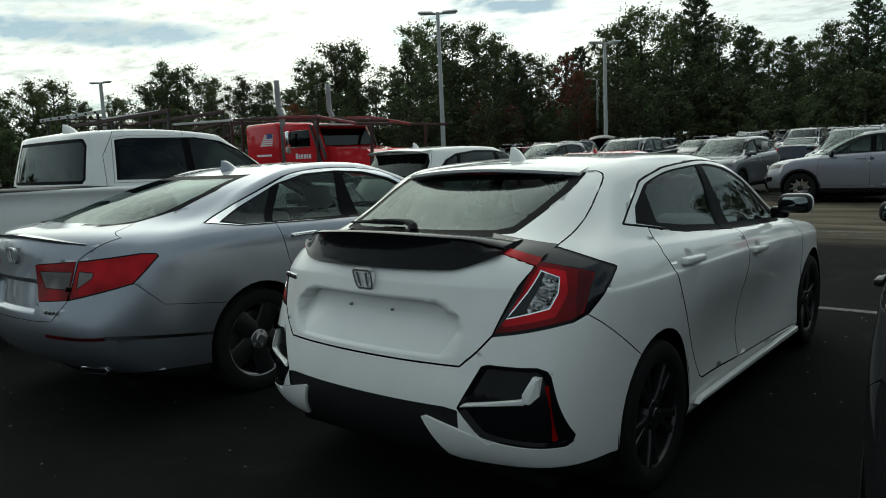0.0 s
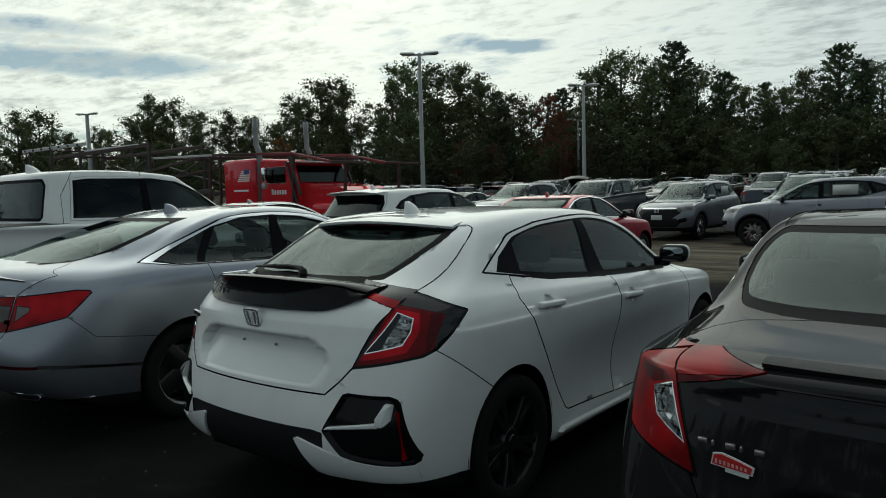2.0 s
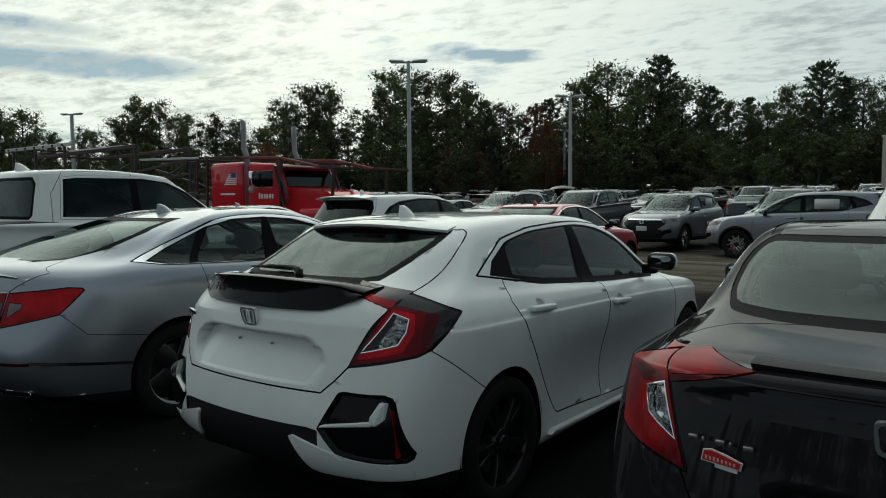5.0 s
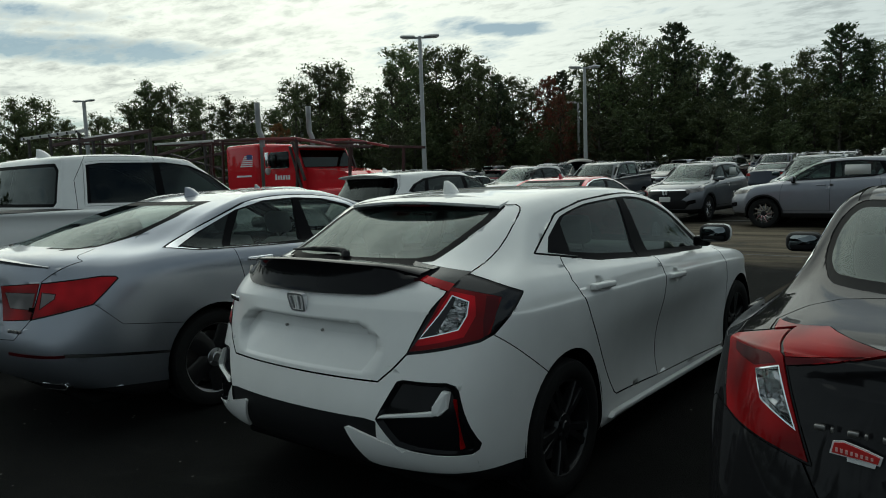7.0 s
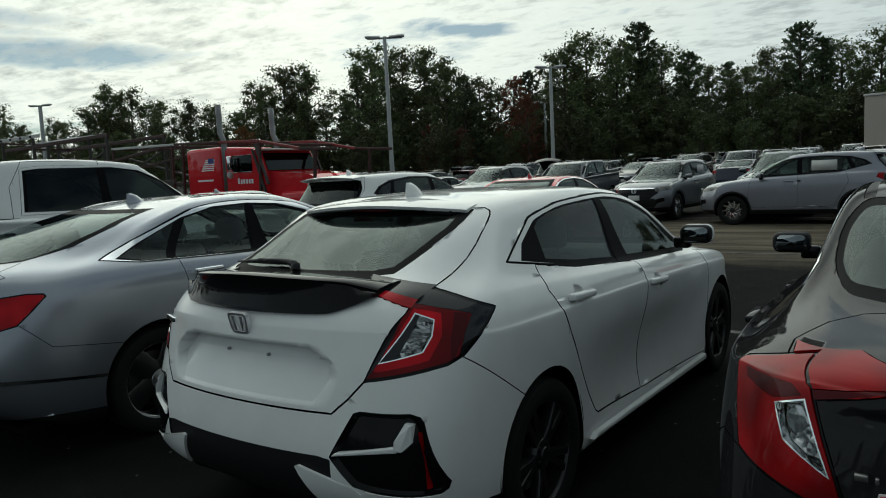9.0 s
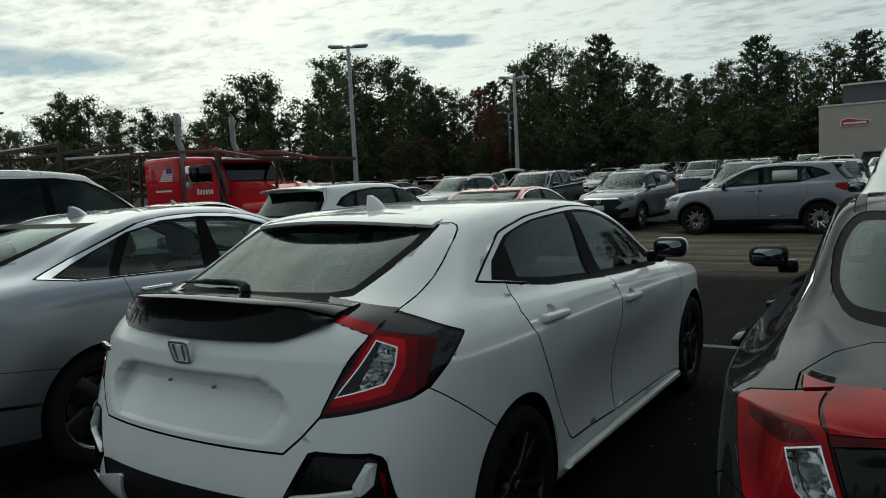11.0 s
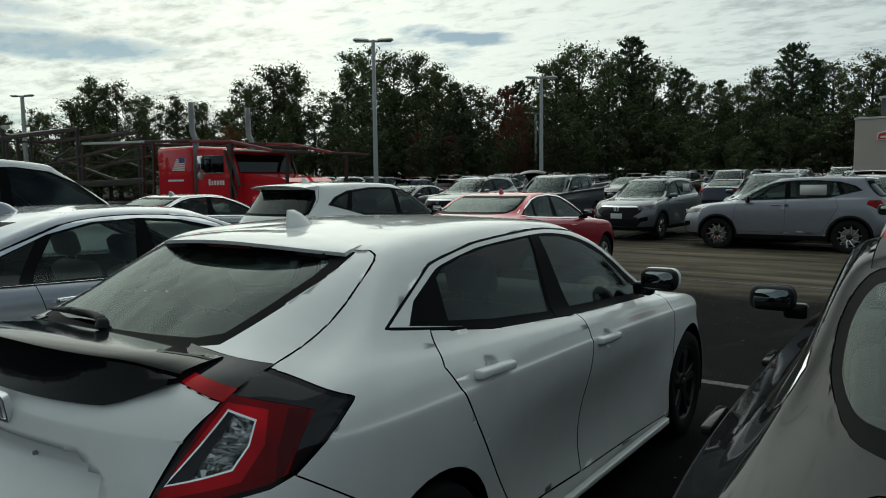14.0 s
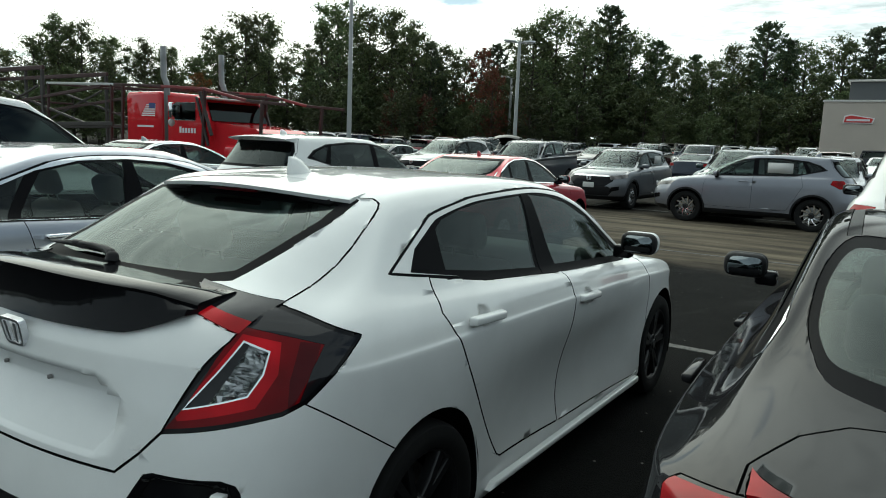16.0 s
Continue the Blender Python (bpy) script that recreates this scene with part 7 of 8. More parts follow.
def lamp_post(x, y, top, turn, width=0.13, arm=0.85):
    z = ground_z(x, y)
    e = thing("street_lamp", "tall pale grey lamp post with two flat heads", "lamp post", "car park lamp posts", pose(x, y, z, 0, 0, turn))
    h = top - z
    part("base", lathe_bm([(0.001, 0.75), (0.27, 0.75), (0.30, 0.72), (0.30, 0.0)], "Z", 20), CONCRETE, e, "concrete base")
    bm = bmesh.new()
    a, b = width, width * 0.72
    lo = [bm.verts.new((sx * a, sy * a, 0.7)) for sx, sy in ((-1, -1), (1, -1), (1, 1), (-1, 1))]
    hi = [bm.verts.new((sx * b, sy * b, h)) for sx, sy in ((-1, -1), (1, -1), (1, 1), (-1, 1))]
    for i in range(4):
        bm.faces.new((lo[i], lo[(i + 1) % 4], hi[(i + 1) % 4], hi[i]))
    bm.faces.new(hi)
    bmesh.ops.bevel(bm, geom=[k for k in bm.edges if abs(k.verts[0].co.z - k.verts[1].co.z) > 1], offset=0.03, segments=2, affect="EDGES", profile=0.5)
    part("pole", bm, POLE, e, smooth=False)
    for s in (1, -1):
        part("arm", box_bm(min(0, s * 0.35), max(0, s * 0.35), -0.05, 0.05, h - 0.13, h - 0.03, 0.01), POLE, e)
        bm = bmesh.new()
        prof = [(-0.20, -0.02), (0.20, -0.02), (0.21, 0.03), (0.13, 0.10), (-0.13, 0.10), (-0.21, 0.03)]
        rows = []
        for k, sc in ((0.0, 0.8), (0.08, 1.0), (arm * 0.85, 1.0), (arm, 0.75)):
            rows.append([bm.verts.new((s * (0.25 + k), yy * sc, h - 0.06 + zz * sc + 0.05 * k)) for yy, zz in prof])
        for u, v in zip(rows, rows[1:]):
            for i in range(6):
                bm.faces.new((u[i], u[(i + 1) % 6], v[(i + 1) % 6], v[i]))
        bm.faces.new(rows[0][::-1])
        bm.faces.new(rows[-1])
        bmesh.ops.recalc_face_normals(bm, faces=bm.faces)
        head = part("lamp_head", bm, POLE, e, smooth=False)
        part("diffuser", box_bm(min(s * 0.36, s * (0.15 + arm)), max(s * 0.36, s * (0.15 + arm)), -0.15, 0.15, h - 0.105, h - 0.078, 0.006), LAMPGLASS, head)
    return e


lamp_post(-23.84, 30.0, 9.35, 35)
lamp_post(-21.20, 45.0, 8.75, 38)
lamp_post(-63.6, 30.0, 9.4, 25, 0.16)
lamp_post(-57.2, 50.0, 9.5, 28, 0.16)
lamp_post(-31.5, 64.0, 8.3, 38)
lamp_post(-92.0, 52.0, 9.6, 25, 0.16)

# ---- red car transporter, nose to the right ----
RUST = plain("weathered_red_steel", (0.045, 0.016, 0.015), 0.6, 0.2, 0.002, 30.0)
STEEL = plain("dirty_steel", (0.045, 0.038, 0.035), 0.6, 0.3, 0.002, 30.0)
STACK = plain("dull_stack_steel", (0.22, 0.225, 0.225), 0.45, 0.6)
RACKRED = plain("faded_red_steel", (0.20, 0.022, 0.025), 0.55, 0.0, 0.002, 30.0)
PALE = plain("pale_ramp_steel", (0.50, 0.50, 0.48), 0.6, 0.2, 0.002, 30.0)
DECAL_W = plain("white_decal", (0.75, 0.75, 0.75), 0.4)
DECAL_B = plain("blue_decal", (0.03, 0.05, 0.20), 0.4)


def beam(name, a, b, w, h, mat, parent):
    """A square beam from a to b."""
    a, b = Vector(a), Vector(b)
    d = b - a
    m = Matrix.Translation(a) @ d.to_track_quat("X", "Z").to_matrix().to_4x4()
    return part(name, box_bm(0, d.length, -0.37 * w, 0.37 * w, -0.37 * h, 0.37 * h, min(w, h) * 0.10, 1, None, m), mat, parent, smooth=False)


def transporter(m):
    t = thing("car_transporter", "red car-transporter lorry with sleeper cab, chrome stacks and empty decks", "lorry", "", m)
    # local x runs towards the nose, y = 0 is the near side, z up
    W = 2.45
    bm = box_bm(-18.92, -17.15, 0.0, W, 1.05, 2.78, 0.16, 4)
    sl = part("sleeper", bm, TRUCKRED, t, "red sleeper cabin")
    bm = prism_bm([(-17.10, 1.0), (-15.0, 1.0), (-15.0, 1.90), (-15.35, 2.56), (-15.6, 2.62), (-17.10, 2.66)], W - 0.16, None, 0.06)
    for v in bm.verts:
        v.co = Vector((v.co.x, v.co.z + 0.08, v.co.y))
    bmesh.ops.recalc_face_normals(bm, faces=bm.faces)
    cab = part("cab", bm, TRUCKRED, t, "red driver's cab", smooth=False)
    part("side_window", box_bm(-16.55, -15.62, 0.055, 0.075, 1.92, 2.45, 0.03), GLASS_DARK, cab, "dark side window")
    part("windscreen", prism_bm([(-1.08, 0.0), (1.08, 0.0), (1.0, 0.62), (-1.0, 0.62)], 0.02, Matrix.Translation((-14.97, W / 2, 1.92)) @ Matrix(((0, -0.49, 0.87, 0), (1, 0, 0, 0), (0, 0.87, 0.49, 0), (0, 0, 0, 1)))), GLASS_DARK, cab, "dark split windscreen", smooth=False)
    part("visor", box_bm(-15.35, -14.95, 0.15, W - 0.15, 2.54, 2.60, 0.02), PALE, cab)
    bm = prism_bm([(-15.0, 0.95), (-13.15, 0.95), (-13.05, 1.62), (-13.3, 1.74), (-15.0, 1.90)], W - 0.5, None, 0.10)
    for v in bm.verts:
        v.co = Vector((v.co.x, v.co.z + 0.25, v.co.y))
    bmesh.ops.recalc_face_normals(bm, faces=bm.faces)
    hood = part("bonnet", bm, TRUCKRED, t, "red bonnet", smooth=False)
    part("grille", box_bm(-13.10, -13.02, 0.6, W - 0.6, 1.0, 1.6, 0.02), CHROME, hood, "chrome grille")
    for y in (0.10, W - 0.45):
        part("wing", box_bm(-14.5, -13.2, y, y + 0.35, 0.75, 1.25, 0.12, 3), TRUCKRED, t, "red front wing")
        part("head_lamp", lathe_bm([(0.001, 0.02), (0.11, 0.0), (0.12, -0.1)], "X", 16, None, pose(-13.12, y + 0.18, 1.08)), CHROME, t)
    # stacks with curved tips
    for y in (0.12, W - 0.12):
        part("exhaust_pipe", tube_bm([(-16.98, y, 1.0), (-16.98, y, 2.98), (-17.05, y, 3.10), (-17.12, y, 3.22), (-17.13, y, 3.8), (-17.13, y, 4.12)], 0.092, 14), STACK, t, "dull steel upright exhaust pipe")
    for y in (-0.12, W + 0.12):
        mi = part("mirror", box_bm(-16.52, -16.38, y - 0.08, y + 0.08, 1.98, 2.44, 0.03), CHROME, t, "chrome mirror")
        part("mirror_arm", tube_bm([(-16.42, 0.08 if y < 1 else W - 0.08, 2.35), (-16.45, y, 2.35)], 0.018, 6), STEEL, mi)
        part("round_mirror", lathe_bm([(0.001, 0.03), (0.11, 0.02), (0.12, 0.0), (0.001, -0.03)], "X", 16, None, pose(-16.45, y - 0.02, 1.84)), PALE, mi)
    # flag decal on the sleeper, lettering as plain bars
    for i in range(6):
        part("flag_stripe", box_bm(-18.08 + 0.05 * i, -17.42 + 0.01 * i, -0.006, 0.004, 2.02 + 0.065 * i, 2.058 + 0.065 * i), DECAL_W, sl, "white flag stripe", smooth=False)
    part("flag_field", box_bm(-17.70, -17.40, -0.008, 0.004, 2.26, 2.42), DECAL_B, sl, "blue flag corner", smooth=False)
    part("lettering_bar", box_bm(-18.3, -17.5, -0.006, 0.004, 1.68, 1.74), DECAL_W, sl, "white lettering bar", smooth=False)
    for i in range(6):
        part("lettering_bar", box_bm(-16.35 + 0.13 * i, -16.27 + 0.13 * i, 0.066, 0.077, 1.55, 1.73 - (0 if i == 0 else 0.04)), DECAL_W, cab, "white lettering bar", smooth=False)
    # frame rails, tanks, wheels
    for y in (0.75, 1.6):
        beam("chassis_rail", (-29.5, y, 0.85), (-13.4, y, 0.85), 0.12, 0.28, STEEL, t)
    part("fuel_tank", lathe_bm([(0.001, -17.0), (0.32, -17.0), (0.33, -16.95), (0.33, -15.5), (0.32, -15.45), (0.001, -15.45)], "X", 24, None, pose(0, 0.25, 0.72)), CHROME, t, "chrome fuel tank")
    for x in (-14.0, -18.6, -19.8, -27.2, -28.4):
        for y in (0.18, W - 0.18):
            w = new("wheel", shared(("rim", "lorry"), lambda: lathe_bm([(0.001, 0.02), (0.12, 0.02), (0.14, -0.06), (0.26, -0.08), (0.285, 0.0), (0.285, -0.18)], "X", 28), ALLOY))
            w.parent = t
            w.matrix_basis = pose(x, y, 0.52, 0, 0, -90 if y < 1 else 90)
            ty = new("tyre", shared(("tyre", "lorry"), lambda: tyre_bm(0.52, 0.29, 0.28), TYRE))
            ty.parent = w
            ty.location = (-0.10, 0, 0)
    # overhead rack: two long rails that dip over the bonnet, cross bars, posts
    for y in (0.02, W - 0.02):
        pts = [(-23.4, y, 3.08), (-19.5, y, 3.0), (-17.1, y, 2.92), (-15.2, y, 2.84), (-13.4, y, 2.50), (-11.9, y, 2.40)]
        for i, (a, b) in enumerate(zip(pts, pts[1:])):
            beam("rack_rail", a, b, 0.10, 0.11, PALE if i == 0 and y < 1 else (RACKRED if i in (2, 3) else RUST), t)
        for x, z0, z1 in ((-23.45, 0.9, 3.08), (-19.75, 0.9, 3.0), (-19.15, 0.9, 3.0), (-15.25, 1.0, 2.84), (-12.9, 0.85, 2.46)):
            beam("rack_post", (x, y, z0), (x + 0.12, y, z1), 0.11, 0.12, RUST, t)
        beam("brace", (-15.35, y, 2.75), (-14.85, y, 1.5), 0.10, 0.12, STEEL, t)
        beam("brace", (-15.0, y, 1.2), (-15.5, y, 2.6), 0.08, 0.10, STEEL, t)
        for i in range(4):
            beam("rung", (-19.75, y, 1.25 + 0.42 * i), (-19.1, y, 1.25 + 0.42 * i), 0.05, 0.06, RUST, t)
        beam("deck_rail", (-29.6, y, 1.55), (-19.6, y, 1.75), 0.12, 0.18, STEEL, t)
        beam("deck_rail", (-29.0, y, 2.1), (-20.2, y, 2.95), 0.10, 0.14, RUST, t)
        beam("deck_brace", (-28.6, y, 1.6), (-24.0, y, 3.0), 0.08, 0.10, STEEL, t)
        beam("deck_brace", (-26.5, y, 2.9), (-21.0, y, 1.7), 0.08, 0.10, STEEL, t)
        beam("ramp_rail", (-32.0, y, 3.52), (-23.6, y, 3.62), 0.12, 0.20, RUST, t)
        beam("ramp_rail", (-35.3, y, 3.98), (-28.8, y, 3.98), 0.10, 0.20, PALE, t)
        for x, z in ((-23.7, 3.55), (-28.2, 3.55), (-32.2, 3.95), (-29.4, 3.95), (-34.5, 3.95)):
            beam("ramp_post", (x, y, 0.6), (x, y, z), 0.14, 0.16, STEEL, t)
    for x, z in ((-23.2, 3.06), (-21.0, 3.02), (-18.6, 2.98), (-16.4, 2.88), (-14.4, 2.68), (-26, 2.5), (-28, 2.2), (-31, 3.53), (-34, 3.98)):
        beam("cross_bar", (x, 0.0, z), (x, W, z), 0.10, 0.10, RUST, t)
    for i in range(7):
        part("ramp_hole", box_bm(-35.0 + 0.9 * i, -34.85 + 0.9 * i, -0.04, -0.02, 3.94, 4.02), SEAL, t)
    return t


transporter(pose(0, 13.1, 0))

# ---- showroom building at the edge of the car park ----
def stucco(name, rgb):
    m, n = material(name)
    v = world_coord(n)
    col = n.mix(n.noise(v, 0.7, 4.0), (*rgb, 1), tuple(c * 0.82 for c in rgb) + (1,))
    surface(n, col, 0.9, bump=n.noise(v, 40.0, 3.0), bump_d=0.004)
    return m


BEIGE = stucco("beige_wall", (0.50, 0.44, 0.38))
DARKWALL = stucco("dark_grey_wall", (0.10, 0.105, 0.11))
CAPMETAL = plain("pale_coping", (0.6, 0.58, 0.54), 0.5, 0.3)
house = thing("showroom", "beige flat-roofed showroom with dark grey upper storey", "building", "", pose(-2.35, 50.0, 0))
part("wall", box_bm(0, 26, 0, 18, -0.2, 5.02, 0.03), BEIGE, house, smooth=False)
part("coping", box_bm(-0.06, 26.06, -0.06, 18.06, 5.02, 5.14, 0.02), CAPMETAL, house, "pale metal coping", smooth=False)
part("upper_storey", box_bm(1.25, 24, 1.4, 16, 5.12, 6.35, 0.03), DARKWALL, house, "dark grey upper storey", smooth=False)
part("roof", box_bm(1.1, 24.15, 1.25, 16.15, 6.35, 6.47, 0.02), CAPMETAL, house, smooth=False)
sg = part("sign", prism_bm([(1.15, 3.72), (2.75, 3.72), (2.85, 4.05), (2.2, 4.16), (1.6, 4.28), (1.2, 4.18)], 0.06, Matrix(((1, 0, 0, 0), (0, 0, -1, 0), (0, 1, 0, 0), (0, 0, 0, 1)))), STICKER_EDGE, house, "red and white dealer sign", smooth=False)
part("sign_face", prism_bm([(1.22, 3.78), (2.68, 3.78), (2.76, 4.02), (2.18, 4.10), (1.6, 4.20), (1.27, 4.11)], 0.03, Matrix(((1, 0, 0, 0), (0, 0, -1, -0.06), (0, 1, 0, 0), (0, 0, 0, 1)))), STICKER, sg, smooth=False)
part("sign_bar", box_bm(1.35, 2.6, -0.10, -0.09, 3.86, 3.98), STICKER_EDGE, sg, smooth=False)
for i in range(4):
    part("window", box_bm(5 + 4.5 * i, 8.4 + 4.5 * i, -0.03, 0.03, 0.9, 3.2, 0.02), GLASS_DARK, house, "dark showroom window", smooth=False)

# ---- woods behind the car park ----
def leaf_mat(name, a, b, c):
    m, n = material(name)
    r = n.add("ShaderNodeNewGeometry").outputs["Random Per Island"]
    o = n.add("ShaderNodeObjectInfo").outputs["Random"]
    col = n.ramp(r, [(0.0, a), (0.55, b), (1.0, c)])
    col = n.add("ShaderNodeHueSaturation", {"Color": col, "Value": n.math("ADD", n.math("MULTIPLY", o, 0.8), 0.6), "Hue": n.math("ADD", n.math("MULTIPLY", o, 0.05), 0.46)}).outputs[0]
    d = n.add("ShaderNodeBsdfDiffuse", {"Color": col})
    tr = n.add("ShaderNodeBsdfTranslucent", {"Color": col})
    gl = n.add("ShaderNodeBsdfGlossy", {"Color": (1, 1, 1, 1), "Roughness": 0.5})
    mx = n.add("ShaderNodeMixShader", {0: 0.36, 1: d.outputs[0], 2: tr.outputs[0]})
    m2 = n.add("ShaderNodeMixShader", {0: 0.03, 1: mx.outputs[0], 2: gl.outputs[0]})
    n.add("ShaderNodeOutputMaterial", {"Surface": m2.outputs[0]})
    return m


LEAF = leaf_mat("green_leaves", (0.045, 0.068, 0.026), (0.070, 0.096, 0.036), (0.108, 0.130, 0.052))
LEAF_TURN = leaf_mat("turning_leaves", (0.07, 0.065, 0.015), (0.15, 0.075, 0.02), (0.20, 0.05, 0.02))
NEEDLE = leaf_mat("pine_needles", (0.028, 0.050, 0.025), (0.050, 0.080, 0.036), (0.085, 0.115, 0.052))
BARK = plain("bark", (0.06, 0.05, 0.04), 0.95, 0.0, 0.02, 12.0)


def leaf_mesh(name, centres, size, seed, mat, flat=0.3):
    """Many small separate leaf blades round the given centres (place, radius, count)."""
    rs = np.random.RandomState(seed)
    cen = np.repeat(np.array([c for c, _, _ in centres]), [k for _, _, k in centres], axis=0)
    rad = np.repeat(np.array([r for _, r, _ in centres]), [k for _, _, k in centres])
    n = len(cen)

    def unit(v):
        return v / (np.linalg.norm(v, axis=1)[:, None] + 1e-9)

    p = cen + unit(rs.normal(size=(n, 3))) * (rad * np.minimum(1.45, np.abs(rs.normal(0.2, 0.72, n))))[:, None] * np.array((1, 1, 0.8))
    ax = unit(rs.normal(size=(n, 3)))
    s = (size * rs.uniform(0.6, 1.35, n))[:, None]
    bx = unit(np.cross(ax, rs.normal(size=(n, 3)))) * s * 0.48
    ax = ax * s
    vs = np.stack([p - ax, p + bx, p + ax, p - bx], 1).reshape(-1, 3)
    me = bpy.data.meshes.new(name)
    me.from_pydata(vs.tolist(), [], np.arange(4 * n).reshape(-1, 4).tolist())
    me.materials.append(mat)
    return me


def broad_tree(seed, h, r, mat, leaves=5200, lean=0.0, leaf=0.098):
    """A broad-leaved tree: tapered trunk, forking limbs, and sprays of leaves along them with gaps between."""
    rd = random.Random(seed)
    e = thing("tree", "leafy green tree at the edge of the woods", "tree", "trees of the wood edge")
    axis = lambda z: Vector((0.28 * lean * (max(0.0, z) / h) ** 1.5, 0.1 * (z / h), z))
    bm = tube_bm([axis(-0.2), axis(h * 0.2), axis(h * 0.45), axis(h * 0.72), axis(h * 0.93)], [0.22, 0.18, 0.13, 0.07, 0.02], 8)
    clumps = []
    n = 34
    share = leaves / (n * 5)
    for i in range(n):
        t = (i + 0.5) / n
        z = h * (0.14 + 0.80 * t)
        prof = math.sin(math.pi * min(1, t * 0.82 + 0.16)) ** 0.75 + 0.08
        a = i * 2.4 + rd.uniform(-0.6, 0.6)
        rr = r * prof * rd.uniform(0.45, 1.12)
        foot = axis(max(0.3, z - rr * 0.5))
        tip = axis(z) + Vector((rr * math.cos(a), rr * math.sin(a), rd.uniform(-0.1, 0.5)))
        mid = (foot + tip) / 2 + Vector((0, 0, 0.18))
        tube_bm([foot, mid, tip], [0.05, 0.03, 0.010], 5, bm)
        for k, (s, w) in enumerate(((0.45, 0.24), (0.68, 0.25), (0.88, 0.22), (1.02, 0.16), (1.05, 0.13))):
            p = foot.lerp(tip, s) + Vector((rd.uniform(-1, 1), rd.uniform(-1, 1), rd.uniform(-0.5, 0.9))) * r * 0.10
            clumps.append((tuple(p), r * w * rd.uniform(0.7, 1.25), int(share * rd.uniform(0.5, 1.5))))
    for k in range(5):
        clumps.append((tuple(axis(h * (0.84 + 0.03 * k)) + Vector((rd.uniform(-1, 1), rd.uniform(-1, 1), 0)) * r * 0.10), r * (0.20 - 0.025 * k), int(share)))
    part("trunk", bm, BARK, e)
    c = new("crown", leaf_mesh("crown", clumps, leaf, seed, mat))
    c.parent = e
    return e


def pine_tree(seed, h, r, leaves=5200, leaf=0.10):
    """A white pine: straight trunk, many uneven upswept boughs, ragged open outline."""
    rd = random.Random(seed)
    e = thing("pine", "tall dark green pine at the edge of the woods", "tree", "trees of the wood edge")
    bm = tube_bm([(0, 0, -0.2), (0, 0, h * 0.5), (0.05, 0, h * 0.97)], [0.26, 0.17, 0.03], 8)
    clumps = []
    n = 84
    for i in range(n):
        t = (i + rd.uniform(0, 1)) / n
        z = h * (0.12 + 0.84 * t)
        L = (r * (1 - t) ** 0.62 * rd.uniform(0.35, 1.15) + 0.30) * (1.25 if rd.random() < 0.12 else 1.0)
        a = i * 2.4 + rd.uniform(-0.5, 0.5)
        rise = rd.uniform(0.12, 0.42)
        c, s_ = math.cos(a), math.sin(a)
        tip = Vector((L * c, L * s_, z + rise * L))
        tube_bm([(0, 0, z - 0.1 * L), (tip.x * 0.5, tip.y * 0.5, z + rise * L * 0.35), tip], [0.04, 0.025, 0.008], 5, bm)
        for s in (0.35, 0.6, 0.8, 0.95, 1.08):
            p = Vector((tip.x * s, tip.y * s, z + rise * L * s * s)) + Vector((rd.uniform(-1, 1), rd.uniform(-1, 1), rd.uniform(-0.3, 0.8))) * 0.14
            clumps.append((tuple(p), 0.16 + 0.11 * L * (1.15 - s * 0.6), int(leaves / (n * 5) * rd.uniform(0.6, 1.4))))
    for k in range(4):
        clumps.append(((rd.uniform(-0.1, 0.1), rd.uniform(-0.1, 0.1), h * (0.93 + 0.017 * k)), 0.26 - 0.05 * k, int(leaves * 0.007)))
    part("trunk", bm, BARK, e)
    c = new("crown", leaf_mesh("crown", clumps, leaf, seed, NEEDLE))
    c.parent = e
    return e


broads = [broad_tree(s, 10.0, r, LEAF, n, l) for s, r, n, l in ((1, 2.9, 12500, 0.5), (2, 2.5, 10500, -0.6), (3, 3.2, 12500, 0.2), (4, 2.2, 5600, 0.9))]
turned = broad_tree(7, 10.0, 2.6, LEAF_TURN, 8000, 0.2)
tagged(turned, "tree with yellow and rust-red autumn leaves")
pines = [pine_tree(s, 10.0, r, 11000) for s, r in ((11, 2.7), (12, 2.2))]
fills = [broad_tree(s, 10.0, r, LEAF, 5600, l, 0.16) for s, r, l in ((21, 2.9, 0.4), (22, 3.1, -0.5))] + [pine_tree(23, 10.0, 2.6, 5000, 0.19)]
for i, o in enumerate((*broads, turned, *pines, *fills)):
    o.location = (-140 + 6 * i, 160, ground_z(0, 160))
    o.scale = (0.8, 0.8, 0.8)

# outline of the wood, from left to right: bearing to the left of +y in degrees, height of the tops, kind
EYE0 = (2.4, -1.9)
WOOD_WEST = [(73, 9.2, 0), (70.8, 9.2, 2), (68.6, 9.7, 0), (67.3, 10.0, 2), (65.7, 7.9, 1), (63.5, 8.5, 0), (61.4, 9.3, 2), (59.8, 11.3, 1), (58.4, 10.7, 0), (56.5, 10.4, 2), (54.5, 10.1, 0), (52.6, 9.8, 2), (50.7, 9.5, 1), (49.4, 11.5, 0), (47.5, 13.8, 2), (45.8, 13.5, 0), (44.4, 9.6, 3), (43.2, 7.5, 3), (41.9, 12.5, 3), (40.5, 14.8, 0), (38.2, 15.3, 2), (36.5, 14.9, 0), (35.0, 12.8, 1), (33.5, 11.5, 5), (32.3, 11.7, 2)]
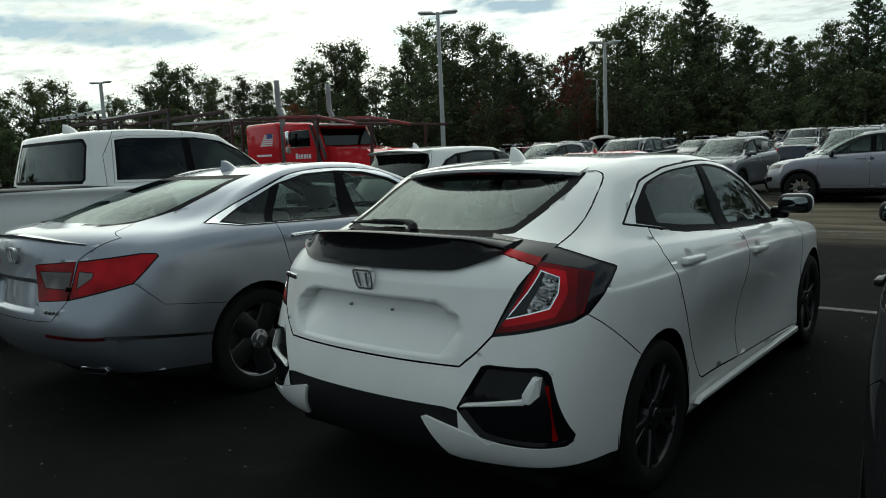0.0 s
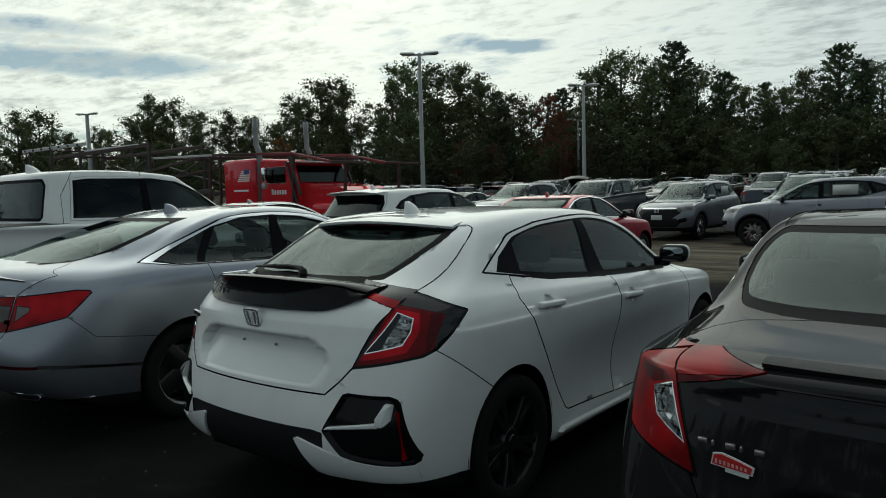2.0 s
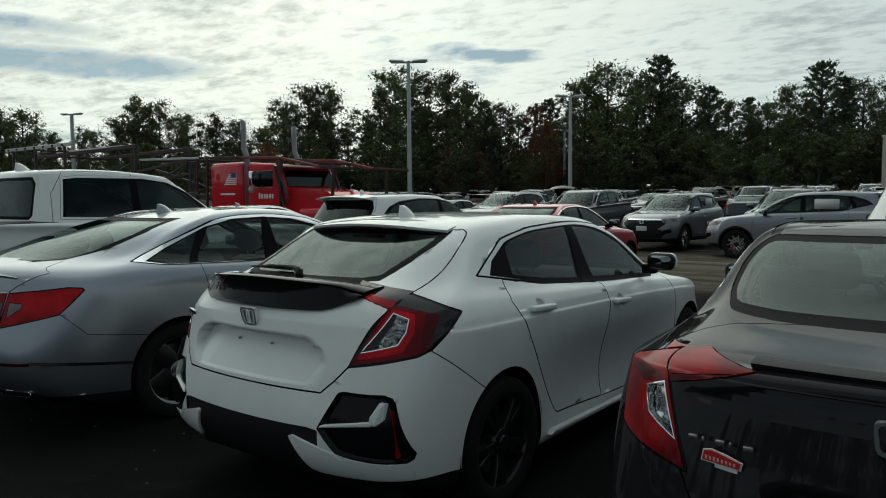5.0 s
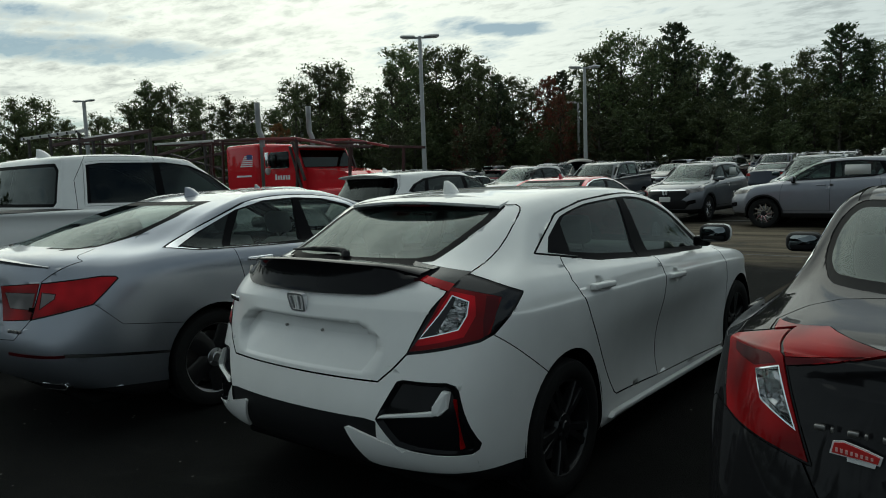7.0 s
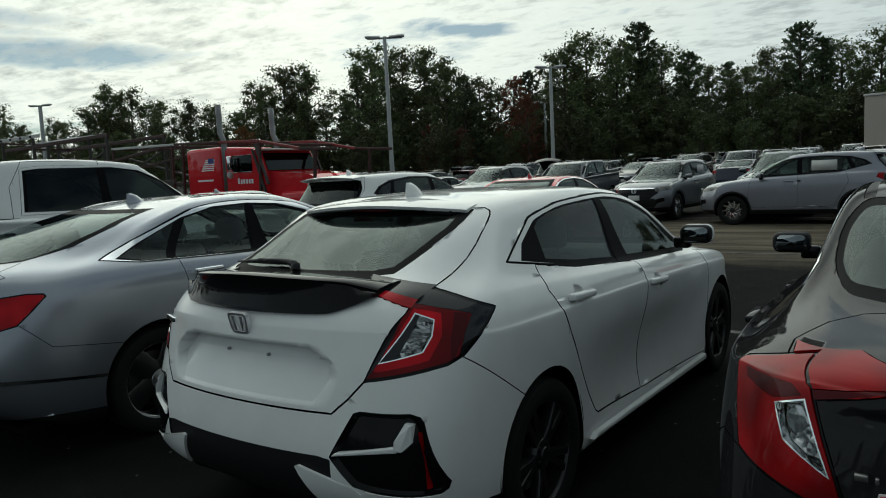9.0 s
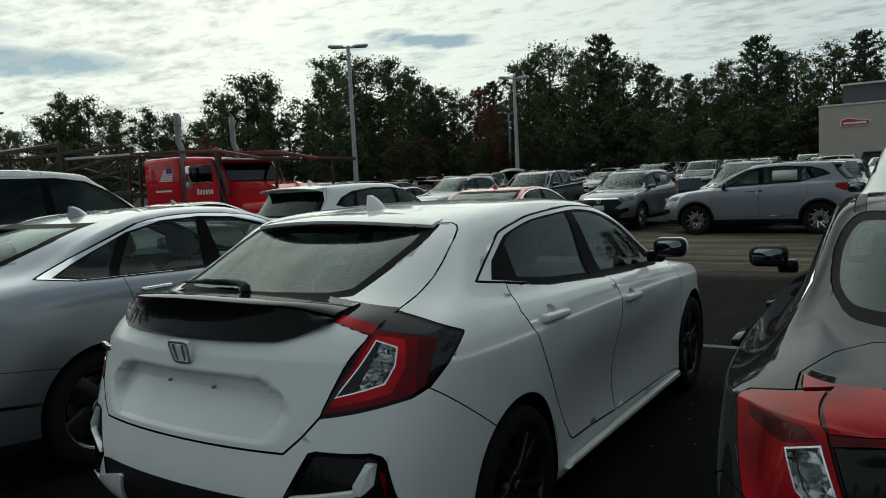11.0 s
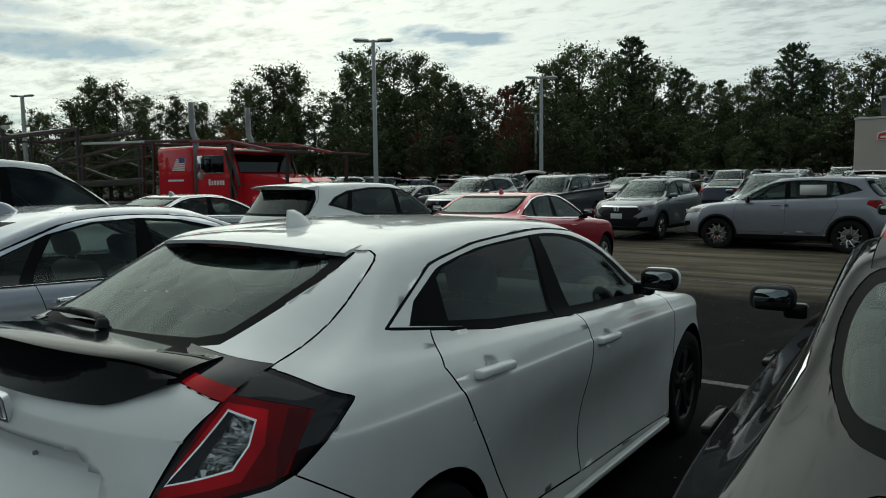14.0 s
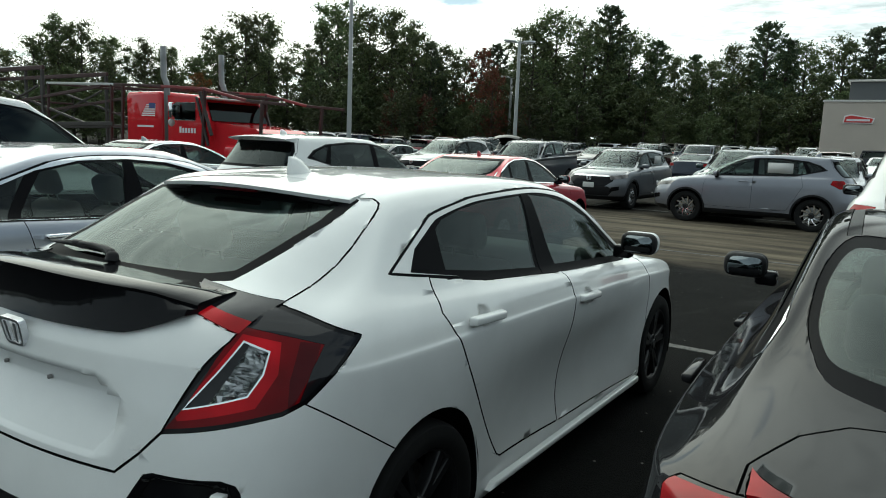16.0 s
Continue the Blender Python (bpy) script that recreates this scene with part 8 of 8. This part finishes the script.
WOOD_EAST = [(30.8, 10.4, 0), (29.5, 11.2, 4), (28.4, 12.0, 5), (26.9, 10.4, 2), (25.6, 13.2, 0), (23.9, 15.1, 2), (21.8, 14.0, 0), (20.0, 16.0, 5), (18.4, 13.8, 2), (16.5, 12.5, 5), (15.1, 10.4, 0), (13.8, 11.1, 5), (12.5, 10.3, 2), (11.1, 12.0, 0), (9.1, 14.0, 5), (7.7, 12.5, 6), (6.5, 12.3, 2), (4.3, 12.3, 0), (2.4, 13.0, 5), (0.4, 12.6, 2), (-1.8, 13, 0), (-4.2, 12.6, 5), (-7, 13, 2), (-10, 13, 0), (-13, 13, 2)]
WOOD = WOOD_WEST + WOOD_EAST
kinds = broads + [turned] + pines
trnd = random.Random(4)


def plant(src, bearing, dist, top, wide=1.0):
    a = radians(bearing)
    x, y = EYE0[0] - dist * math.sin(a), EYE0[1] + dist * math.cos(a)
    z = ground_z(x, y)
    k = (top - z) / 10.0
    o = copy_thing(src, pose(x, y, z, 0, 0, trnd.uniform(0, 360)))
    o.scale = (k * wide, k * wide, k)
    return o


for b, top, k in WOOD:
    d = 78 + trnd.uniform(-3, 3)
    plant(kinds[k], b, d, top * 1.03, 1.0 if k < 4 else 0.95)
    if not 42.4 < b < 45.0:
        plant(trnd.choice(fills), b + trnd.uniform(-0.9, 0.9), d + 9, top * 0.84, 1.0)
        plant(trnd.choice(fills[:2]), b + trnd.uniform(-1, 1), d - 5, top * trnd.uniform(0.42, 0.6), 1.25)
for b, top in ((28.6, 9.0), (36.4, 6.6), (33.9, 6.2), (50.6, 7.2), (26.2, 5.8)):
    plant(turned, b, 71, top, 0.8)

# unseen woods, added round the rest of the car park to shape reflections
for i in range(46):
    b = 80 + 262 * i / 45
    plant(fills[i % 3], b, (84 if b < 105 else 135) + trnd.uniform(-4, 4), trnd.uniform(9, 12), 1.3)

# undergrowth that closes the wood at the ground
rs = np.random.RandomState(3)
cl = []
for b in np.arange(-15, 76, 0.55):
    for d in (79, 87, 94):
        a = radians(b + rs.uniform(-0.3, 0.3))
        x, y = EYE0[0] - d * math.sin(a), EYE0[1] + d * math.cos(a)
        cl.append(((x, y, ground_z(x, y) + 1.4 + rs.uniform(-0.3, 1.6) + (d - 70) * 0.08), 1.8, 210))
u = new("undergrowth", leaf_mesh("undergrowth", cl, 0.17, 8, LEAF))
tagged(u, "dark leafy undergrowth below the trees", "bushes", kind="stuff")
# unseen tall leaf belt, added to fill gaps between those trees in reflections
cl = []
for b in np.arange(100, 345, 1.0):
    a = radians(b)
    x, y = EYE0[0] - 132 * math.sin(a), EYE0[1] + 132 * math.cos(a)
    cl.append(((x, y, ground_z(x, y) + 2.0), 2.4, 110))
    cl.append(((x * 1.03, y * 1.03, ground_z(x, y) + 6.0), 3.4, 130))
u = new("undergrowth", leaf_mesh("undergrowth", cl, 0.55, 9, LEAF))
tagged(u, "dark leafy undergrowth below the trees", "bushes", kind="stuff")
